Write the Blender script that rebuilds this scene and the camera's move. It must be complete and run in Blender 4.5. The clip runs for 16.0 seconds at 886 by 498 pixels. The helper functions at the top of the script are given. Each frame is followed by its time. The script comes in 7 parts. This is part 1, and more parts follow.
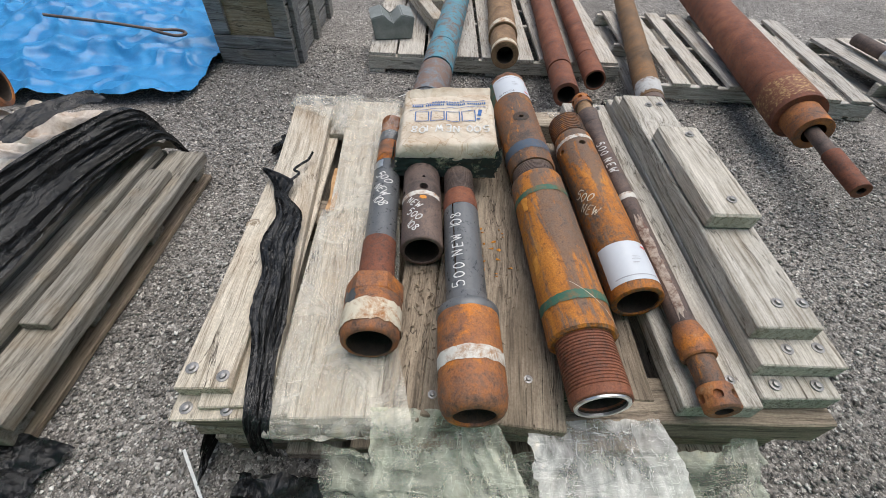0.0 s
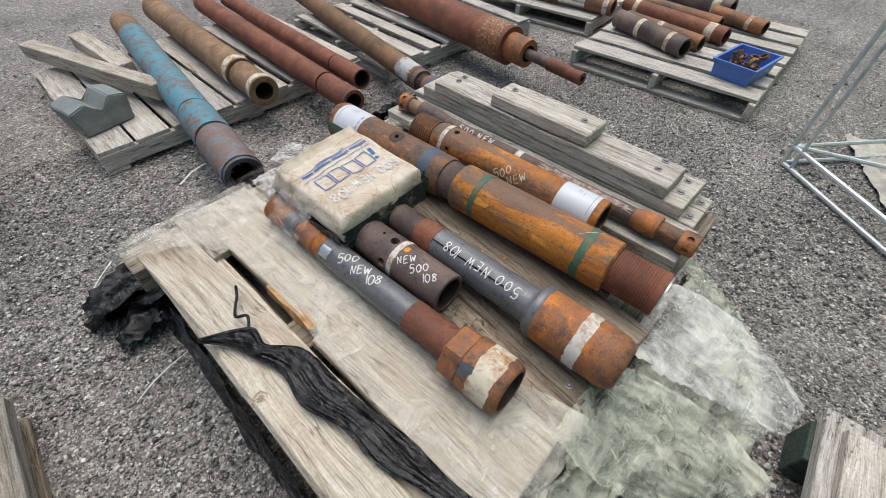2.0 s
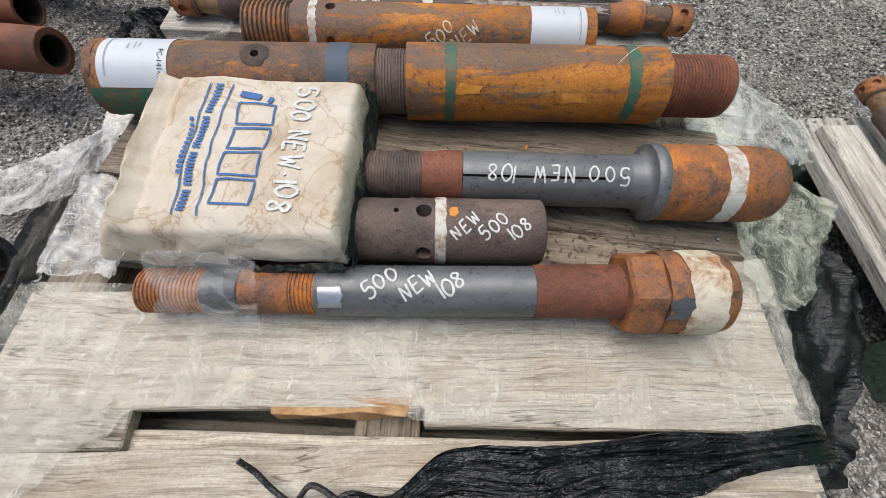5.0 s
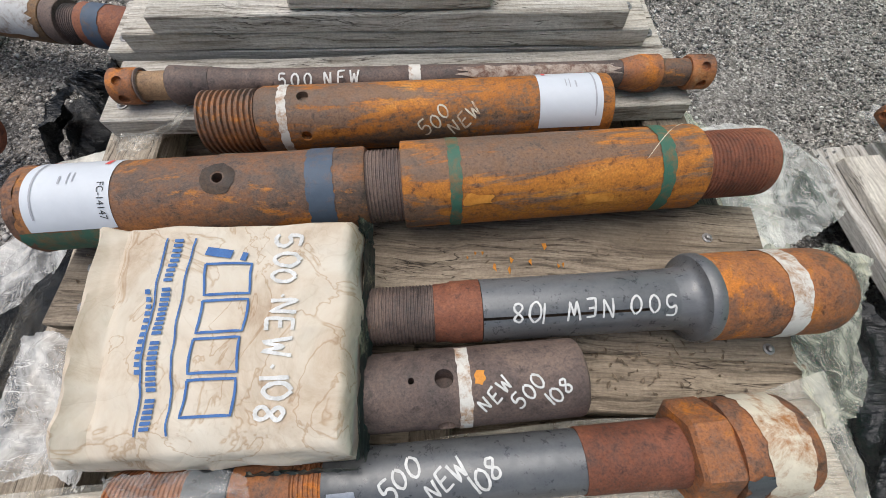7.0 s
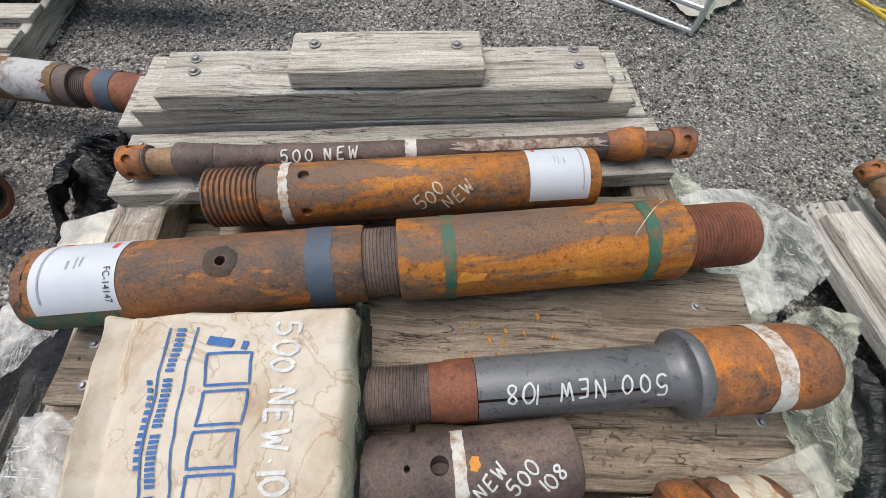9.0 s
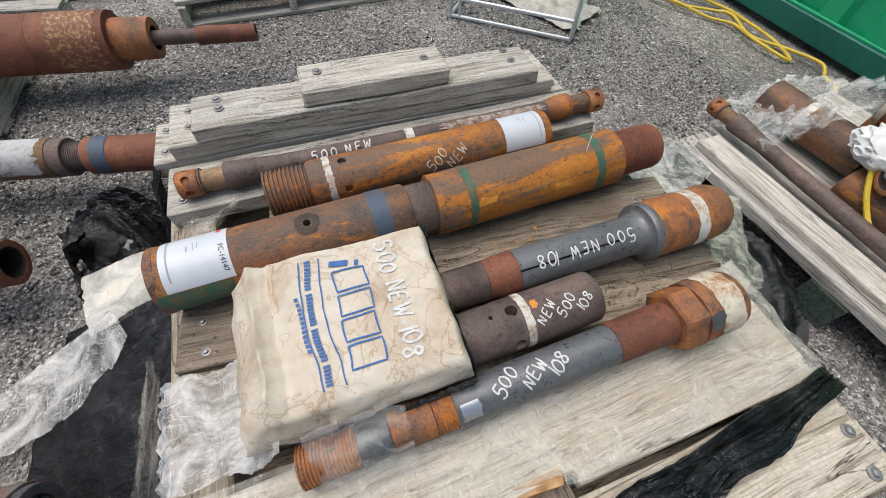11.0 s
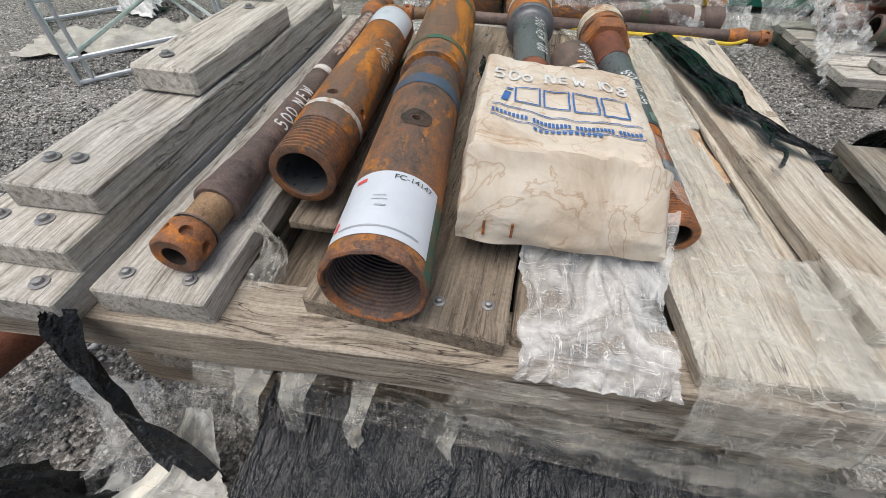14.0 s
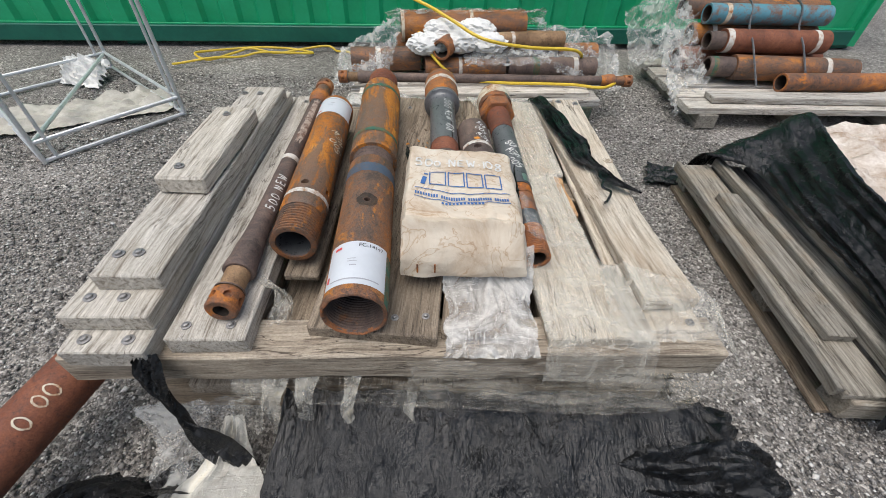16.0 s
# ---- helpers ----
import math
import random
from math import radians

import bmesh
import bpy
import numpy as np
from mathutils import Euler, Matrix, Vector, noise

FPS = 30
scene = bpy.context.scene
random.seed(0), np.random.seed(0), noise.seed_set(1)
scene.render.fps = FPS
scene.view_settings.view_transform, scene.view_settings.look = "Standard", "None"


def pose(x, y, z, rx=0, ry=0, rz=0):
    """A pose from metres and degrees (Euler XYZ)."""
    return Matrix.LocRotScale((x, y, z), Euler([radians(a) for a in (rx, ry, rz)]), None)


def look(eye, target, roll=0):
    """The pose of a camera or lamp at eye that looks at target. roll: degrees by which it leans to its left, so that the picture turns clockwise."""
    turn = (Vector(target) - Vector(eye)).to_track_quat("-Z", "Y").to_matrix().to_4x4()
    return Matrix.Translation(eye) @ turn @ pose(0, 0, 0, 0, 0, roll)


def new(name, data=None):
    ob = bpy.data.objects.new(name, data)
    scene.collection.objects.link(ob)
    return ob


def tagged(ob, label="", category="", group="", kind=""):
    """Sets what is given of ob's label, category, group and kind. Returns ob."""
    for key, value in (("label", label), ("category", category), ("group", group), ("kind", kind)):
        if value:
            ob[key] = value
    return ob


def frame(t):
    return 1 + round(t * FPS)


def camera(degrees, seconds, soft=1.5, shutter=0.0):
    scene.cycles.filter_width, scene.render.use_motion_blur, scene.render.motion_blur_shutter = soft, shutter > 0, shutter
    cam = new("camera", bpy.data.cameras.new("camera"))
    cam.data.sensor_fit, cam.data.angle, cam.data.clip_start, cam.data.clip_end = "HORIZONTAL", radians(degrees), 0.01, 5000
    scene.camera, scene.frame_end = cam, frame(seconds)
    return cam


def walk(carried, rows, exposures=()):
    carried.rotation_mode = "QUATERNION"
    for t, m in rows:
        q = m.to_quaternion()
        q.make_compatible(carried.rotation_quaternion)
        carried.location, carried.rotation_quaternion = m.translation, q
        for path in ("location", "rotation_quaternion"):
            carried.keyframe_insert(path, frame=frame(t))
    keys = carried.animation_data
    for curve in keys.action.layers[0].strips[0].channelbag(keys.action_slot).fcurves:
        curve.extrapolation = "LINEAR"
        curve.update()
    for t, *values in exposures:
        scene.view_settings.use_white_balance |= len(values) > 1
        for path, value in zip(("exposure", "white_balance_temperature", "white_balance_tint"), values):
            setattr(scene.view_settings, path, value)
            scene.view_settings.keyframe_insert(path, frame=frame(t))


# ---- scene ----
cam = camera(94.49, 16.0, soft=0.8)
PATH = [
    (0, (-0.0687, -1.009, 1.221), (-0.0191, 0.328, -0.2662), 3.49),
    (0.5, (-0.1722, -0.8737, 1.299), (0.0214, 0.4776, -0.1627), 2.87),
    (1, (-0.2431, -0.8566, 1.343), (0.1696, 0.4612, -0.1039), 2.32),
    (1.5, (-0.417, -0.8584, 1.364), (0.2948, 0.3191, -0.0865), 1.5),
    (2, (-0.5442, -0.7377, 1.284), (0.4283, 0.1959, -0.1943), 0.52),
    (2.5, (-0.6235, -0.5385, 1.238), (0.5011, 0.0885, -0.292), 1.34),
    (3, (-0.6771, -0.421, 1.212), (0.4757, -0.0451, -0.3795), 1.67),
    (3.5, (-0.6273, -0.343, 1.167), (0.4902, -0.1334, -0.4777), 2.35),
    (6, (-0.3148, -0.1304, 1.013), (0.5273, -0.1695, -0.8003), 2.67),
    (6.5, (-0.2384, -0.1316, 1.036), (0.5961, -0.1909, -0.7806), 2.75),
    (7, (-0.1677, -0.1218, 1.059), (0.6661, -0.1946, -0.758), 2.88),
    (7.5, (-0.1176, -0.1234, 1.062), (0.7247, -0.2023, -0.7502), 2.89),
    (8, (-0.1163, -0.1184, 1.06), (0.7485, -0.1974, -0.741), 2.6),
    (8.5, (-0.0853, -0.126, 1.105), (0.8126, -0.2091, -0.6804), 2.66),
    (9, (-0.1064, -0.1287, 1.114), (0.8497, -0.2144, -0.6408), 2.55),
    (9.5, (-0.227, -0.1376, 1.147), (0.7854, -0.2261, -0.5751), 2.41),
    (10, (-0.3834, -0.1227, 1.215), (0.682, -0.2287, -0.4744), 2.26),
    (12.5, (-0.3125, 0.6089, 1.083), (0.2706, -0.4628, -0.5014), 2.57),
    (13, (-0.1793, 0.6972, 0.9884), (0.1905, -0.4905, -0.5779), 2.21),
    (13.5, (0.0415, 0.7895, 0.8777), (0.2919, -0.4781, -0.6495), 2.21),
    (14, (0.0704, 0.7986, 0.8654), (0.2536, -0.5849, -0.5674), 1.99),
    (14.5, (0.0505, 0.8225, 0.9124), (0.1577, -0.6731, -0.4111), 2.14),
    (15, (0.0564, 0.8294, 0.8888), (0.0985, -0.7286, -0.3656), 1.6),
    (15.5, (0.057, 0.8417, 0.9252), (0.0478, -0.7204, -0.3231), 1.42),
    (16, (0.032, 1.016, 1.152), (-0.009, -0.4335, -0.2251), 1.96),
]
walk(cam, [(t, look(eye, target, roll)) for t, eye, target, roll in PATH])

# ---- light ----
world = bpy.data.worlds.new("overcast_sky")
world.use_nodes = True
scene.world = world
wn = world.node_tree.nodes
sky = wn.new("ShaderNodeTexSky")
sky.sky_type = "NISHITA"
sky.sun_disc = False
sky.sun_elevation, sky.sun_rotation = radians(75), radians(45)
sky.dust_density, sky.air_density, sky.ozone_density = 4.0, 1.2, 1.0
world.node_tree.links.new(sky.outputs[0], wn["Background"].inputs[0])
wn["Background"].inputs[1].default_value = 0.12
sun_data = bpy.data.lights.new("sun", "SUN")
sun_data.energy, sun_data.angle, sun_data.color = 2.45, radians(60), (1.0, 0.98, 0.95)
sun = new("sun", sun_data)
sun.matrix_world = look((0.9, 0.9, 5.0), (0, 0, 0))


# ---- materials ----
def ramp(nt, fac, stops):
    r = nt.nodes.new("ShaderNodeValToRGB")
    el = r.color_ramp.elements
    while len(el) < len(stops):
        el.new(0.5)
    for e, (p, c) in zip(el, stops):
        e.position, e.color = p, (*c, 1)
    nt.links.new(fac, r.inputs[0])
    return r.outputs[0]


def noise_tex(nt, vec, scale, detail=6.0, rough=0.6, distort=0.0):
    n = nt.nodes.new("ShaderNodeTexNoise")
    n.inputs["Scale"].default_value, n.inputs["Detail"].default_value = scale, detail
    n.inputs["Roughness"].default_value, n.inputs["Distortion"].default_value = rough, distort
    nt.links.new(vec, n.inputs["Vector"])
    return n.outputs["Fac"]


def scaled(nt, vec, s):
    m = nt.nodes.new("ShaderNodeMapping")
    m.inputs["Scale"].default_value = s
    nt.links.new(vec, m.inputs["Vector"])
    return m.outputs[0]


def mixed(nt, fac, a, b, mode="MIX"):
    m = nt.nodes.new("ShaderNodeMix")
    m.data_type, m.blend_type = "RGBA", mode
    for sock, v in ((m.inputs[0], fac), (m.inputs[6], a), (m.inputs[7], b)):
        if isinstance(v, (int, float)):
            sock.default_value = v
        elif isinstance(v, tuple):
            sock.default_value = (*v, 1)
        else:
            nt.links.new(v, sock)
    return m.outputs[2]


def maths(nt, op, a, b=0.0):
    m = nt.nodes.new("ShaderNodeMath")
    m.operation = op
    for sock, v in zip(m.inputs, (a, b)):
        if isinstance(v, (int, float)):
            sock.default_value = v
        else:
            nt.links.new(v, sock)
    return m.outputs[0]


def material(name, rough=0.7, metal=0.0):
    m = bpy.data.materials.new(name)
    m.use_nodes = True
    nt = m.node_tree
    b = nt.nodes["Principled BSDF"]
    b.inputs["Roughness"].default_value, b.inputs["Metallic"].default_value = rough, metal
    vec = nt.nodes.new("ShaderNodeTexCoord").outputs["Object"]
    # each object gets its own part of the pattern
    info = nt.nodes.new("ShaderNodeObjectInfo")
    off = nt.nodes.new("ShaderNodeVectorMath")
    off.operation = "MULTIPLY_ADD"
    nt.links.new(info.outputs["Random"], off.inputs[0])
    off.inputs[1].default_value = (7.3, 5.1, 9.7)
    nt.links.new(vec, off.inputs[2])
    return m, nt, b, off.outputs[0], info.outputs["Random"]


def bump(nt, b, height, strength=0.4, dist=0.003):
    n = nt.nodes.new("ShaderNodeBump")
    n.inputs["Strength"].default_value, n.inputs["Distance"].default_value = strength, dist
    nt.links.new(height, n.inputs["Height"])
    nt.links.new(n.outputs[0], b.inputs["Normal"])


def wood_material(name, light, mid, dark, axis="x", stain=(0.3, 0.2, 0.1), stain_amount=0.25):
    m, nt, b, vec, rnd = material(name, 0.85)
    s = (lambda k: (1, k, k)) if axis == "x" else (lambda k: (k, 1, k))
    wander = noise_tex(nt, vec, 3.0, 2, 0.5)
    warp = nt.nodes.new("ShaderNodeVectorMath")
    warp.operation = "MULTIPLY_ADD"
    nt.links.new(wander, warp.inputs[0])
    warp.inputs[1].default_value = (0.0, 0.05, 0.05)
    nt.links.new(vec, warp.inputs[2])
    vec2 = warp.outputs[0]
    grain = noise_tex(nt, scaled(nt, vec2, s(26)), 3.2, 9, 0.7, 0.25)
    fine = noise_tex(nt, scaled(nt, vec2, s(34)), 11.0, 6, 0.72)
    speck = noise_tex(nt, vec, 170.0, 3, 0.6)
    blotch = noise_tex(nt, scaled(nt, vec, (0.6, 1.4, 1.4)), 5.0, 7, 0.68)
    col = ramp(nt, grain, [(0.36, dark), (0.46, mid), (0.6, light)])
    lines = ramp(nt, fine, [(0.34, (0.34, 0.31, 0.28)), (0.5, (1, 1, 1)), (0.66, (1.18, 1.17, 1.15))])
    col = mixed(nt, 0.6, col, lines, "MULTIPLY")
    col = mixed(nt, 0.35, col, ramp(nt, speck, [(0.35, (0.5, 0.48, 0.45)), (0.6, (1.1, 1.1, 1.1))]), "MULTIPLY")
    crack = noise_tex(nt, scaled(nt, vec2, s(13)), 2.2, 4, 0.55, 0.3)
    away = maths(nt, "ABSOLUTE", maths(nt, "SUBTRACT", crack, 0.5))
    where = ramp(nt, noise_tex(nt, vec, 4.0, 3), [(0.46, (0, 0, 0)), (0.56, (1, 1, 1))])
    cracks = ramp(nt, away, [(0.0, (0.1, 0.08, 0.07)), (0.011, (1, 1, 1))])
    col = mixed(nt, where, col, mixed(nt, 1.0, col, cracks, "MULTIPLY"))
    stained = maths(nt, "MULTIPLY", ramp(nt, blotch, [(0.48, (0, 0, 0)), (0.68, (1, 1, 1))]), stain_amount)
    col = mixed(nt, stained, col, stain)
    shade = ramp(nt, rnd, [(0.0, (0.82, 0.82, 0.83)), (1.0, (1.1, 1.07, 1.03))])
    col = mixed(nt, 1.0, col, shade, "MULTIPLY")
    nt.links.new(col, b.inputs["Base Color"])
    h = maths(nt, "ADD", maths(nt, "MULTIPLY", grain, 0.8), maths(nt, "MULTIPLY", fine, 0.7))
    h = maths(nt, "ADD", h, maths(nt, "MULTIPLY", maths(nt, "MULTIPLY", maths(nt, "LESS_THAN", away, 0.008), where), -0.8))
    bump(nt, b, h, 0.8, 0.004)
    return m


def rust_material(name, stops, streak=(1, 1, 1), rough=0.75, metal=0.15, spots=(0.55, 0.2, 0.03), spot_from=0.62, spot_scale=9.0, bumpy=0.5, pits=1.0):
    m, nt, b, vec, rnd = material(name, rough, metal)
    v = scaled(nt, vec, streak)
    big = noise_tex(nt, v, 9.0, 10, 0.72, 0.6)
    fine = noise_tex(nt, vec, 260.0, 4, 0.75)
    pit = noise_tex(nt, vec, 70.0, 7, 0.75, 0.3)
    f = maths(nt, "ADD", maths(nt, "MULTIPLY", big, 0.68), maths(nt, "MULTIPLY", pit, 0.32))
    wide = noise_tex(nt, v, 3.6, 3, 0.55, 0.5)
    f = maths(nt, "ADD", f, maths(nt, "MULTIPLY", maths(nt, "SUBTRACT", wide, 0.5), 0.42))
    col = ramp(nt, f, stops)
    sp = ramp(nt, noise_tex(nt, v, spot_scale, 11, 0.74, 0.4), [(spot_from, (0, 0, 0)), (spot_from + 0.045, (1, 1, 1))])
    col = mixed(nt, maths(nt, "MULTIPLY", sp, 0.82), col, spots)
    col = mixed(nt, 0.62 * pits, col, ramp(nt, fine, [(0.3, (0.4, 0.38, 0.37)), (0.5, (1, 1, 1)), (0.68, (1.45, 1.4, 1.35))]), "MULTIPLY")
    col = mixed(nt, 0.7 * pits, col, ramp(nt, pit, [(0.34, (0.32, 0.3, 0.29)), (0.46, (1, 1, 1))]), "MULTIPLY")
    nt.links.new(col, b.inputs["Base Color"])
    r = ramp(nt, pit, [(0.35, (rough - 0.3,) * 3), (0.65, (min(1, rough + 0.12),) * 3)])
    nt.links.new(r, b.inputs["Roughness"])
    bump(nt, b, maths(nt, "ADD", maths(nt, "MULTIPLY", fine, 0.35), maths(nt, "ADD", pit, maths(nt, "MULTIPLY", sp, 0.25))), bumpy, 0.0025)
    return m


def plain_material(name, a, c, rough=0.6, metal=0.0, scale=14.0, bump_strength=0.15, coat=0.0):
    m, nt, b, vec, rnd = material(name, rough, metal)
    n1 = noise_tex(nt, vec, scale, 7, 0.65, 0.4)
    n2 = noise_tex(nt, vec, scale * 9, 4, 0.7)
    col = ramp(nt, maths(nt, "ADD", maths(nt, "MULTIPLY", n1, 0.75), maths(nt, "MULTIPLY", n2, 0.25)), [(0.36, a), (0.64, c)])
    nt.links.new(col, b.inputs["Base Color"])
    bump(nt, b, maths(nt, "ADD", n1, maths(nt, "MULTIPLY", n2, 0.4)), bump_strength, 0.003)
    b.inputs["Coat Weight"].default_value = coat
    return m


def worn_paint(name, paint, under, cover=0.5, rough=0.6, scale=16.0):
    """Paint with patches worn through to what lies below."""
    m, nt, b, vec, rnd = material(name, rough)
    wear = noise_tex(nt, vec, scale, 9, 0.75, 0.3)
    n2 = noise_tex(nt, vec, 60, 5, 0.7)
    top = mixed(nt, n2, tuple(k * 0.75 for k in paint), tuple(min(1, k * 1.15) for k in paint))
    low = mixed(nt, n2, tuple(k * 0.55 for k in under), tuple(min(1, k * 1.25) for k in under))
    mask = ramp(nt, wear, [(cover - 0.06, (0, 0, 0)), (cover + 0.09, (1, 1, 1))])
    nt.links.new(mixed(nt, mask, top, low), b.inputs["Base Color"])
    bump(nt, b, maths(nt, "ADD", mask, n2), 0.25, 0.0015)
    return m


def film_material(name, tint, low, high, rough=0.2, streak=(2, 16, 4)):
    """Thin plastic film: clear with milky streaks, shiny; crease highlights are drawn in as white lines."""
    m, nt, b, vec, rnd = material(name, rough)
    n1 = noise_tex(nt, vec, 9.0, 5, 0.6, 0.9)
    n2 = noise_tex(nt, scaled(nt, vec, streak), 3.4, 3, 0.5, 1.2)
    n3 = noise_tex(nt, scaled(nt, vec, (streak[1] * 0.7, streak[0] * 1.3, streak[2])), 3.0, 3, 0.5, 1.4)
    crease = maths(nt, "ABSOLUTE", maths(nt, "SUBTRACT", n2, 0.5))
    crease2 = maths(nt, "ABSOLUTE", maths(nt, "SUBTRACT", n3, 0.5))
    n4 = noise_tex(nt, vec, 26.0, 3, 0.5, 2.2)
    crease3 = maths(nt, "ADD", maths(nt, "ABSOLUTE", maths(nt, "SUBTRACT", n4, 0.52)), maths(nt, "MULTIPLY", n1, 0.012))
    lines = maths(nt, "MINIMUM", maths(nt, "MINIMUM", crease, crease2), crease3)
    col = ramp(nt, n1, [(0.34, tuple(k * 0.78 for k in tint)), (0.6, tint), (0.72, (tint[0], tint[1] * 0.93, tint[2] * 0.8))])
    nt.links.new(col, b.inputs["Base Color"])
    haze = ramp(nt, n1, [(0.38, (low,) * 3), (0.64, (high,) * 3)])
    # Alpha rises along creases, painting white lines for the highlights on folds.
    edge = ramp(nt, lines, [(0.0, (min(1, high + 0.14),) * 3), (0.014, (0, 0, 0))])
    nt.links.new(maths(nt, "MAXIMUM", haze, edge), b.inputs["Alpha"])
    bump(nt, b, maths(nt, "ADD", maths(nt, "ADD", n2, maths(nt, "ADD", n3, maths(nt, "MULTIPLY", n4, 0.7))), maths(nt, "MULTIPLY", lines, -1.5)), 0.8, 0.007)
    return m


def black_film_material():
    m, nt, b, vec, rnd = material("black_plastic_film", 0.3)
    bend = noise_tex(nt, vec, 5.0, 3, 0.5)
    warp = nt.nodes.new("ShaderNodeVectorMath")
    warp.operation = "MULTIPLY_ADD"
    nt.links.new(bend, warp.inputs[0])
    warp.inputs[1].default_value = (0.06, 0.05, 0.03)
    nt.links.new(vec, warp.inputs[2])
    n2 = noise_tex(nt, scaled(nt, warp.outputs[0], (3.0, 1.0, 2.0)), 9.0, 5, 0.6, 0.5)
    n3 = noise_tex(nt, scaled(nt, warp.outputs[0], (9.0, 1.6, 4)), 12.0, 4, 0.6)
    dust = noise_tex(nt, vec, 11.0, 7, 0.72)
    nt.links.new(ramp(nt, dust, [(0.42, (0.006, 0.0065, 0.007)), (0.6, (0.016, 0.0165, 0.017)), (0.74, (0.04, 0.038, 0.036))]), b.inputs["Base Color"])
    nt.links.new(ramp(nt, dust, [(0.4, (0.14,) * 3), (0.7, (0.38,) * 3)]), b.inputs["Roughness"])
    b.inputs["Specular IOR Level"].default_value = 0.5
    bump(nt, b, maths(nt, "ADD", n2, maths(nt, "ADD", maths(nt, "MULTIPLY", n3, 0.55), maths(nt, "MULTIPLY", dust, 0.05))), 0.9, 0.018)
    return m


WOOD = wood_material("weathered_timber", (0.75, 0.715, 0.64), (0.58, 0.545, 0.47), (0.26, 0.225, 0.18), stain=(0.24, 0.185, 0.12), stain_amount=0.35)
WOOD_DECK = wood_material("worn_brown_timber", (0.40, 0.335, 0.255), (0.275, 0.225, 0.17), (0.105, 0.085, 0.063), stain=(0.12, 0.09, 0.06), stain_amount=0.55)
WOOD_BEAM = wood_material("tan_timber", (0.50, 0.445, 0.365), (0.37, 0.32, 0.255), (0.16, 0.13, 0.1), stain=(0.12, 0.09, 0.065), stain_amount=0.6)
WOOD_PALE = wood_material("pale_timber", (0.68, 0.635, 0.55), (0.54, 0.495, 0.415), (0.31, 0.27, 0.215), stain=(0.34, 0.24, 0.145), stain_amount=0.55)
WOOD_GREY = wood_material("grey_pallet_timber", (0.42, 0.40, 0.35), (0.30, 0.28, 0.24), (0.15, 0.135, 0.11))
WOOD_GREY_Y = wood_material("grey_pallet_timber_lengthwise", (0.37, 0.35, 0.305), (0.26, 0.243, 0.207), (0.12, 0.107, 0.087), "y")
WOOD_WHITE_Y = wood_material("bleached_pallet_timber_lengthwise", (0.64, 0.62, 0.57), (0.5, 0.475, 0.43), (0.28, 0.25, 0.21), "y")
WOOD_BROWN_Y = wood_material("brown_timber_lengthwise", (0.36, 0.3, 0.23), (0.26, 0.21, 0.16), (0.12, 0.095, 0.07), "y")
WOOD_WHITE = wood_material("bleached_pallet_timber", (0.68, 0.66, 0.61), (0.5, 0.475, 0.43), (0.28, 0.25, 0.21))
WOOD_RAW = plain_material("raw_broken_timber", (0.30, 0.15, 0.06), (0.58, 0.37, 0.19), 0.9, scale=40, bump_strength=0.5)
CRATE_WOOD_Y = wood_material("grey_painted_timber_lengthwise", (0.32, 0.33, 0.33), (0.22, 0.225, 0.225), (0.1, 0.1, 0.1), "y", (0.3, 0.24, 0.15), 0.3)
CRATE_WOOD = wood_material("grey_painted_timber", (0.30, 0.31, 0.31), (0.2, 0.205, 0.205), (0.09, 0.09, 0.09), stain=(0.3, 0.24, 0.15), stain_amount=0.3)
RUST_ORANGE = rust_material("orange_rusted_steel", [(0.34, (0.07, 0.055, 0.047)), (0.42, (0.17, 0.095, 0.05)), (0.49, (0.38, 0.135, 0.024)), (0.57, (0.52, 0.195, 0.028)), (0.7, (0.60, 0.30, 0.07))], (0.4, 1.5, 1.5), spots=(0.15, 0.11, 0.085), spot_from=0.50, spot_scale=5.0)
RUST_BROWN = rust_material("brown_rusted_steel", [(0.33, (0.06, 0.05, 0.045)), (0.44, (0.14, 0.09, 0.065)), (0.53, (0.25, 0.115, 0.055)), (0.61, (0.37, 0.155, 0.05)), (0.72, (0.32, 0.23, 0.16))], (0.5, 1.2, 1.2), spots=(0.5, 0.19, 0.03), spot_from=0.58, spot_scale=8.0)
RUST_RED = rust_material("red_brown_rusted_steel", [(0.34, (0.1, 0.04, 0.025)), (0.5, (0.2, 0.07, 0.038)), (0.66, (0.29, 0.115, 0.06))], spots=(0.36, 0.17, 0.09), spot_from=0.68, rough=0.8, metal=0.05)
RUST_DARK = rust_material("dark_brown_steel", [(0.34, (0.055, 0.045, 0.042)), (0.48, (0.125, 0.09, 0.078)), (0.6, (0.19, 0.135, 0.11)), (0.7, (0.26, 0.18, 0.14))], spots=(0.28, 0.12, 0.055), spot_from=0.64)
RUST_BRIGHT = rust_material("bright_rust_steel", [(0.33, (0.07, 0.045, 0.035)), (0.43, (0.18, 0.095, 0.06)), (0.52, (0.32, 0.125, 0.05)), (0.6, (0.42, 0.17, 0.055)), (0.72, (0.46, 0.32, 0.21))], spots=(0.56, 0.19, 0.025), spot_from=0.56, spot_scale=9.0)
STEEL_GREY = rust_material("grey_phosphated_steel", [(0.34, (0.085, 0.09, 0.095)), (0.5, (0.135, 0.14, 0.145)), (0.66, (0.19, 0.195, 0.2))], (0.4, 1.3, 1.3), spots=(0.2, 0.13, 0.1), spot_from=0.72, rough=0.5, metal=0.3, bumpy=0.05, pits=0.25)
STEEL_BRIGHT = plain_material("bright_machined_steel", (0.5, 0.5, 0.5), (0.78, 0.78, 0.77), 0.32, 0.9, 25, 0.08)
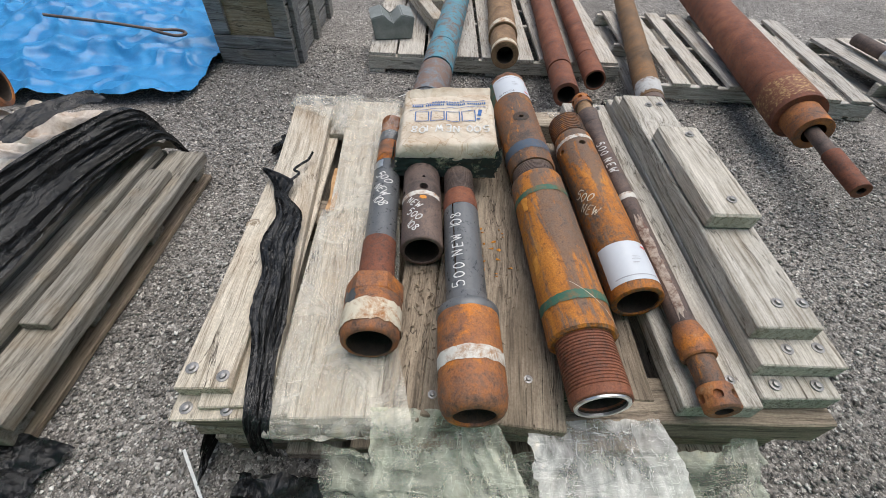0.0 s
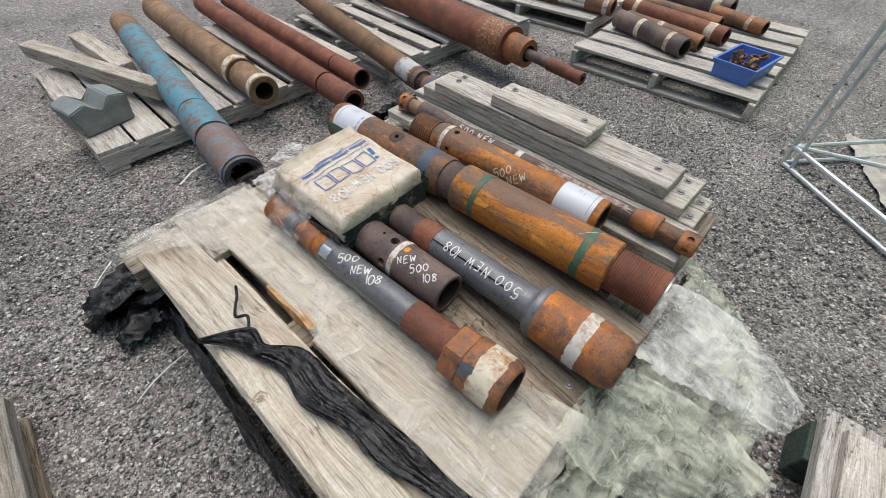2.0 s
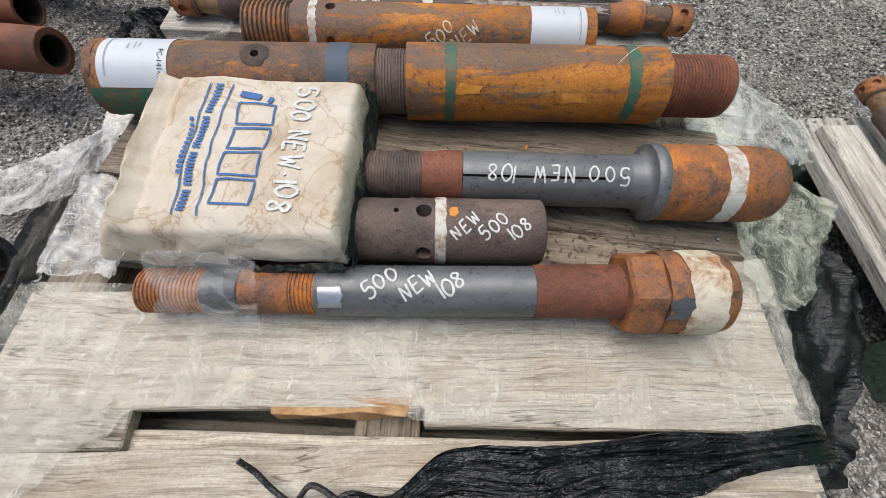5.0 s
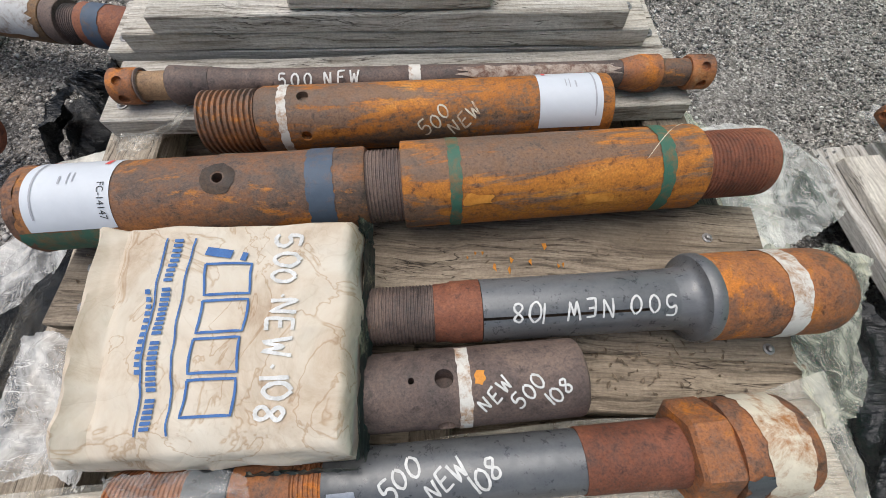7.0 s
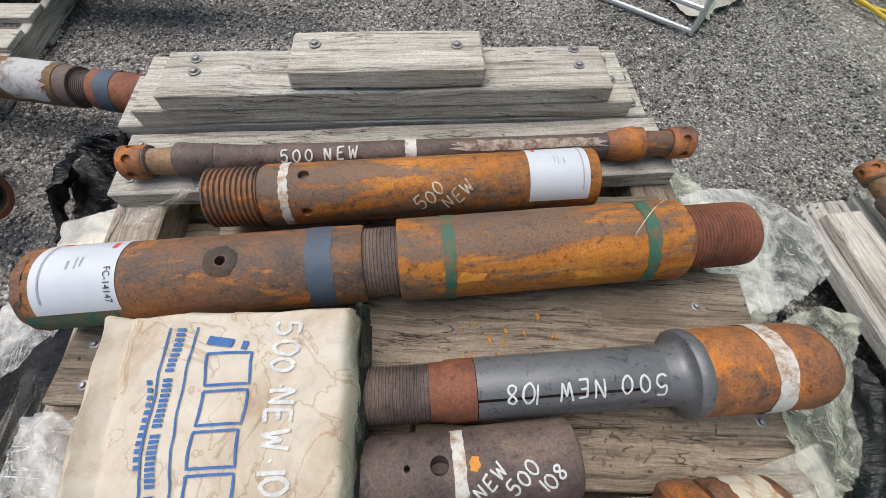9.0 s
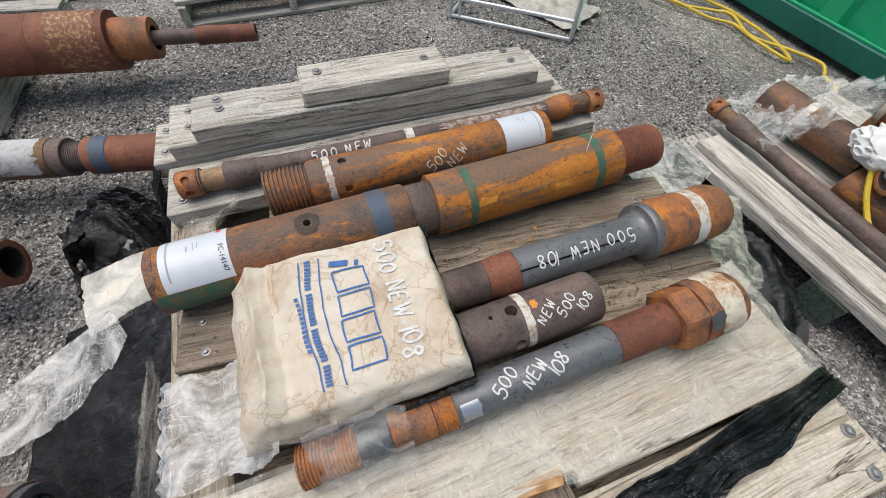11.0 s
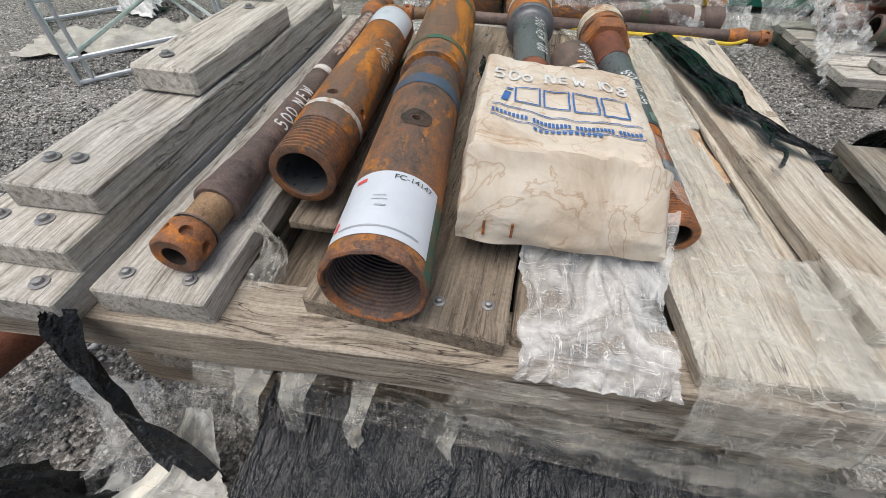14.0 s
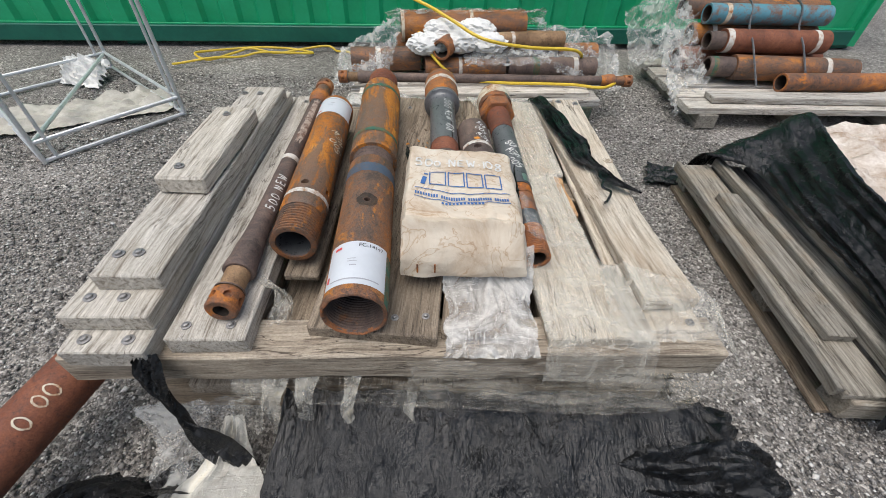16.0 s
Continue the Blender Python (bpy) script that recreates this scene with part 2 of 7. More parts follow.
STEEL_TAN = rust_material("tan_brown_steel", [(0.34, (0.12, 0.07, 0.035)), (0.5, (0.25, 0.15, 0.08)), (0.66, (0.38, 0.25, 0.14))], spots=(0.4, 0.17, 0.05), spot_from=0.66)
# Near black: shade inside open ends put into the colour; also real grease.
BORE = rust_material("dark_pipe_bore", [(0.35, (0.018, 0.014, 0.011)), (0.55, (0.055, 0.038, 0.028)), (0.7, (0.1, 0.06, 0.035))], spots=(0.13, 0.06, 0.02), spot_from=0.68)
BLUE_WORN = worn_paint("worn_blue_paint", (0.09, 0.26, 0.33), (0.2, 0.11, 0.075), 0.52)
BLUE_RING = worn_paint("faded_blue_paint", (0.065, 0.095, 0.14), (0.13, 0.1, 0.09), 0.56, scale=24)
GREEN_RING = worn_paint("faded_green_paint", (0.04, 0.13, 0.085), (0.2, 0.12, 0.05), 0.54, scale=24)
WHITE_RING = worn_paint("worn_white_paint", (0.66, 0.635, 0.58), (0.36, 0.2, 0.1), 0.54, scale=30)
CREAM_RING = worn_paint("rust_stained_white_paint", (0.66, 0.6, 0.47), (0.36, 0.15, 0.045), 0.53, scale=20)
CHALK = plain_material("white_paint_marker", (0.5, 0.5, 0.48), (0.74, 0.74, 0.72), 0.7, scale=60)
ORANGE_MARK = plain_material("orange_paint_mark", (0.5, 0.18, 0.02), (0.75, 0.32, 0.05), 0.7, scale=60)
LABEL = plain_material("white_vinyl_label", (0.56, 0.59, 0.63), (0.63, 0.66, 0.70), 0.35, scale=8, bump_strength=0.03)
INK_GREY = plain_material("grey_print", (0.3, 0.31, 0.34), (0.42, 0.43, 0.46), 0.5)
INK_BLACK = plain_material("black_print", (0.02, 0.02, 0.02), (0.04, 0.04, 0.04), 0.5)
INK_RED = plain_material("red_print", (0.6, 0.06, 0.06), (0.75, 0.12, 0.1), 0.5)
INK_BLUE = plain_material("blue_print", (0.03, 0.1, 0.3), (0.06, 0.17, 0.4), 0.7, scale=50)
BLACK_FILM = black_film_material()
CLEAR_FILM = film_material("clear_stretch_film", (0.88, 0.89, 0.86), 0.05, 0.46, 0.13)
MILKY_FILM = film_material("milky_stretch_film", (0.84, 0.81, 0.71), 0.08, 0.44, 0.18)
GREEN_FILM = film_material("green_tinted_film", (0.80, 0.82, 0.68), 0.12, 0.62, 0.12)
DUSTY_FILM = film_material("dusty_stretch_film", (0.50, 0.47, 0.40), 0.02, 0.28, 0.18)
WHITE_FILM = film_material("wrinkled_white_film", (0.90, 0.89, 0.85), 0.14, 0.68, 0.14)
SHEER_FILM = film_material("sheer_stretch_film", (0.9, 0.9, 0.87), 0.02, 0.2, 0.1)
POUCH_FILM = film_material("pale_film_pouch", (0.80, 0.78, 0.70), 0.6, 0.92, 0.2)
TARP_BLUE = plain_material("blue_tarpaulin", (0.015, 0.17, 0.42), (0.04, 0.30, 0.62), 0.36, 0.0, 9, 0.8)
BIN_BLUE = plain_material("blue_plastic", (0.07, 0.16, 0.5), (0.1, 0.22, 0.6), 0.4, scale=6, bump_strength=0.04)
GALVANISED = plain_material("galvanised_steel", (0.55, 0.57, 0.58), (0.76, 0.77, 0.78), 0.42, 0.5, 22, 0.1)
HOSE_YELLOW = plain_material("yellow_hose", (0.6, 0.4, 0.02), (0.78, 0.56, 0.06), 0.45, scale=30, bump_strength=0.08)
GREEN_PAINT = plain_material("green_container_paint", (0.007, 0.32, 0.135), (0.015, 0.42, 0.19), 0.42, 0.0, 3, 0.06)
GREEN_DARK = plain_material("dark_green_rail_paint", (0.004, 0.1, 0.07), (0.01, 0.15, 0.1), 0.5, 0.0, 5, 0.08)
CLOTH = plain_material("beige_sacking", (0.36, 0.34, 0.29), (0.56, 0.54, 0.48), 0.7, scale=18, bump_strength=0.5)
PAPER_WHITE = plain_material("white_paper_wadding", (0.6, 0.6, 0.58), (0.82, 0.82, 0.8), 0.85, scale=30, bump_strength=0.5)
CARDBOARD = plain_material("wet_cardboard", (0.32, 0.23, 0.16), (0.74, 0.69, 0.63), 0.85, scale=9, bump_strength=0.5)
PLY = wood_material("plywood", (0.5, 0.42, 0.3), (0.36, 0.28, 0.18), (0.2, 0.15, 0.09))
BRASS_RUST = rust_material("rusted_fittings", [(0.35, (0.08, 0.04, 0.02)), (0.5, (0.2, 0.09, 0.035)), (0.65, (0.4, 0.24, 0.1))], spot_from=0.7)


def bag_material():
    m, nt, b, vec, rnd = material("stained_paper_sack", 0.8)
    n1 = noise_tex(nt, vec, 7.0, 7, 0.66, 0.8)
    n2 = noise_tex(nt, vec, 90.0, 4, 0.7)
    wet = noise_tex(nt, vec, 9.0, 4, 0.55, 1.2)
    scuff = noise_tex(nt, vec, 24.0, 8, 0.75, 0.5)
    col = ramp(nt, n1, [(0.28, (0.39, 0.29, 0.20)), (0.4, (0.52, 0.425, 0.32)), (0.5, (0.60, 0.52, 0.415)), (0.66, (0.65, 0.595, 0.50))])
    edge = ramp(nt, maths(nt, "ABSOLUTE", maths(nt, "SUBTRACT", wet, 0.55)), [(0.0, (0.62, 0.45, 0.29)), (0.018, (1, 1, 1))])
    col = mixed(nt, 0.6, col, edge, "MULTIPLY")
    col = mixed(nt, maths(nt, "MULTIPLY", ramp(nt, scuff, [(0.61, (0, 0, 0)), (0.68, (1, 1, 1))]), 0.35), col, (0.44, 0.33, 0.22))
    crease = noise_tex(nt, vec, 16.0, 5, 0.55, 1.6)
    fold = maths(nt, "ABSOLUTE", maths(nt, "SUBTRACT", noise_tex(nt, vec, 11.0, 3, 0.5, 0.9), 0.5))
    col = mixed(nt, 0.22, col, ramp(nt, fold, [(0.0, (0.7, 0.62, 0.53)), (0.012, (1, 1, 1))]), "MULTIPLY")
    nt.links.new(col, b.inputs["Base Color"])
    bump(nt, b, maths(nt, "ADD", maths(nt, "MULTIPLY", fold, 1.3), maths(nt, "ADD", crease, maths(nt, "MULTIPLY", n2, 0.08))), 0.35, 0.009)
    return m


BAG = bag_material()


def ground_material():
    m, nt, b, vec, rnd = material("crushed_gravel", 0.9)
    v = nt.nodes.new("ShaderNodeTexVoronoi")
    v.inputs["Scale"].default_value = 95.0
    nt.links.new(vec, v.inputs["Vector"])
    v2 = nt.nodes.new("ShaderNodeTexVoronoi")
    v2.inputs["Scale"].default_value = 240.0
    nt.links.new(vec, v2.inputs["Vector"])
    sep = nt.nodes.new("ShaderNodeSeparateColor")
    nt.links.new(v.outputs["Color"], sep.inputs[0])
    sep2 = nt.nodes.new("ShaderNodeSeparateColor")
    nt.links.new(v2.outputs["Color"], sep2.inputs[0])
    big = noise_tex(nt, vec, 1.6, 6, 0.65)
    a = ramp(nt, sep.outputs[0], [(0.0, (0.08, 0.074, 0.068)), (0.45, (0.2, 0.19, 0.178)), (0.8, (0.34, 0.325, 0.305)), (0.97, (0.6, 0.58, 0.55))])
    c = ramp(nt, sep2.outputs[1], [(0.0, (0.07, 0.065, 0.06)), (0.6, (0.24, 0.226, 0.21)), (0.95, (0.5, 0.48, 0.45))])
    col = mixed(nt, ramp(nt, noise_tex(nt, vec, 30, 3), [(0.42, (0, 0, 0)), (0.56, (1, 1, 1))]), c, a)
    col = mixed(nt, 0.8, col, ramp(nt, big, [(0.32, (0.7, 0.685, 0.665)), (0.66, (1.3, 1.28, 1.25))]), "MULTIPLY")
    nt.links.new(col, b.inputs["Base Color"])
    h = maths(nt, "ADD", maths(nt, "MULTIPLY", v.outputs["Distance"], -1.0), maths(nt, "MULTIPLY", v2.outputs["Distance"], -0.5))
    bump(nt, b, h, 0.9, 0.008)
    return m


def stone_material():
    m = bpy.data.materials.new("loose_stones")
    m.use_nodes = True
    nt = m.node_tree
    b = nt.nodes["Principled BSDF"]
    b.inputs["Roughness"].default_value = 0.85
    g = nt.nodes.new("ShaderNodeNewGeometry")
    col = ramp(nt, g.outputs["Random Per Island"], [(0.0, (0.06, 0.056, 0.052)), (0.35, (0.18, 0.17, 0.158)), (0.66, (0.32, 0.305, 0.285)), (0.86, (0.5, 0.48, 0.45)), (1.0, (0.8, 0.78, 0.74))])
    vec = nt.nodes.new("ShaderNodeTexCoord").outputs["Object"]
    col = mixed(nt, 0.5, col, ramp(nt, noise_tex(nt, vec, 160, 4), [(0.3, (0.6, 0.6, 0.6)), (0.7, (1.2, 1.2, 1.2))]), "MULTIPLY")
    nt.links.new(col, b.inputs["Base Color"])
    return m


GRAVEL, STONES = ground_material(), stone_material()


# ---- builders ----
def part(name, bm, mat, parent=None, label="", smooth=False):
    if isinstance(bm, list):
        return [part(name, one, mat, parent, label, smooth) for one in bm]
    me = bpy.data.meshes.new(name)
    bmesh.ops.recalc_face_normals(bm, faces=bm.faces)
    bm.to_mesh(me)
    bm.free()
    me.materials.append(mat)
    if smooth:
        me.shade_smooth()
        me.set_sharp_from_angle(angle=radians(38))
    ob = new(name, me)
    if parent:
        ob.parent = parent
    if label:
        ob["label"] = label
    return ob


def thing(name, m, label, category, group=""):
    ob = new(name)
    ob.empty_display_size = 0.05
    ob.matrix_world = m
    return tagged(ob, label, category, group)


def axes_pose(a, b, roll=0.0):
    """A pose at a whose local x runs to b and whose z points up; roll turns it about its own axis."""
    a, b = Vector(a), Vector(b)
    x = (b - a).normalized()
    y = Vector((0, 0, 1)).cross(x).normalized()
    z = x.cross(y)
    m = Matrix((x, y, z)).transposed().to_4x4()
    m.translation = a
    return m @ Matrix.Rotation(radians(roll), 4, "X")


def lathe(profile, seg=48, hexagon=False, wobble=0.0, seed=0):
    """A mesh turned about the local x axis from (s, r) pairs."""
    bm = bmesh.new()
    rings = []
    for i, (s, r) in enumerate(profile):
        ring = []
        for k in range(seg):
            a = 2 * math.pi * k / seg
            rr = r
            if hexagon:
                rr = r * math.cos(math.pi / 6) / math.cos((a + math.pi / 6) % (math.pi / 3) - math.pi / 6)
                rr = min(rr, r * 0.975)
            if wobble:
                rr += wobble * noise.noise(Vector((s * 60 + seed, math.cos(a) * 3, math.sin(a) * 3)))
            ring.append(bm.verts.new((s, rr * math.sin(a), rr * math.cos(a))))
        rings.append(ring)
    for p, q in zip(rings, rings[1:]):
        for k in range(seg):
            bm.faces.new((p[k], p[(k + 1) % seg], q[(k + 1) % seg], q[k]))
    return bm


def thread_profile(s0, s1, r, pitch=0.007, depth=0.0022):
    n = max(2, round((s1 - s0) / pitch))
    out = []
    for i in range(n):
        s = s0 + (s1 - s0) * i / n
        p = (s1 - s0) / n
        out += [(s, r), (s + 0.35 * p, r), (s + 0.55 * p, r - depth), (s + 0.8 * p, r - depth)]
    return out + [(s1, r)]


def rounded(s0, r0, s1, r1, e=0.0015):
    """A cylinder's profile with eased edges."""
    return [(s0, r0 - e), (s0 + e, r0), (s1 - e, r1), (s1, r1 - e)]


def on_tube(s, ang, r):
    a = radians(ang)
    return Vector((s, r * math.sin(a), r * math.cos(a)))


def patch(s0, s1, a0, a1, r, thick=0.0006, ragged=0.0, na=24, ns=10, seed=0):
    """A thin layer on a tube between two stations and two angles."""
    bm = bmesh.new()
    grid = []
    for i in range(ns + 1):
        row = []
        for k in range(na + 1):
            s, a = s0 + (s1 - s0) * i / ns, a0 + (a1 - a0) * k / na
            if ragged and i in (0, ns):
                s += ragged * noise.noise(Vector((a * 0.11, i * 3.1 + seed, 4.2)))
            if ragged and k in (0, na) and abs(a1 - a0) < 359:
                a += ragged * 500 * noise.noise(Vector((s * 90, k * 1.7 + seed, 1.1)))
            row.append(bm.verts.new(on_tube(s, a, r + thick)))
        grid.append(row)
    for i in range(ns):
        for k in range(na):
            bm.faces.new((grid[i][k], grid[i + 1][k], grid[i + 1][k + 1], grid[i][k + 1]))
    return bm


def drilled(profile, holes, seg=72, depth=0.012):
    """A turned tube with round holes (s, degrees, radius) sunk into it, walls included."""
    prof = []
    for (s, r), (s2, r2) in zip(profile, profile[1:]):
        prof.append((s, r))
        cuts = set()
        for hs, _, hr in holes:
            for k in range(-7, 8):
                c = hs + hr * k / 4.5
                if s + 0.001 < c < s2 - 0.001:
                    cuts.add(round(c, 5))
        prof += [(c, r + (r2 - r) * (c - s) / (s2 - s)) for c in sorted(cuts)]
    prof.append(profile[-1])
    bm = lathe(prof, seg)
    for hs, ha, hr in holes:
        gone = []
        for f in bm.faces:
            c = f.calc_center_median()
            rr = math.hypot(c.y, c.z)
            da = (math.atan2(c.y, c.z) - radians(ha) + math.pi) % (2 * math.pi) - math.pi
            if math.hypot(c.x - hs, da * rr) < hr and rr > 0.7 * max(r for _, r in profile):
                gone.append(f)
        bmesh.ops.delete(bm, geom=gone, context="FACES_ONLY")
        rim = []
        for e in bm.edges:
            if len(e.link_faces) == 1:
                mid = (e.verts[0].co + e.verts[1].co) / 2
                rr = math.hypot(mid.y, mid.z)
                da = (math.atan2(mid.y, mid.z) - radians(ha) + math.pi) % (2 * math.pi) - math.pi
                if math.hypot(mid.x - hs, da * rr) < hr * 1.9:
                    rim.append(e)
        for v in {v for e in rim for v in e.verts}:
            rr = math.hypot(v.co.y, v.co.z)
            da = (math.atan2(v.co.y, v.co.z) - radians(ha) + math.pi) % (2 * math.pi) - math.pi
            du, dv = v.co.x - hs, da * rr
            k = hr / max(1e-6, math.hypot(du, dv))
            v.co = on_tube(hs + du * k, ha + math.degrees(dv * k / rr), rr)
        got = bmesh.ops.extrude_edge_only(bm, edges=rim)["geom"]
        for v in (g for g in got if isinstance(g, bmesh.types.BMVert)):
            rr = math.hypot(v.co.y, v.co.z)
            v.co.y *= (rr - depth) / rr
            v.co.z *= (rr - depth) / rr
        bmesh.ops.holes_fill(bm, edges=[g for g in got if isinstance(g, bmesh.types.BMEdge)], sides=0)
    return bm


STROKES = {
    "5": [[(0.9, 1), (0.25, 1), (0.15, 0.55), (0.55, 0.62), (0.85, 0.4), (0.7, 0.08), (0.3, 0), (0.05, 0.12)]],
    "0": [[(0.5, 1), (0.12, 0.75), (0.08, 0.3), (0.4, 0), (0.8, 0.2), (0.9, 0.65), (0.55, 1)]],
    "1": [[(0.5, 1), (0.45, 0)]],
    "8": [[(0.75, 0.9), (0.4, 1), (0.15, 0.75), (0.75, 0.35), (0.7, 0.05), (0.3, 0), (0.12, 0.25), (0.8, 0.75), (0.7, 0.95)]],
    "N": [[(0.1, 0), (0.15, 1), (0.8, 0.05), (0.9, 1)]],
    "E": [[(0.85, 1), (0.15, 0.95), (0.1, 0), (0.85, 0.02)], [(0.12, 0.5), (0.7, 0.52)]],
    "W": [[(0.0, 1), (0.22, 0), (0.5, 0.7), (0.75, 0.02), (1.0, 1)]],
    ".": [[(0.45, 0.42), (0.55, 0.5)]],
}


def written(text, height, width, place, seed=1, gap=1.28):
    """Hand-painted strokes as a narrow ribbon; place(u, v) gives a point just off the surface."""
    rng = random.Random(seed)
    made = []
    u0 = 0.0
    for ch in text:
        bm = bmesh.new()
        if ch == " ":
            u0 += height * 0.55
            bm.free()
            continue
        made.append(bm)
        dx, dy, sl, sc = rng.uniform(-0.05, 0.05), rng.uniform(-0.09, 0.09), rng.uniform(-0.04, 0.14), rng.uniform(0.9, 1.08)
        for line in STROKES[ch]:
            pts = [Vector((u0 + height * 0.68 * sc * (x + dx + sl * y), height * sc * (y + dy))) for x, y in line]
            dense = []
            for i in range(len(pts) - 1):
                p0, p1, p2, p3 = pts[max(0, i - 1)], pts[i], pts[i + 1], pts[min(len(pts) - 1, i + 2)]
                soft = 0.25 if ch in "NEW1" else 1.0
                for k in range(6):
                    t = k / 6
                    m1, m2 = (p2 - p0) * 0.5 * soft, (p3 - p1) * 0.5 * soft
                    dense.append((2 * t**3 - 3 * t**2 + 1) * p1 + (t**3 - 2 * t**2 + t) * m1 + (3 * t**2 - 2 * t**3) * p2 + (t**3 - t**2) * m2)
            dense.append(pts[-1])
            prev = None
            for i, p in enumerate(dense):
                d = dense[min(i + 1, len(dense) - 1)] - dense[max(i - 1, 0)]
                side = Vector((-d.y, d.x)).normalized() * width / 2 * (0.8 + 0.4 * rng.random())
                pair = [bm.verts.new(place(*(p + side))), bm.verts.new(place(*(p - side)))]
                if prev:
                    bm.faces.new((prev[0], prev[1], pair[1], pair[0]))
                prev = pair
        u0 += height * 0.68 * (0.55 if ch in "1." else 1.0) * gap
    return made


def printed(text, size, place):
    """Printed letters in the built-in font, laid on a surface by place(u, v)."""
    cu = bpy.data.curves.new("print", "FONT")
    cu.body, cu.size = text, size
    ob = bpy.data.objects.new("print", cu)
    me = ob.to_mesh()
    bm = bmesh.new()
    bm.from_mesh(me)
    ob.to_mesh_clear()
    bpy.data.objects.remove(ob)
    bmesh.ops.triangulate(bm, faces=bm.faces)
    for v in bm.verts:
        v.co = place(v.co.x, v.co.y)
    return bm


def box_mesh(sx, sy, sz, bevel=0.0015, cuts=0, rough=0.0, seed=0, origin=(0, 0, 0), segs=1):
    """A box from the origin corner, eased edges; with cuts along x its long edges wander a little."""
    bm = bmesh.new()
    n = cuts + 1
    rings = []
    for i in range(n + 1):
        x = sx * i / n
        ring = []
        for j, (y, z) in enumerate(((0, 0), (sy, 0), (sy, sz), (0, sz))):
            jx = rough * 2 * noise.noise(Vector((seed + j * 3.3, i * 7.7, 0.5))) if i in (0, n) else 0
            jy = rough * noise.noise(Vector((x * 9 + seed, j * 5.1, 1.5)))
            jz = rough * noise.noise(Vector((x * 9 + seed, j * 5.1, 8.5)))
            ring.append(bm.verts.new((x + jx + origin[0], y + jy + origin[1], z + jz + origin[2])))
        rings.append(ring)
    for p, q in zip(rings, rings[1:]):
        for k in range(4):
            bm.faces.new((p[k], p[(k + 1) % 4], q[(k + 1) % 4], q[k]))
    bm.faces.new(rings[0][::-1])
    bm.faces.new(rings[-1])
    if bevel:
        bmesh.ops.recalc_face_normals(bm, faces=bm.faces)
        sharp = [e for e in bm.edges if e.calc_face_angle(0) > 0.6]
        bmesh.ops.bevel(bm, geom=sharp, offset=bevel, segments=segs, affect="EDGES", clamp_overlap=True)
    return bm


SEED = [10]


def plank(parent, a, b, width, thick, mat, name="plank", label="", rough=0.003, bevel=0.003, side=0.5):
    """A board from a to b (centre line of its top face), hung under that line."""
    SEED[0] += 1
    a, b = Vector(a), Vector(b)
    L = (b - a).length
    bm = box_mesh(L, width, thick, bevel, max(2, int(L / 0.12)), rough, SEED[0] * 3.7, (0, -width * side, -thick))
    ob = part(name, bm, mat, None, label)
    ob.parent = parent
    inv = parent.matrix_world.inverted() if parent else Matrix()
    ob.matrix_basis = inv @ axes_pose(a, b)
    return ob


def bolt(parent, x, y, z, r=0.011):
    """A bolt head with its washer, set on a board's top at a world place."""
    r *= 0.68
    bm = lathe([(0, r * 1.7), (0.0015, r * 1.7), (0.0022, r * 1.0), (0.007, r * 0.9), (0.008, r * 0.3), (0.0082, 0.0004)], 14)
    bmesh.ops.rotate(bm, verts=bm.verts, cent=(0, 0, 0), matrix=Matrix.Rotation(radians(-90), 3, "Y"))
    ob = part("bolt", bm, BOLT_STEEL, None, "", True)
    ob.parent = parent
    up = parent
    m = Matrix()
    while up:
        m = up.matrix_basis @ m
        up = up.parent
    ob.matrix_basis = m.inverted() @ pose(x, y, z)
    return ob


BOLT_STEEL = plain_material("zinc_bolt_steel", (0.17, 0.165, 0.16), (0.36, 0.355, 0.35), 0.42, 0.5, 60, 0.1)


def sheet(name, corners, nu, nv, amp, scale, mat, label="", category="", ragged=0.02, seed=0, parent=None, ridge=1.0, rest=None, stretch=(1, 1), clearance=0.004):
    """A crumpled sheet over a four-cornered patch; rest(x, y) gives the height it must stay above."""
    p00, p10, p11, p01 = (Vector(c) for c in corners)
    n = (p10 - p00).cross(p01 - p00).normalized()
    bm = bmesh.new()
    grid = []
    for i in range(nu + 1):
        row = []
        for k in range(nv + 1):
            u, v = i / nu, k / nv
            if i in (0, nu):
                u += ragged * (noise.noise(Vector((v * 9 + seed, i, 2.2))) + 0.6 * noise.noise(Vector((v * 31 + seed, i, 5.2))))
            if k in (0, nv):
                v += ragged * (noise.noise(Vector((u * 9 + seed, k, 7.2))) + 0.6 * noise.noise(Vector((u * 31 + seed, k, 9.2))))
            p = p00 * (1 - u) * (1 - v) + p10 * u * (1 - v) + p11 * u * v + p01 * (1 - u) * v
            q = Vector((u * stretch[0] * scale + seed, v * stretch[1] * scale, seed * 0.7))
            h = (1 - 2 * abs(noise.noise(q))) * 0.6 * ridge + noise.noise(q * 2.3) * 0.5 + (1 - 2 * abs(noise.noise(q * 5.1))) * 0.16
            p = p + n * amp * h
            if rest:
                low = rest(p.x, p.y) + clearance
                p.z = max(p.z, low + 0.004 * (1 + noise.noise(q * 3.1)))
            row.append(bm.verts.new(p))
        grid.append(row)
    for i in range(nu):
        for k in range(nv):
            bm.faces.new((grid[i][k], grid[i + 1][k], grid[i + 1][k + 1], grid[i][k + 1]))
    if parent:
        for v in bm.verts:
            v.co = parent.matrix_world.inverted() @ v.co
    ob = part(name, bm, mat, parent, label, True)
    if not parent:
        tagged(ob, label, category)
    return ob


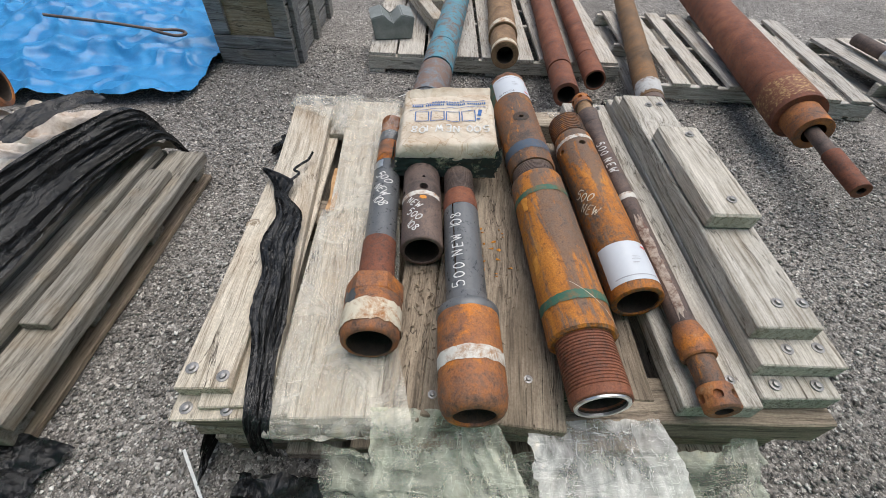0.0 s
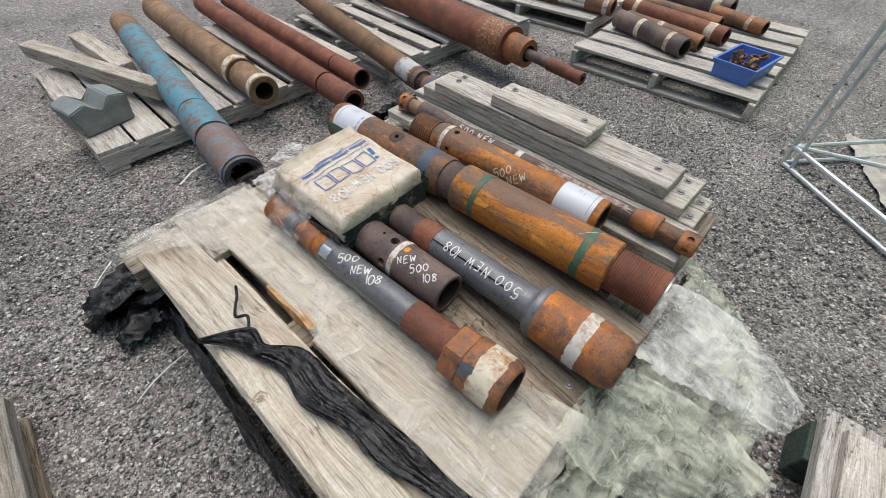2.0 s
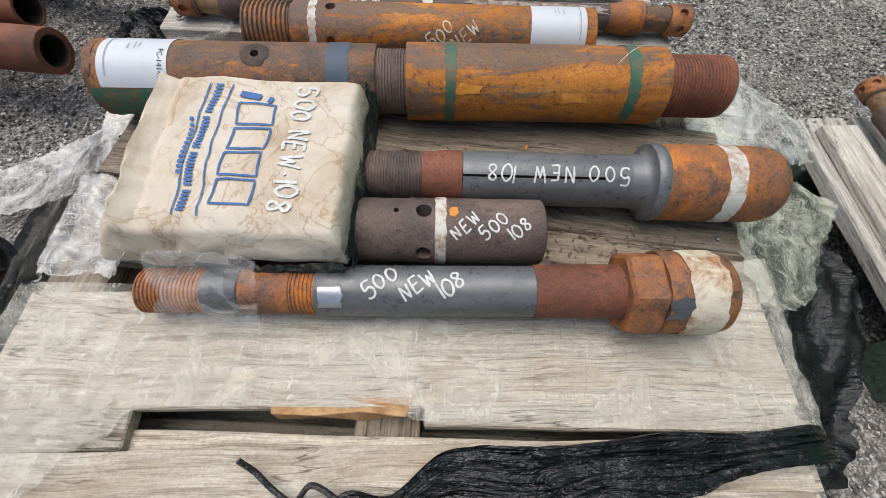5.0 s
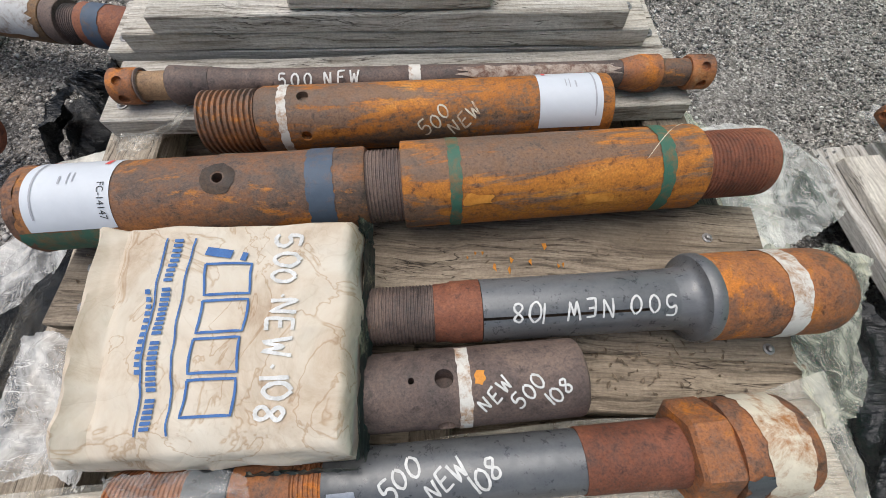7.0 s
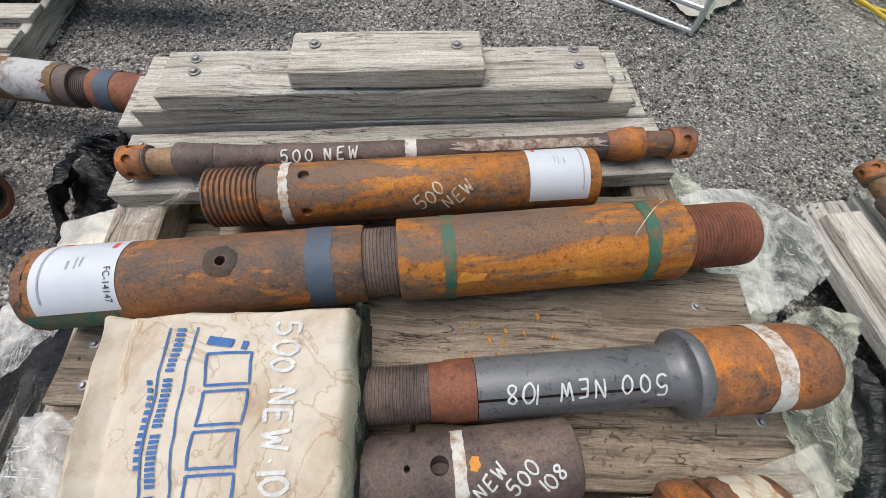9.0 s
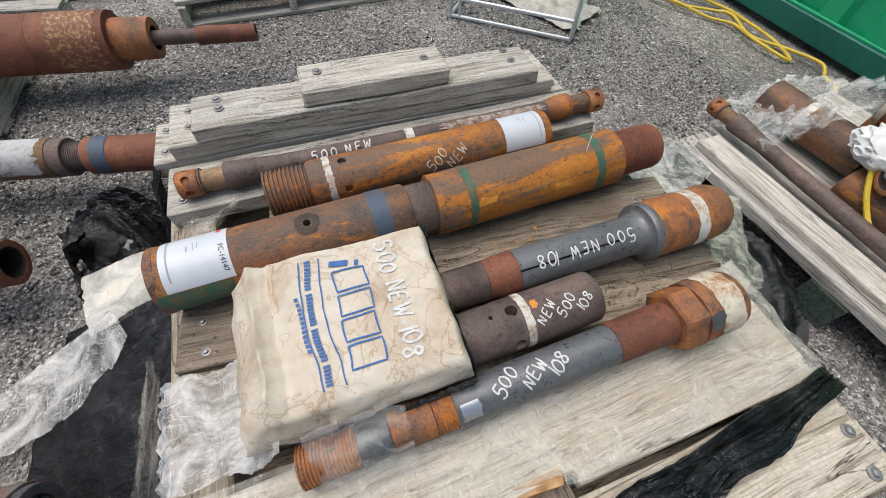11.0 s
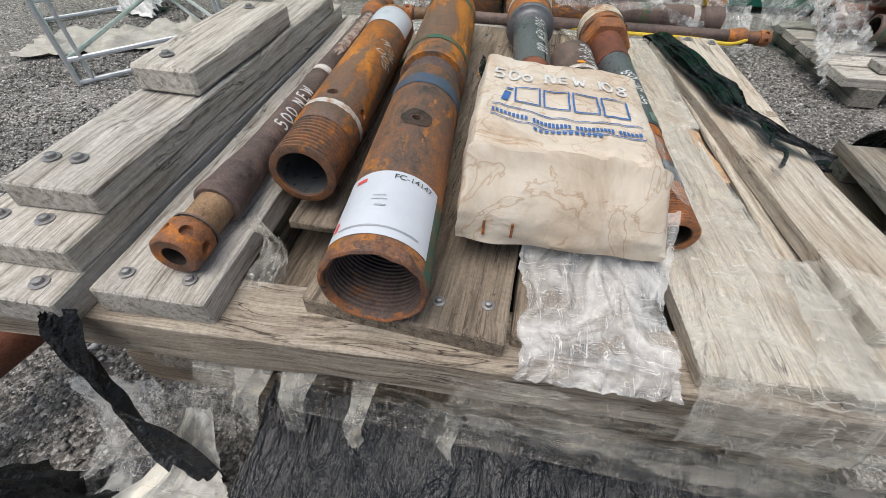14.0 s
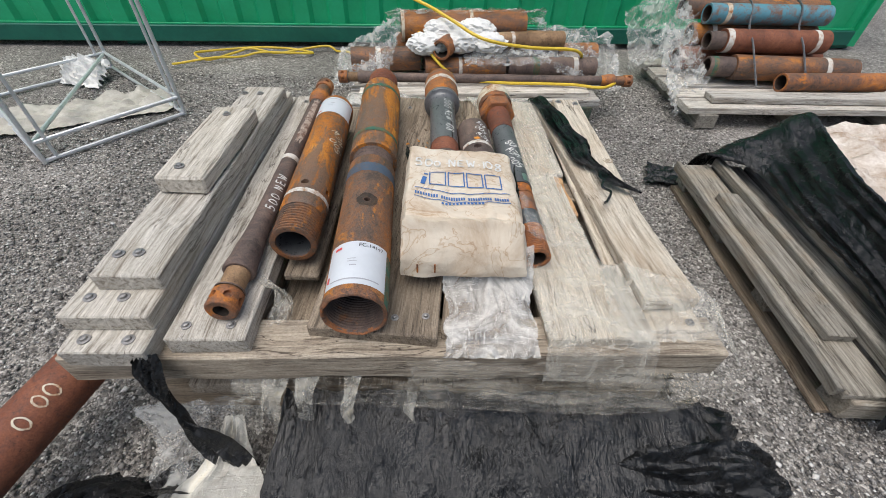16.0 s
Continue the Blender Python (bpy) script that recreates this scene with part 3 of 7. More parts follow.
def drape(name, left, right, nl, nw, amp, folds, mat, label, category="plastic film", seed=0, torn=0.02, rest=None, bunch=0.0, along=2.0):
    """A sheet between two edge lines, with long folds running from end to end and torn ends."""
    L, R = smooth_line(left, 12), smooth_line(right, 12)

    def pick(line, t):
        f = t * (len(line) - 1)
        i = min(int(f), len(line) - 2)
        return line[i].lerp(line[i + 1], f - i)

    bm = bmesh.new()
    grid = []
    for i in range(nl + 1):
        row = []
        for k in range(nw + 1):
            t, w = i / nl, k / nw
            if i in (0, nl):
                t += torn * (noise.noise(Vector((w * 11 + seed, i, 1))) + 0.8 * noise.noise(Vector((w * 37 + seed, i, 2))))
            if k in (0, nw):
                w += 0.7 * torn * (noise.noise(Vector((t * 14 + seed, k, 3))) + 0.8 * noise.noise(Vector((t * 47 + seed, k, 4))))
            t = min(1, max(0, t))
            a, b = pick(L, t), pick(R, t)
            p = a.lerp(b, w) if 0 <= w <= 1 else a + (b - a) * w
            d = pick(L, min(1, t + 0.02)) - pick(L, max(0, t - 0.02))
            n = (b - a).cross(d)
            n = n.normalized() if n.length > 1e-9 else Vector((0, 0, 1))
            if n.z < 0:
                n = -n
            q = Vector((w * folds + 0.6 * noise.noise(Vector((t * 4, w * 2, seed))), t * along, seed * 1.3))
            h = (0.5 - abs(noise.noise(q)) * 1.6) + 0.45 * (0.5 - abs(noise.noise(q * 2.1 + Vector((3, 0, 0))))) + 0.2 * noise.noise(Vector((w * folds * 3, t * along * 5, seed)))
            p = p + n * amp * h + (b - a).normalized() * bunch * noise.noise(q * 1.7)
            if rest:
                p.z = max(p.z, rest(p.x, p.y) + 0.0015 + 0.003 * abs(noise.noise(q * 2.9)))
            row.append(bm.verts.new(p))
        grid.append(row)
    for i in range(nl):
        for k in range(nw):
            bm.faces.new((grid[i][k], grid[i + 1][k], grid[i + 1][k + 1], grid[i][k + 1]))
    return tagged(part(name, bm, mat, None, "", True), label, category)


def tube_along(points, r, seg=10):
    """A round bar or hose along a line of points."""
    bm = bmesh.new()
    pts = [Vector(p) for p in points]
    prev, up = None, Vector((0.13, 0.31, 0.94)).normalized()
    for i, p in enumerate(pts):
        d = (pts[min(i + 1, len(pts) - 1)] - pts[max(i - 1, 0)]).normalized()
        x = d.cross(up).normalized()
        y = x.cross(d)
        up = y
        ring = [bm.verts.new(p + r * (math.cos(2 * math.pi * k / seg) * x + math.sin(2 * math.pi * k / seg) * y)) for k in range(seg)]
        if prev:
            for k in range(seg):
                bm.faces.new((prev[k], prev[(k + 1) % seg], ring[(k + 1) % seg], ring[k]))
        else:
            bm.faces.new(ring[::-1])
        prev = ring
    bm.faces.new(prev)
    return bm


def smooth_line(points, steps=8):
    pts = [Vector(p) for p in points]
    out = []
    for i in range(len(pts) - 1):
        p0, p1, p2, p3 = pts[max(0, i - 1)], pts[i], pts[i + 1], pts[min(len(pts) - 1, i + 2)]
        for k in range(steps):
            t = k / steps
            out.append(0.5 * (2 * p1 + (p2 - p0) * t + (2 * p0 - 5 * p1 + 4 * p2 - p3) * t * t + (3 * p1 - p0 - 3 * p2 + p3) * t**3))
    return out + [pts[-1]]


def tube(name, a, b, label, sections, bore=(0.7, 0.7), group="", roll=0.0, seg=48, category="pipe", wobble=0.0006):
    """A pipe laid from a to b: sections of (part name, s0, s1, r0, r1, material, style); both ends open into a dark bore."""
    L = (Vector(b) - Vector(a)).length
    t = thing(name, axes_pose(a, b, roll), label, category, group)
    first, last = sections[0], sections[-1]
    for nm, s0, s1, r0, r1, mat, style in sections:
        if style == "thread":
            prof = thread_profile(s0, s1, r0)
        elif style == "dome":
            e = 0.045
            prof = [(s0, r0 - 0.0015), (s0 + 0.0015, r0)] + [(s1 - e + e * math.sin(k * math.pi / 2 / 7), r1 - 0.014 * (1 - math.cos(k * math.pi / 2 / 7))) for k in range(8)]
        else:
            n = max(2, int((s1 - s0) / 0.06))
            prof = [(s0, r0 - 0.0015)] + [(s0 + 0.0015 + (s1 - s0 - 0.003) * i / n, r0 + (r1 - r0) * i / n) for i in range(n + 1)] + [(s1, r1 - 0.0015)]
        if s0 == first[1] and nm == first[0] and bore[0]:
            rb = r0 * bore[0]
            prof = [(s0 + 0.002, rb + 0.001), (s0, rb + 0.003), (s0, r0 - 0.003)] + prof
        elif s0 > 0:
            prof = [(s0 + 0.0002, max(0.004, r0 * 0.6))] + prof
        if s1 == last[2] and nm == last[0] and bore[1]:
            rb = r1 * bore[1]
            prof = prof + [(s1, r1 - 0.003 if style != "dome" else r1 - 0.016), (s1, rb + 0.003), (s1 - 0.002, rb + 0.001)]
        else:
            prof = prof + [(s1 - 0.0002, max(0.004, r1 * 0.6))]
        bm = lathe(prof, seg, style == "hex", wobble if style not in ("hex", "thread") else 0, s0 * 31 + a[0] * 7)
        part(nm, bm, mat, t, "", True)
    # End bores take the near-black BORE colour, so their shade is painted in.
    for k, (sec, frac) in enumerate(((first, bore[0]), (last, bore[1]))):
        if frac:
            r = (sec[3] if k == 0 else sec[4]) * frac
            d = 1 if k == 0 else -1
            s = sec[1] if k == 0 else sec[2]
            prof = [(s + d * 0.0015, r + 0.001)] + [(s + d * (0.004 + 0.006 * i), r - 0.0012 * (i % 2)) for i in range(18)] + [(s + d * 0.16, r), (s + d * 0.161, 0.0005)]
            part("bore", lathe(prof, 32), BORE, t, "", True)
    return t


def ring(t, s0, s1, r, mat, label, a0=0, a1=360, ragged=0.004, seed=0, name="paint_band"):
    return part(name, patch(s0, s1, a0, a1, r, 0.0011, ragged, 60 if a1 - a0 > 200 else 24, 4, seed), mat, t, label, True)


# ---- ground ----
def build_ground():
    bm = bmesh.new()
    xs = [-60, -20, -8] + [-4 + 0.08 * i for i in range(101)] + [8, 20, 60]
    grid = []
    for x in xs:
        row = []
        for y in xs:
            z = 0.0
            if abs(x) < 4.1 and abs(y) < 4.1:
                z = 0.008 * noise.noise(Vector((x * 1.3, y * 1.3, 0))) + 0.004 * noise.noise(Vector((x * 5, y * 5, 3)))
            row.append(bm.verts.new((x, y, z - 0.006)))
        grid.append(row)
    for i in range(len(xs) - 1):
        for k in range(len(xs) - 1):
            bm.faces.new((grid[i][k], grid[i + 1][k], grid[i + 1][k + 1], grid[i][k + 1]))
    ob = part("ground", bm, GRAVEL, None, "", True)
    tagged(ob, "grey crushed gravel yard surface", "ground", "", "structure")


def build_stones(count=150000):
    rng = np.random.default_rng(5)
    base = np.array([(1, 0, 0), (-1, 0, 0), (0, 1, 0), (0, -1, 0), (0, 0, 1), (0, 0, -1)], float)
    tri = np.array([(0, 2, 4), (2, 1, 4), (1, 3, 4), (3, 0, 4), (2, 0, 5), (1, 2, 5), (3, 1, 5), (0, 3, 5)])
    near = rng.random(count) < 0.75
    x = np.where(near, rng.uniform(-1.6, 2.4, count), rng.uniform(-3.2, 4.4, count))
    y = np.where(near, rng.uniform(-2.0, 2.0, count), rng.uniform(-2.1, 4.2, count))
    size = np.clip(rng.lognormal(-5.42, 0.42, count), 0.0018, 0.014)
    shape = rng.uniform(0.55, 1.25, (count, 6, 1)) * base
    shape *= np.stack([np.ones(count), rng.uniform(0.6, 1.0, count), rng.uniform(0.4, 0.75, count)], 1)[:, None]
    a = rng.uniform(0, 2 * np.pi, count)
    c, s = np.cos(a), np.sin(a)
    v = shape * size[:, None, None]
    v = np.stack([v[..., 0] * c[:, None] - v[..., 1] * s[:, None], v[..., 0] * s[:, None] + v[..., 1] * c[:, None], v[..., 2]], -1)
    v += np.stack([x, y, size * 0.15 - 0.002], 1)[:, None]
    faces = tri[None] + 6 * np.arange(count)[:, None, None]
    me = bpy.data.meshes.new("loose_stones")
    me.vertices.add(6 * count)
    me.vertices.foreach_set("co", v.ravel())
    me.loops.add(24 * count)
    me.loops.foreach_set("vertex_index", faces.ravel().astype(np.int32))
    me.polygons.add(8 * count)
    me.polygons.foreach_set("loop_start", np.arange(0, 24 * count, 3, dtype=np.int32))
    me.update(calc_edges=True)
    me.materials.append(STONES)
    tagged(new("loose_stones", me), "loose grey and pale gravel stones", "gravel", "", "stuff")


build_ground()
build_stones()


# ---- green container ----
def build_container():
    t = thing("shipping_container", pose(0.9, -2.63, 0, 0, 0, 3.2), "green painted corrugated steel shipping container", "container")
    pitch, depth = 0.28, 0.036
    bm = bmesh.new()
    x, line = -4.6, []
    while x < 4.6:
        for dx, d in ((0.0, 0), (0.11, 0), (0.14, -depth), (0.25, -depth)):
            line.append((x + dx, d))
        x += pitch
    low = [bm.verts.new((x, d - 0.02, 0.15)) for x, d in line]
    top = [bm.verts.new((x, d - 0.02, 2.45)) for x, d in line]
    for i in range(len(line) - 1):
        bm.faces.new((low[i], low[i + 1], top[i + 1], top[i]))
    part("side_panel", bm, GREEN_PAINT, t)
    part("bottom_rail", box_mesh(9.2, 0.06, 0.12, 0.006, origin=(-4.6, -0.05, 0.035)), GREEN_DARK, t, "dark green bottom rail")
    part("rail_lip", box_mesh(9.2, 0.02, 0.012, 0.002, origin=(-4.6, -0.03, 0.155)), GREEN_PAINT, t)
    part("top_rail", box_mesh(9.2, 0.06, 0.1, 0.006, origin=(-4.6, -0.05, 2.45)), GREEN_PAINT, t)
    part("roof", box_mesh(9.2, 2.3, 0.03, 0.004, origin=(-4.6, -2.36, 2.54)), GREEN_PAINT, t)
    part("back_wall", box_mesh(9.2, 0.04, 2.4, 0.004, origin=(-4.6, -2.4, 0.14)), GREEN_PAINT, t)
    for x in (-4.6, 4.53):
        part("corner_post", box_mesh(0.07, 0.07, 2.5, 0.006, origin=(x, -0.055, 0.03)), GREEN_PAINT, t)
        part("end_wall", box_mesh(0.05, 2.28, 2.38, 0.004, origin=(x + 0.01, -2.36, 0.14)), GREEN_PAINT, t)
    for x in (-4.6, -1.5, 1.5, 4.45):
        part("foot", box_mesh(0.16, 0.16, 0.034, 0.003, origin=(x, -0.2, 0.0)), GREEN_DARK, t)


build_container()

# ---- the stacked timber skids ----
DECK = 0.397


def build_top_skid():
    t = thing("timber_skid", pose(0.1, -0.1, 0.276), "weathered grey timber skid of bolted planks, top of a stack", "skid", "stacked skids")
    for y0, w, mat in ((0.492, 0.105, WOOD_BEAM), (-0.10, 0.10, WOOD_DECK), (-0.655, 0.10, WOOD_DECK)):
        plank(t, (-0.635 if y0 > 0 else -0.585, y0 - (0.03 if y0 > 0 else 0), 0.365), (0.84 if y0 > 0 else 0.80, y0, 0.365), w, 0.089, mat, "cross_beam", rough=0.004, bevel=0.004)
    # outer pair of skewed boards over a low one
    base = plank(t, (-0.512, 0.462, 0.376), (-0.487, -0.727, 0.388), 0.17, 0.012, WOOD_PALE, label="bleached split plank")
    inner = plank(t, (-0.53, 0.405, 0.421), (-0.452, -0.705, 0.402), 0.135, 0.035, WOOD_PALE, label="bleached split plank")
    upper = plank(t, (-0.53, 0.285, 0.403), (-0.512, -0.682, 0.427), 0.108, 0.036, WOOD_PALE, label="bleached split plank with a knot")
    bolt(upper, -0.545, -0.64, 0.427)
    bolt(upper, -0.478, -0.655, 0.427)
    bolt(base, -0.545, -0.706, 0.389)
    bolt(base, -0.465, -0.708, 0.389)
    bolt(base, -0.57, 0.44, 0.378, 0.009)
    # knot in the outer board
    bm = lathe([(0.0, 0.019), (0.0012, 0.016), (0.0002, 0.010), (0.002, 0.007), (0.001, 0.0005)], 24, wobble=0.009, seed=3)
    bmesh.ops.rotate(bm, verts=bm.verts, cent=(0, 0, 0), matrix=Matrix.Rotation(radians(-90), 3, "Y"))
    k = part("knot", bm, WOOD_DECK, None, "", True)
    k.parent = upper
    k.matrix_basis = (t.matrix_basis @ upper.matrix_basis).inverted() @ pose(-0.56, -0.215, 0.4155)
    # wide film-wrapped plank, its outer edge broken away
    plank(t, (-0.318, 0.50, 0.397), (-0.252, -0.722, 0.395), 0.185, 0.032, WOOD_PALE, label="wide plank under milky film")
    plank(t, (-0.435, 0.505, 0.396), (-0.422, 0.27, 0.396), 0.06, 0.031, WOOD_PALE)
    plank(t, (-0.378, -0.155, 0.394), (-0.36, -0.72, 0.394), 0.045, 0.03, WOOD_PALE)
    plank(t, (-0.384, 0.07, 0.3965), (-0.374, -0.13, 0.3965), 0.024, 0.03, WOOD_RAW, "broken_edge", "orange raw torn wood", rough=0.009, bevel=0.001)
    # middle planks
    c1 = plank(t, (0.170, 0.492, DECK), (0.06, -0.728, DECK), 0.292, 0.04, WOOD_DECK, label="wide brown worn plank")
    plank(t, (-0.068, 0.492, DECK - 0.004), (-0.112, -0.09, DECK - 0.004), 0.168, 0.036, WOOD_DECK)
    plank(t, (-0.079, -0.10, DECK - 0.003), (-0.128, -0.722, DECK - 0.003), 0.088, 0.036, WOOD_DECK, label="worn plank strewn with soil")
    for x, y in ((0.143, -0.632), (-0.06, -0.67)):
        bolt(c1, x, y, DECK, 0.008)
    for x, y in ((0.12, 0.45), (0.05, 0.445)):
        bolt(c1, x, y, DECK, 0.008)
    r1 = plank(t, (0.513, 0.525, 0.4135), (0.533, -0.69, 0.4135), 0.168, 0.048, WOOD, label="grey plank under the long shaft")
    for x, y in ((0.562, 0.49), (0.468, 0.487), (0.57, -0.63)):
        bolt(r1, x, y, 0.4145, 0.009)
    # stepped stack along the other side
    b0 = plank(t, (0.705, 0.56, 0.418), (0.705, -0.668, 0.418), 0.175, 0.053, WOOD, label="grey plank, bottom of a stepped stack")
    b1 = plank(t, (0.71, 0.505, 0.461), (0.71, -0.62, 0.461), 0.185, 0.042, WOOD, label="grey plank in a stepped stack")
    b2 = plank(t, (0.684, 0.43, 0.504), (0.688, -0.555, 0.504), 0.145, 0.042, WOOD, label="grey plank in a stepped stack")
    b3 = plank(t, (0.684, 0.140, 0.556), (0.684, -0.266, 0.556), 0.128, 0.051, WOOD, label="short grey block, top of a stepped stack", bevel=0.006)
    for b, pts, z in ((b0, ((0.66, 0.53), (0.75, 0.53), (0.66, -0.64), (0.75, -0.64)), 0.418), (b1, ((0.69, 0.453), (0.76, 0.455), (0.69, -0.58), (0.76, -0.575)), 0.461), (b2, ((0.686, 0.361), (0.727, 0.366), (0.689, -0.491), (0.745, -0.49)), 0.504), (b3, ((0.70, 0.09), (0.69, -0.21)), 0.556)):
        for x, y in pts:
            bolt(b, x, y, z + 0.001)
    plank(t, (0.375, 0.30, 0.37), (0.375, -0.66, 0.37), 0.09, 0.02, WOOD_DECK, label="low dark board in the gap")
    return t


def build_lower_skid(z, name_label, dx, dy, n):
    t = thing("timber_skid", pose(0.1, -0.1, z - 0.129), name_label, "skid", "stacked skids")
    for y0 in (0.42, -0.1, -0.62):
        plank(t, (-0.59 + dx, y0 + dy, z - 0.04), (0.76 + dx, y0 + dy, z - 0.04), 0.10, 0.089 if z > 0.2 else 0.107, WOOD_DECK, "cross_beam")
    rng = random.Random(n)
    x = -0.6 + dx
    for w in (0.185, 0.14, 0.235, 0.235, 0.185, 0.235):
        e = rng.uniform(-0.03, 0.02)
        plank(t, (x + w / 2, 0.49 + dy + e, z), (x + w / 2 + rng.uniform(-0.01, 0.01), -0.70 + dy - rng.uniform(-0.02, 0.03), z), w - 0.008, 0.04, rng.choice((WOOD_BEAM, WOOD_DECK, WOOD_BEAM)))
        x += w + 0.012
    return t


build_top_skid()
build_lower_skid(0.276, "grey timber skid under the top one, strewn with torn film", 0.02, -0.01, 3)
build_lower_skid(0.147, "bottom timber skid wrapped in black film, standing on gravel", 0.0, 0.0, 8)


# ---- the tools on the top skid ----
def label_on(t, s0, s1, a0, a1, r, code_first=True, code=True):
    """A white label round a pipe with plain bars for its small print."""
    lab = part("label", patch(s0, s1, a0, a1, r, 0.0012, 0, 36, 6), LABEL, t, "white vinyl label", True)
    R = r + 0.0018
    span = s1 - s0
    for k, (u0, u1, v0, v1, mat) in enumerate(((0.40, 0.425, 0.40, 0.5, INK_GREY), (0.50, 0.515, 0.36, 0.5, INK_GREY), (0.56, 0.575, 0.36, 0.48, INK_GREY), (0.10, 0.125, 0.12, 0.86, INK_GREY), (0.84, 0.90, 0.12, 0.24, INK_RED), (0.13, 0.27, 0.04, 0.09, INK_RED))):
        if not code_first:
            u0, u1 = 1 - u1, 1 - u0
        part("print_bar", patch(s0 + span * u0, s0 + span * u1, a1 + (a0 - a1) * v0, a1 + (a0 - a1) * v1, r, 0.002, 0, 10, 1), mat, lab, "", True)
    if code:
        ac = a0 + (a1 - a0) * 0.5
        bm = printed("FC-14147", 0.0145, lambda u, v: on_tube(s1 - 0.017 + v, ac - math.degrees(u / R), R + 0.0004))
        part("printed_number", bm, INK_BLACK, lab)
    return lab


def build_long_assembly():
    A, B = Vector((0.195, 0.500, 0.4695)), Vector((0.257, -0.713, 0.4695))
    t = thing("drilling_tool", axes_pose(A, B), "long rusted steel tool with orange sleeve and painted rings", "pipe", "tools on the skid")
    r = 0.068
    prof = [(0.003, r - 0.006), (0.0, r - 0.004), (0.0, r - 0.002), (0.003, r)] + [(0.03 + 0.05 * i, r) for i in range(10)] + [(0.521, r), (0.526, r - 0.003), (0.5265, 0.03)]
    part("body", drilled(prof, [(0.307, -8, 0.0085), (0.307, 130, 0.0085)], 72, 0.026), RUST_BROWN, t, "brown rusted steel barrel", True)
    part("thread", lathe(thread_profile(0.50, 0.60, 0.061, 0.006, 0.0018), 56), RUST_DARK, t, "", True)
    prof = [(0.583, 0.05), (0.5832, 0.071), (0.585, 0.0725)] + [(0.59 + 0.05 * i, 0.0725) for i in range(10)] + [(1.080, 0.0725), (1.085, 0.067), (1.0855, 0.05)]
    part("sleeve", lathe(prof, 56, False, 0.0008, 5), RUST_ORANGE, t, "orange rusted steel sleeve", True)
    part("threaded_end", lathe([(1.083, 0.05)] + thread_profile(1.0835, 1.196, 0.0595, 0.0065, 0.002) + [(1.212, 0.0585), (1.214, 0.056), (1.214, 0.046), (1.204, 0.044)], 56), RUST_RED, t, "rusted male thread", True)
    part("seal_ring", lathe([(1.213, 0.0535), (1.218, 0.053), (1.219, 0.05), (1.218, 0.046), (1.212, 0.0455)], 40), STEEL_BRIGHT, t, "", True)
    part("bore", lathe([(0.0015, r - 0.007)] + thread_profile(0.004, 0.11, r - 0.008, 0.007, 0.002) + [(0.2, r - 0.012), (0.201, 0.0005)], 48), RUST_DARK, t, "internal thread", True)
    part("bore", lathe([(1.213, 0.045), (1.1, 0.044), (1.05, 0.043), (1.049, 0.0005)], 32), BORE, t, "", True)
    part("rim", lathe([(0.006, r - 0.0085), (0.0, r - 0.006), (-0.0018, r - 0.003), (0.0, r + 0.0004), (0.006, r + 0.0012), (0.016, r + 0.0003)], 72, False, 0.0035, 4), RUST_BRIGHT, t, "flaking orange rusted lip", True)
    bm = bmesh.new()
    rings = []
    for q in (0.0105, 0.017, 0.026):
        ragged = lambda a: q * (1 + (0.18 * noise.noise(Vector((math.cos(a) * 2, math.sin(a) * 2, 3))) if q > 0.02 else 0))
        rings.append([bm.verts.new(on_tube(0.307 + ragged(a) * math.cos(a), -8 + math.degrees(ragged(a) * math.sin(a) / r), r + 0.0009)) for a in (2 * math.pi * k / 32 for k in range(32))])
    for p, q in zip(rings, rings[1:]):
        for k in range(32):
            bm.faces.new((p[k], p[(k + 1) % 32], q[(k + 1) % 32], q[k]))
    part("grease_stain", bm, BORE, t, "dark greasy stain", True)
    ring(t, 0.437, 0.478, r, BLUE_RING, "faded blue ring", -150, 150)
    ring(t, 0.657, 0.676, 0.0728, GREEN_RING, "faded green ring")
    ring(t, 0.998, 1.020, 0.0728, GREEN_RING, "faded green ring")
    ring(t, 0.004, 0.14, r - 0.0006, GREEN_RING, "green paint beside the label", -140, -66, 0.006, 2)
    bm = bmesh.new()
    prev = None
    for k in range(12):
        u = k / 11
        s, a = 1.068 - 0.095 * u, 44 - 52 * u - 14 * u * u
        w = 0.0045 * (1 - 0.5 * u)
        pair = [bm.verts.new(on_tube(s - w, a, 0.0742)), bm.verts.new(on_tube(s + w, a + 3, 0.0742))]
        if prev:
            bm.faces.new((prev[0], prev[1], pair[1], pair[0]))
        prev = pair
    part("paint_stroke", bm, CREAM_RING, t, "yellowish paint stroke")
    for s0, a0 in ((0.678, -56), (0.875, -66)):
        part("paint_dab", patch(s0, s0 + 0.045, a0 - 9, a0 + 5, 0.0728, 0.0012, 0.012, 10, 4, s0), ORANGE_MARK, t, "orange paint dab", True)
    label_on(t, 0.027, 0.152, -64, 56, r)
    return t


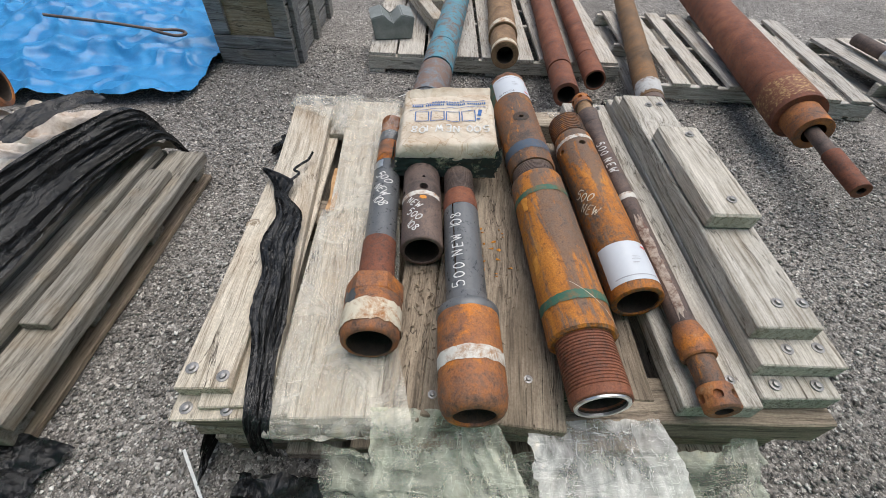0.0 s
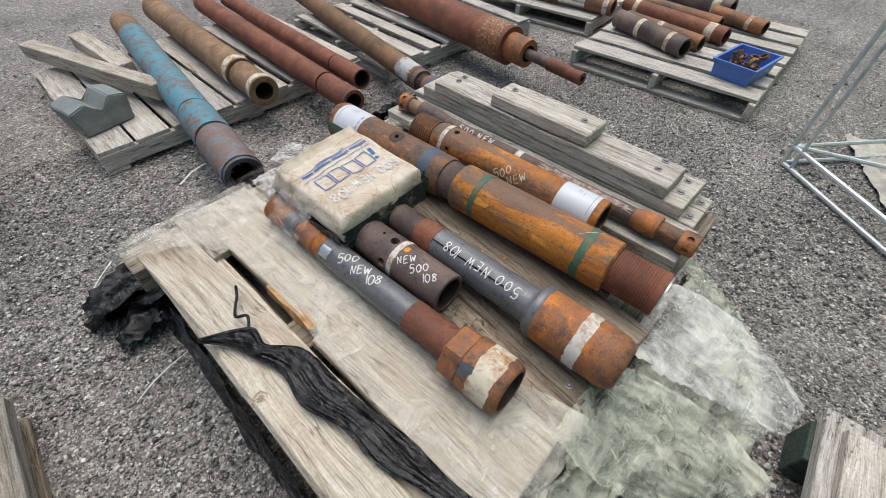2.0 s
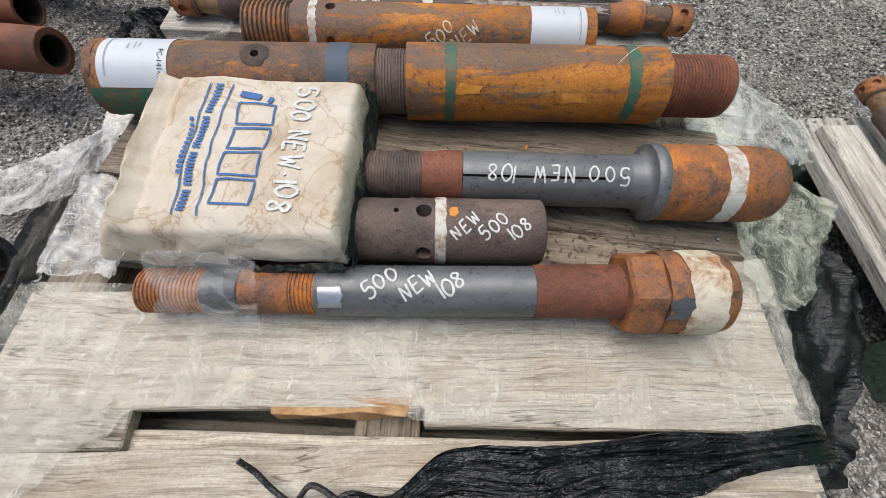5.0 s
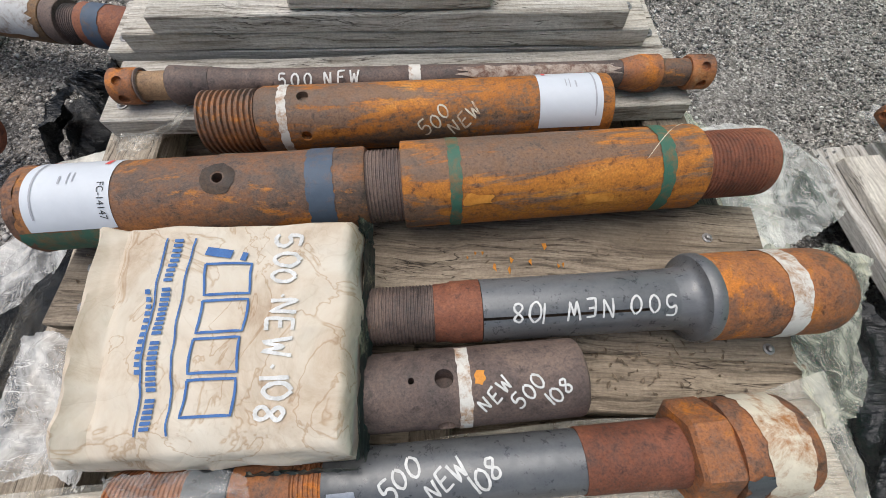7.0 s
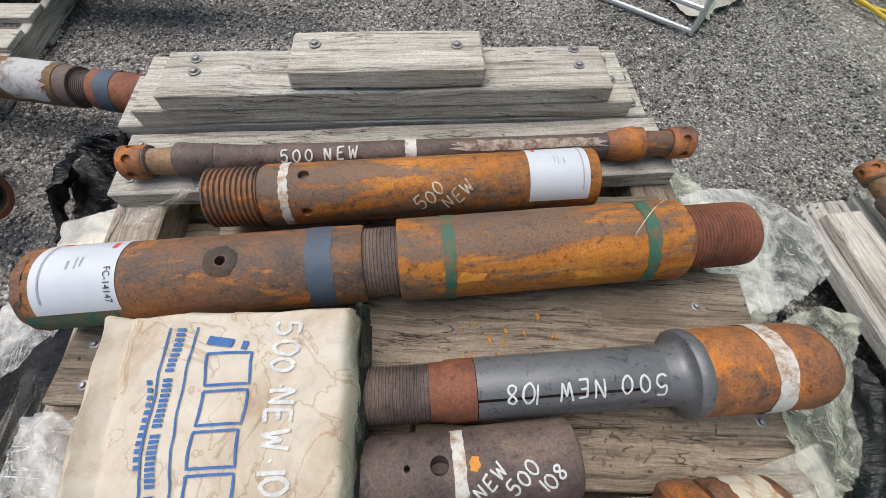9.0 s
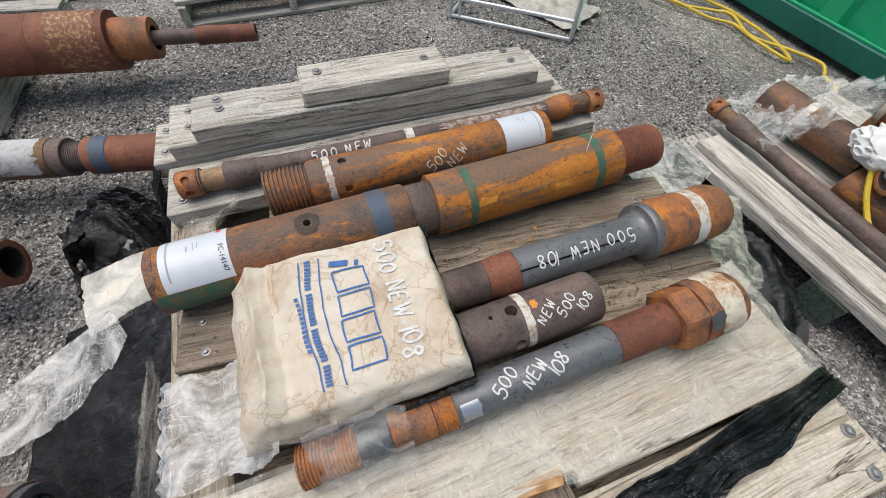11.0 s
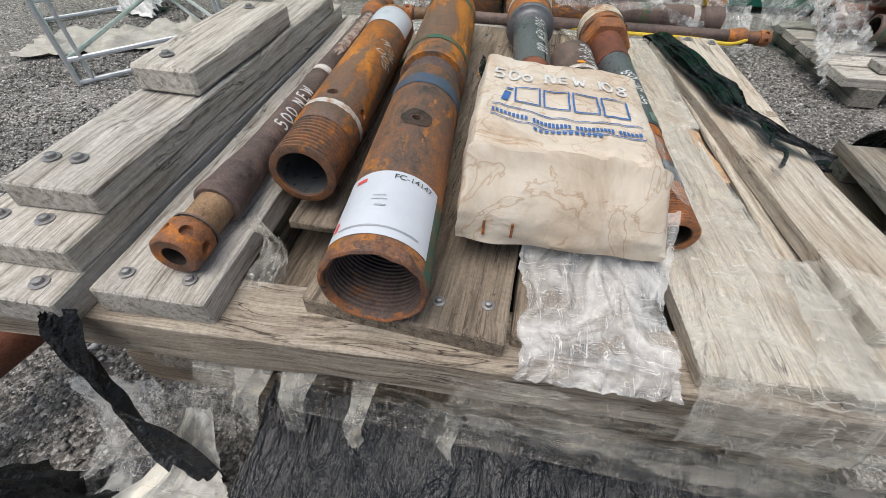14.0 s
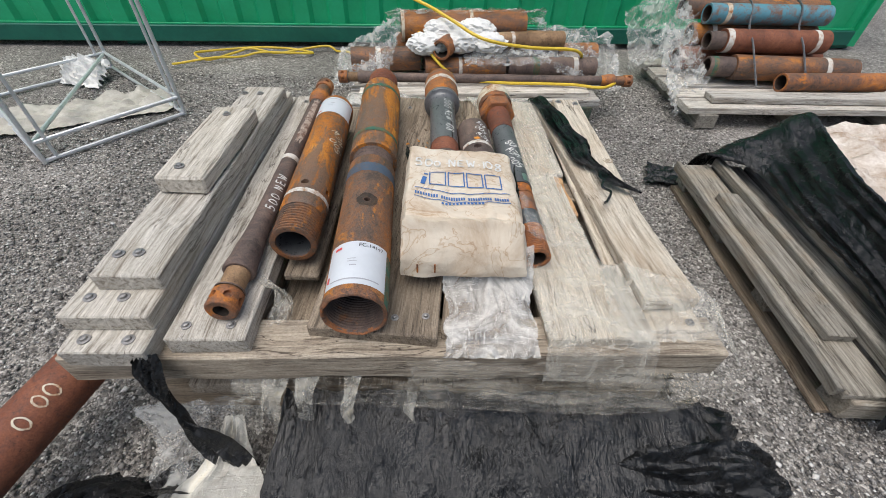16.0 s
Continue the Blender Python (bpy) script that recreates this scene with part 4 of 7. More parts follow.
def build_short_sub():
    A, B = Vector((0.380, 0.277, 0.457)), Vector((0.406, -0.469, 0.457))
    t = thing("drilling_tool", axes_pose(A, B), "orange rusted steel sub with thread and white band", "pipe", "tools on the skid")
    r = 0.0595
    part("threaded_end", lathe([(0.004, 0.041), (0.0, 0.043), (0.0, 0.051)] + thread_profile(0.002, 0.1, 0.0565, 0.0095, 0.0048) + [(0.101, 0.03)], 56), RUST_BROWN, t, "rusted male thread", True)
    part("bore", lathe([(0.001, 0.0415), (0.12, 0.04), (0.121, 0.0005)], 36), STEEL_GREY, t, "", True)
    prof = [(0.1, 0.04), (0.1002, 0.054), (0.104, 0.0565), (0.112, r)] + [(0.13 + 0.05 * i, r) for i in range(12)] + [(0.733, r), (0.744, r - 0.001), (0.746, r - 0.004), (0.746, 0.047), (0.743, 0.046)]
    part("body", drilled(prof, [(0.187, -3, 0.0105), (0.187, -73, 0.0095), (0.187, 70, 0.0095)]), RUST_ORANGE, t, "orange rusted steel barrel", True)
    part("bore", lathe([(0.745, 0.0465), (0.6, 0.044), (0.599, 0.0005)], 36), BORE, t, "", True)
    ring(t, 0.142, 0.158, r, WHITE_RING, "white paint band", -110, 110, 0.003)
    label_on(t, 0.606, 0.722, -78, 60, r, False, False)
    for k, (txt, s0) in enumerate((("500", 0.40), ("NEW", 0.452))):
        bm = written(txt, 0.026, 0.003, lambda u, v, s=s0: on_tube(s + 0.75 * u - 0.65 * v, -84 + math.degrees((0.65 * u + 0.75 * v) / r), r + 0.0012), 5 + k)
        part("painted_character", bm, CREAM_RING, t, "faint hand-painted stroke")
    return t


SCALE_PALE = worn_paint("pale_peeling_scale", (0.42, 0.35, 0.29), (0.16, 0.09, 0.065), 0.5, 0.8, 40)


def build_drive_shaft(A, B, label, group, mark=True):
    """A long thin shaft with drilled heads at both ends."""
    t = thing("drive_shaft", axes_pose(A, B), label, "shaft", group)
    L = (Vector(B) - Vector(A)).length
    for k in (0, 1):
        s = (lambda v: v) if k == 0 else (lambda v: L - v)
        prof = [(0.001, 0.0165), (0.0, 0.02), (0.0, 0.03), (0.004, 0.034), (0.046, 0.034), (0.05, 0.031), (0.0505, 0.01)]
        bm = drilled(prof, [(0.025, a, 0.0095) for a in (-90, -30, 30, 90, 150)], 60, 0.008)
        if k:
            for v in bm.verts:
                v.co.x = L - v.co.x
        part("drilled_head", bm, RUST_BRIGHT, t, "bright rusted drilled head", True)
        part("bore", lathe([(s(0.0015), 0.017), (s(0.03), 0.015), (s(0.031), 0.0005)], 24), BORE, t, "", True)
        part("neck", lathe([(s(0.05), 0.01), (s(0.0502), 0.0265), (s(0.112), 0.0275), (s(0.1125), 0.012)], 40, False, 0.0008, k), STEEL_TAN if k == 0 else RUST_BROWN, t, "", True)
        part("collar", lathe([(s(0.11), 0.02), (s(0.1102), 0.033), (s(0.114), 0.0365), (s(0.15 if k else 0.125), 0.0365), (s(0.165 if k else 0.15), 0.0335), (s(0.19), 0.0325 if k == 0 else 0.0275), (s(0.1902), 0.012)], 40, False, 0.0006, k + 4), RUST_DARK if k == 0 else RUST_BRIGHT, t, "", True)
    part("seal_ring", lathe([(0.054, 0.029), (0.052, 0.033), (0.055, 0.0335), (0.057, 0.03)], 32), RUST_DARK, t, "", True)
    prof = [(0.19, 0.012), (0.1902, 0.0315), (0.24, 0.0275)] + [(0.3 + 0.05 * i, 0.026) for i in range(int((L - 0.5) / 0.05))] + [(L - 0.19, 0.0262), (L - 0.1898, 0.012)]
    part("shaft", lathe(prof, 48, False, 0.0009, 9), RUST_DARK, t, "dark brown steel shaft", True)
    if mark:
        part("rust_scab", patch(0.68, 0.99, -44, 0, 0.0268, 0.001, 0.03, 12, 14, 6), SCALE_PALE, t, "peeling pale scale", True)
        ring(t, 0.573, 0.596, 0.0262, WHITE_RING, "white paint band", -120, 120, 0.002)
        bm = written("500 NEW", 0.024, 0.0035, lambda u, v: on_tube(0.322 + u, -60 + math.degrees(v / 0.026), 0.0285), 4, 1.5)
        part("painted_character", bm, CHALK, t, "white hand-painted stroke")
    return t


def build_slotted_sub():
    A, B = Vector((-0.002, 0.05, 0.4565)), Vector((0.017, -0.741, 0.4660))
    t = thing("drilling_tool", axes_pose(A, B), "grey slotted steel sub with rusted domed end", "pipe", "tools on the skid")
    y = lambda v: 0.05 - v
    part("threaded_end", lathe([(0.0, 0.03)] + thread_profile(0.002, y(-0.128), 0.043, 0.005, 0.0014) + [(y(-0.13), 0.03)], 48), RUST_DARK, t, "rusted male thread", True)
    part("collar", lathe([(y(-0.128), 0.03), (y(-0.1282), 0.0435), (y(-0.15), 0.044), (y(-0.154), 0.0465), (y(-0.196), 0.0465), (y(-0.197), 0.035)], 48, False, 0.001, 2), RUST_RED, t, "red rusted collar", True)
    n0, n1 = y(-0.197), y(-0.486)
    bm = bmesh.new()
    # the barrel, with a long slot cut along its side
    seg, rb = 72, 0.0465
    stations = [n0, n0 + 0.0015] + [n0 + 0.002 + (0.236 * i / 12) for i in range(13)] + [n1 - 0.03, n1]
    rings = [[bm.verts.new(on_tube(s, 360 * k / seg, rb)) for k in range(seg)] for s in stations]
    slot = 65  # angular step of the slot, on the open side
    for i in range(len(stations) - 1):
        for k in range(seg):
            if k == slot and stations[i] >= n0 and stations[i + 1] <= n0 + 0.2385:
                continue
            bm.faces.new((rings[i][k], rings[i][(k + 1) % seg], rings[i + 1][(k + 1) % seg], rings[i + 1][k]))
    part("barrel", bm, STEEL_GREY, t, "grey machined barrel with a long slot", True)
    # Added near-black tube behind the slot; its colour stands for the shade inside.
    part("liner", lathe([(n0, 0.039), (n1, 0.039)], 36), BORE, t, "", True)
    part("flange", lathe([(n1 - 0.01, 0.0463), (n1 + 0.012, 0.0475), (n1 + 0.021, 0.0505), (n1 + 0.026, 0.057), (n1 + 0.028, 0.0655), (n1 + 0.032, 0.068), (n1 + 0.043, 0.0685), (n1 + 0.049, 0.066), (n1 + 0.051, 0.058)], 56), STEEL_GREY, t, "grey flared flange", True)
    L = (B - A).length
    s0 = n1 + 0.045
    prof = [(s0, 0.05), (s0 + 0.0002, 0.066)] + [(s0 + 0.028 * i, 0.0665) for i in range(1, 6)] + [(L - 0.044 + 0.044 * math.sin(k * math.pi / 16), 0.0665 - 0.022 * (1 - math.cos(k * math.pi / 16))) for k in range(1, 9)] + [(L - 0.001, 0.0415), (L - 0.006, 0.0405)]
    part("bell_end", lathe(prof, 56, False, 0.0008, 3), RUST_BRIGHT, t, "bright rusted bell end", True)
    part("bore", lathe([(L - 0.005, 0.041), (L - 0.05, 0.04), (L - 0.18, 0.04), (L - 0.181, 0.0005)], 36), BORE, t, "", True)
    ring(t, s0 + 0.095, s0 + 0.124, 0.0666, WHITE_RING, "white paint band", -140, 120, 0.003, 5)
    bm = written("500 NEW 108", 0.027, 0.0032, lambda u, v: on_tube(n1 - 0.012 - u * 0.97, -10 - math.degrees(v / 0.0465), 0.0475), 9, 1.42)
    part("painted_character", bm, CHALK, t, "white hand-painted stroke")
    return t


def build_short_sleeve():
    A, B = Vector((-0.112, 0.05, 0.4525)), Vector((-0.096, -0.330, 0.4525))
    t = thing("drilling_tool", axes_pose(A, B), "short dark brown steel sleeve with a round hole", "pipe", "tools on the skid")
    r = 0.054
    y = lambda v: 0.05 - v
    h = y(-0.138)
    prof = [(0.0, 0.03), (0.001, r - 0.001)] + [(0.03 + 0.02 * i, r - 0.001) for i in range(4)] + [(h - 0.026, r - 0.001), (h - 0.0245, r)] + [(h + 0.03 * i, r) for i in range(7)] + [(0.376, r), (0.379, r - 0.002), (0.380, r - 0.004), (0.380, 0.044), (0.377, 0.043)]
    part("body", drilled(prof, [(h, 6, 0.0125), (h - 0.043, 6, 0.0045), (h, -72, 0.0125)], 72, 0.026), RUST_DARK, t, "dark brown steel barrel", True)
    part("bore", lathe([(0.379, 0.0435), (0.3, 0.042), (0.2, 0.042), (0.199, 0.0005)], 36), BORE, t, "", True)
    ring(t, h + 0.018, h + 0.035, r, WHITE_RING, "white paint band", -125, 60, 0.002, 3)
    part("paint_dab", patch(h + 0.04, h + 0.052, -6, 12, r, 0.0014, 0.006, 8, 4), ORANGE_MARK, t, "orange paint dab", True)
    for k, (txt, s0, a) in enumerate((("NEW", h + 0.052, -46), ("500", h + 0.097, -46), ("108", h + 0.138, -48))):
        bm = written(txt, 0.02, 0.003, lambda u, v, s=s0, a=a: on_tube(s + 0.72 * u - 0.7 * v, a + math.degrees((0.7 * u + 0.72 * v) / r), r + 0.001), 12 + k, 1.3)
        part("painted_character", bm, CHALK, t, "white hand-painted stroke")
    return t


def build_nut_mandrel():
    A, B = Vector((-0.226, 0.289, 0.4315)), Vector((-0.192, -0.597, 0.4635))
    t = thing("drilling_tool", axes_pose(A, B), "grey and rusted steel mandrel with a hexagonal nut end", "pipe", "tools on the skid")
    part("threaded_end", lathe([(0.003, 0.022), (0.0, 0.024), (0.0, 0.031)] + thread_profile(0.002, 0.1, 0.0355, 0.006, 0.002) + [(0.101, 0.02)], 48), RUST_BRIGHT, t, "rusted male thread", True)
    part("bore", lathe([(0.001, 0.0225), (0.1, 0.0215), (0.101, 0.0005)], 28), BORE, t, "", True)
    for nm, s0, s1, r, mat in (("journal", 0.1, 0.157, 0.0365, STEEL_GREY), ("collar", 0.157, 0.234, 0.0365, RUST_BRIGHT)):
        part(nm, lathe([(s0, 0.02)] + rounded(s0, r, s1, r) + [(s1, 0.02)], 48, False, 0.0007, s0 * 50), mat, t, "", True)
    part("mid_thread", lathe([(0.234, 0.02)] + thread_profile(0.235, 0.272, 0.037, 0.006, 0.0018) + [(0.273, 0.02)], 48), RUST_BRIGHT, t, "", True)
    part("barrel", lathe([(0.272, 0.02)] + [(0.2725 + 0.0822 * i, 0.0395) for i in range(5)] + [(0.602, 0.02)], 48), STEEL_GREY, t, "grey machined barrel", True)
    ring(t, 0.28, 0.315, 0.0395, STEEL_BRIGHT, "scuffed bright patch", -60, -14, 0.003, 3, "scuff")
    part("rusted_barrel", lathe([(0.601, 0.02), (0.6012, 0.041), (0.66, 0.0415), (0.737, 0.0425), (0.74, 0.02)], 48, False, 0.0012, 7), RUST_RED, t, "red rusted barrel", True)
    bm = lathe([(0.732, 0.04), (0.7325, 0.06), (0.737, 0.0665), (0.780, 0.0675), (0.784, 0.064), (0.7845, 0.04)], 48, True)
    part("hex_nut", bm, RUST_BRIGHT, t, "rusted hexagonal nut", False)
    L = (B - A).length
    part("nut_body", lathe([(0.784, 0.04), (0.7842, 0.0625), (0.788, 0.0635), (L - 0.02, 0.0625), (L - 0.006, 0.0595), (L - 0.001, 0.054), (L, 0.051), (L - 0.002, 0.047)], 56, False, 0.001, 8), RUST_BRIGHT, t, "", True)
    part("bore", lathe([(L - 0.001, 0.0475), (L - 0.05, 0.045), (L - 0.16, 0.04), (L - 0.161, 0.0005)], 36), BORE, t, "", True)
    ring(t, 0.812, 0.864, 0.0634, CREAM_RING, "white paint band stained by rust", -160, 160, 0.005, 5)
    part("dark_scale", patch(0.784, 0.812, -60, -30, 0.0636, 0.001, 0.012, 8, 5, 3), STEEL_GREY, t, "bare dark patch", True)
    for k, (txt, s0, a) in enumerate((("500", 0.355, -40), ("NEW", 0.41, -48), ("108", 0.462, -46))):
        bm = written(txt, 0.024, 0.0034, lambda u, v, s=s0, a=a: on_tube(s + 0.8 * u - 0.6 * v, a + math.degrees((0.6 * u + 0.8 * v) / 0.0395), 0.0408), 22 + k, 1.2)
        part("painted_character", bm, CHALK, t, "white hand-painted stroke")
    return t


build_long_assembly()
build_short_sub()
build_drive_shaft((0.481, 0.479, 0.4505), (0.500, -0.713, 0.4505), "long dark brown drive shaft with drilled rusted heads", "tools on the skid")
build_slotted_sub()
build_short_sleeve()
build_nut_mandrel()


# ---- the sack ----
def build_sack():
    t = thing("paper_sack", pose(-0.036, 0.150, DECK), "folded paper sack with blue print, stained, lying on tools", "sack")
    n = 72
    bm = bmesh.new()
    # plan in the sack's own frame: u across (world x), v along (world y); closed pillow with square ends
    X0, X1, Y0, Y1 = -0.142, 0.140, -0.168, 0.204

    def top(u, v):
        x, y = X0 + (X1 - X0) * u, Y0 + (Y1 - Y0) * v
        lift = 0.150 + 0.020 * u - 0.006 * v
        edge = min(u, 1 - u, v, (1 - v))
        z = lift - 0.006 * math.exp(-edge * 130) - 0.010 * max(0.0, 0.10 - u) / 0.10
        # the folded end: a soft crest, then a flap that slopes down
        crest = 0.885 - 0.045 * (1 - u) + 0.012 * noise.noise(Vector((x * 14, 3, 1)))
        z += 0.010 * math.exp(-((v - crest) / 0.022) ** 2)
        if v > crest:
            z -= 0.055 * ((v - crest) / (1 - crest)) ** 1.15
        z -= 0.006 * math.exp(-((v - crest + 0.075) / 0.02) ** 2)
        z += 0.006 * noise.noise(Vector((x * 8, y * 8, 2))) + 0.003 * (1 - 2 * abs(noise.noise(Vector((x * 17, y * 15, 7))))) + 0.0016 * (1 - 2 * abs(noise.noise(Vector((x * 38, y * 34, 3)))))
        return Vector((x + 0.004 * noise.noise(Vector((y * 22, 1, 1))) * (1 if u in (0, 1) else 0.4), y + 0.005 * noise.noise(Vector((x * 20, 5, 1))), z))

    gt = [[bm.verts.new(top(i / n, k / n)) for k in range(n + 1)] for i in range(n + 1)]
    for i in range(n):
        for k in range(n):
            bm.faces.new((gt[i][k], gt[i + 1][k], gt[i + 1][k + 1], gt[i][k + 1]))
    loop = [gt[i][0] for i in range(n + 1)] + [gt[n][k] for k in range(1, n + 1)] + [gt[i][n] for i in range(n - 1, -1, -1)] + [gt[0][k] for k in range(n - 1, 0, -1)]
    prev = loop
    for j in range(1, 7):
        f = j / 6
        cur = []
        for v in loop:
            x, y, z = v.co
            y_in = (y - Y0) / (Y1 - Y0)
            floor_z = 0.048 if y_in > 0.62 else (0.088 if y_in < 0.45 else 0.065)
            out = 0.005 * math.sin(math.pi * f) + 0.006 * noise.noise(Vector((x * 15, y * 15, f * 3)))
            ex = 1 + (out + 0.012 * f) / max(0.05, math.hypot(x, y))
            cur.append(bm.verts.new((x * ex, y * ex, z + (floor_z - z) * f)))
        for a in range(len(loop)):
            b = (a + 1) % len(loop)
            bm.faces.new((prev[a], prev[b], cur[b], cur[a]))
        prev = cur
    bm.faces.new(prev)
    part("sack_body", bm, BAG, t, "stained cream paper", True)

    def lay(x, y, up=0.0024):
        u, v = (x - X0) / (X1 - X0), (y - Y0) / (Y1 - Y0)
        return top(min(1, max(0, u)), min(1, max(0, v))) + Vector((0, 0, up))

    def strip(pts, w, mat, name, label=""):
        bm = bmesh.new()
        line = []
        for (x0, y0), (x1, y1) in zip(pts, pts[1:]):
            m = max(2, int(math.hypot(x1 - x0, y1 - y0) / 0.006))
            line += [Vector((x0 + (x1 - x0) * k / m, y0 + (y1 - y0) * k / m)) for k in range(m)]
        line.append(Vector(pts[-1]))
        prev = None
        for i, p in enumerate(line):
            d = line[min(i + 1, len(line) - 1)] - line[max(i - 1, 0)]
            side = Vector((-d.y, d.x)).normalized() * w / 2
            pair = [bm.verts.new(lay(*(p + side))), bm.verts.new(lay(*(p - side)))]
            if prev:
                bm.faces.new((prev[0], prev[1], pair[1], pair[0]))
            prev = pair
        part(name, bm, mat, t, label)

    # the maker's mark as plain outlined blocks and bars; read from the y+ side, so text runs towards -x
    for k in range(4):
        x1 = 0.083 - k * 0.0475
        x0, ya, yb = x1 - 0.040, 0.012 + k * 0.001, -0.045 + 0.001 * k
        strip([(x1, ya), (x0, ya), (x0, yb), (x1, yb), (x1, ya)], 0.0032, INK_BLUE, "print_block", "blue outlined block")
    strip([(0.101, 0.016), (0.095, -0.018)], 0.011, INK_BLUE, "print_bar", "blue bar")
    strip([(0.093, -0.030), (0.092, -0.037)], 0.011, INK_BLUE, "print_bar", "blue bar")
    for y, half in ((0.034, 0.008), (0.070, 0.006)):
        strip([(0.119, y), (0.082, y), (0.025, y + half), (-0.118, y - 0.006)], 0.0024, INK_BLUE, "print_line", "blue line")
    # a line of small print, one bar to a word and broken into short ticks
    for x1, x0 in ((0.116, 0.058), (0.052, -0.008), (-0.014, -0.074), (-0.080, -0.116)):
        m = round((x1 - x0) / 0.0062)
        for q in range(m):
            xa = x1 - (x1 - x0) * q / m
            yc = 0.0545 + 0.0085 * min(1, max(0, (0.09 - xa) / 0.06)) - 0.010 * max(0, (0.02 - xa) / 0.136)
            strip([(xa, yc - 0.0055), (xa - 0.0006, yc + 0.0055)], 0.0042, INK_BLUE, "print_bar", "blue tick of small print")
    for q in range(12):
        xa = 0.050 - 0.0089 * q
        strip([(xa, 0.080 - 0.0008 * q), (xa, 0.0865 - 0.0008 * q)], 0.0056, INK_BLUE, "print_bar", "blue tick of small print")
    bm = written("500.NEW.108", 0.032, 0.0052, lambda u, v: lay(0.122 - u * 0.88, -0.072 - v), 31, 1.28)
    part("painted_character", bm, CHALK, t, "white hand-painted stroke")
    # staple marks and a round stamp on the end
    for x in (0.105, 0.065):
        part("staple_mark", box_mesh(0.004, 0.003, 0.026, 0.0005, origin=(x, 0.2145, 0.062)), RUST_BRIGHT, t, "rusty staple mark")
    # dark torn end of the sack
    sheet("torn_flap", [(-0.186, -0.036, 0.458), (0.108, -0.036, 0.462), (0.106, -0.029, 0.528), (-0.184, -0.030, 0.518)], 70, 12, 0.004, 7, FLAP, "dark green torn sack end", ragged=0.07, seed=4, parent=t)
    sheet("torn_flap", [(-0.206, 0.13, 0.446), (-0.202, -0.032, 0.452), (-0.194, -0.028, 0.508), (-0.196, 0.11, 0.482)], 26, 10, 0.006, 6, FLAP, "dark green torn sack end", ragged=0.07, seed=8, parent=t)
    sheet("torn_flap", [(0.104, -0.036, 0.475), (0.122, -0.040, 0.525), (0.116, -0.024, 0.562), (0.102, -0.024, 0.545)], 8, 12, 0.004, 6, FLAP, "dark green torn corner", ragged=0.08, seed=12, parent=t)


FLAP = worn_paint("dark_green_printed_paper", (0.02, 0.032, 0.03), (0.44, 0.42, 0.29), 0.60, 0.5, 26)
build_sack()


# ---- neighbouring pallets ----
def pallet(m, L, W, label, mat, slats=7, height=0.12, group="pallets", seed=1, gap=0.3, under=True):
    """A pallet with its corner at m: boards along local y (W long), spread over x (L), on three stringers along x."""
    rng = random.Random(seed)
    mat_y = WOOD_WHITE_Y
    t = thing("pallet", m, label, "pallet", group)
    for k in range(3):
        y = (W - 0.04) * k / 2
        part("stringer", box_mesh(L, 0.038, height - 0.04, 0.003, 8, 0.003, seed + k, (0, y, 0.02)), mat, t)
    step = L / slats
    for k in range(slats):
        w = step * (1 - gap) * rng.uniform(0.9, 1.15)
        w = min(w, step * 0.97)
        e0, e1 = rng.uniform(-0.008, 0.008), rng.uniform(-0.008, 0.008)
        bm = box_mesh(W + e1 - e0, w, 0.02, 0.002, 8, 0.0025, seed * 7 + k)
        bmesh.ops.rotate(bm, verts=bm.verts, cent=(0, 0, 0), matrix=Matrix.Rotation(radians(90), 3, "Z"))
        bmesh.ops.translate(bm, verts=bm.verts, vec=(step * k + w + (step - w) / 2, e0, height - 0.02 + 0.0015 * rng.random()))
        part("deck_board", bm, mat_y, t)
    if under:
        for k in range(3):
            bm = box_mesh(W, 0.1, 0.02, 0.002, 3, 0.002, seed * 9 + k)
            bmesh.ops.rotate(bm, verts=bm.verts, cent=(0, 0, 0), matrix=Matrix.Rotation(radians(90), 3, "Z"))
            bmesh.ops.translate(bm, verts=bm.verts, vec=(0.1 + (L - 0.1) * k / 2, 0, 0))
            part("bottom_board", bm, mat_y, t)
    return t


pallet(pose(-0.515, 1.61, 0), 1.6, 1.25, "weathered wooden pallet carrying steel pipes", WOOD_WHITE, 9, seed=2, gap=0.18)
pallet(pose(1.13, 1.385, 0, 0, 0, -2), 0.86, 1.2, "weathered wooden pallet with open slats", WOOD_WHITE, 5, seed=3, gap=0.4)
pallet(pose(2.14, 1.27, 0, 0, 0, -6), 0.36, 1.3, "narrow bleached pallet under a large pipe", WOOD_WHITE, 2, seed=4)
pallet(pose(2.28, -0.50, 0, 0, 0, 3), 1.5, 1.18, "grey wooden pallet with rusted pipe pieces and a blue bin", WOOD_WHITE, 7, 0.13, seed=5, gap=0.3)
pallet(pose(2.78, 0.86, 0, 0, 0, 5), 1.3, 1.35, "grey wooden pallet with pipe pieces", WOOD_WHITE, 7, seed=6, gap=0.25)


# ---- pipes on the far pallet ----
def plain(name, a, b, r, mat, label, bands=(), bore=0.7, group="pipes on the far pallets", tip=None):
    L = (Vector(b) - Vector(a)).length
    secs = []
    if tip:
        secs.append(("end", 0, tip[0], tip[1], tip[1], tip[2], ""))
        secs.append(("barrel", tip[0], L, r, r, mat, ""))
    else:
        secs.append(("barrel", 0, L, r, r, mat, ""))
    t = tube(name, a, b, label, secs, (bore, bore), group)
    for k, (s0, s1, bm) in enumerate(bands):
        ring(t, s0, s1, (tip[1] if tip and s1 <= tip[0] else r), bm, "painted band", seed=k)
    return t


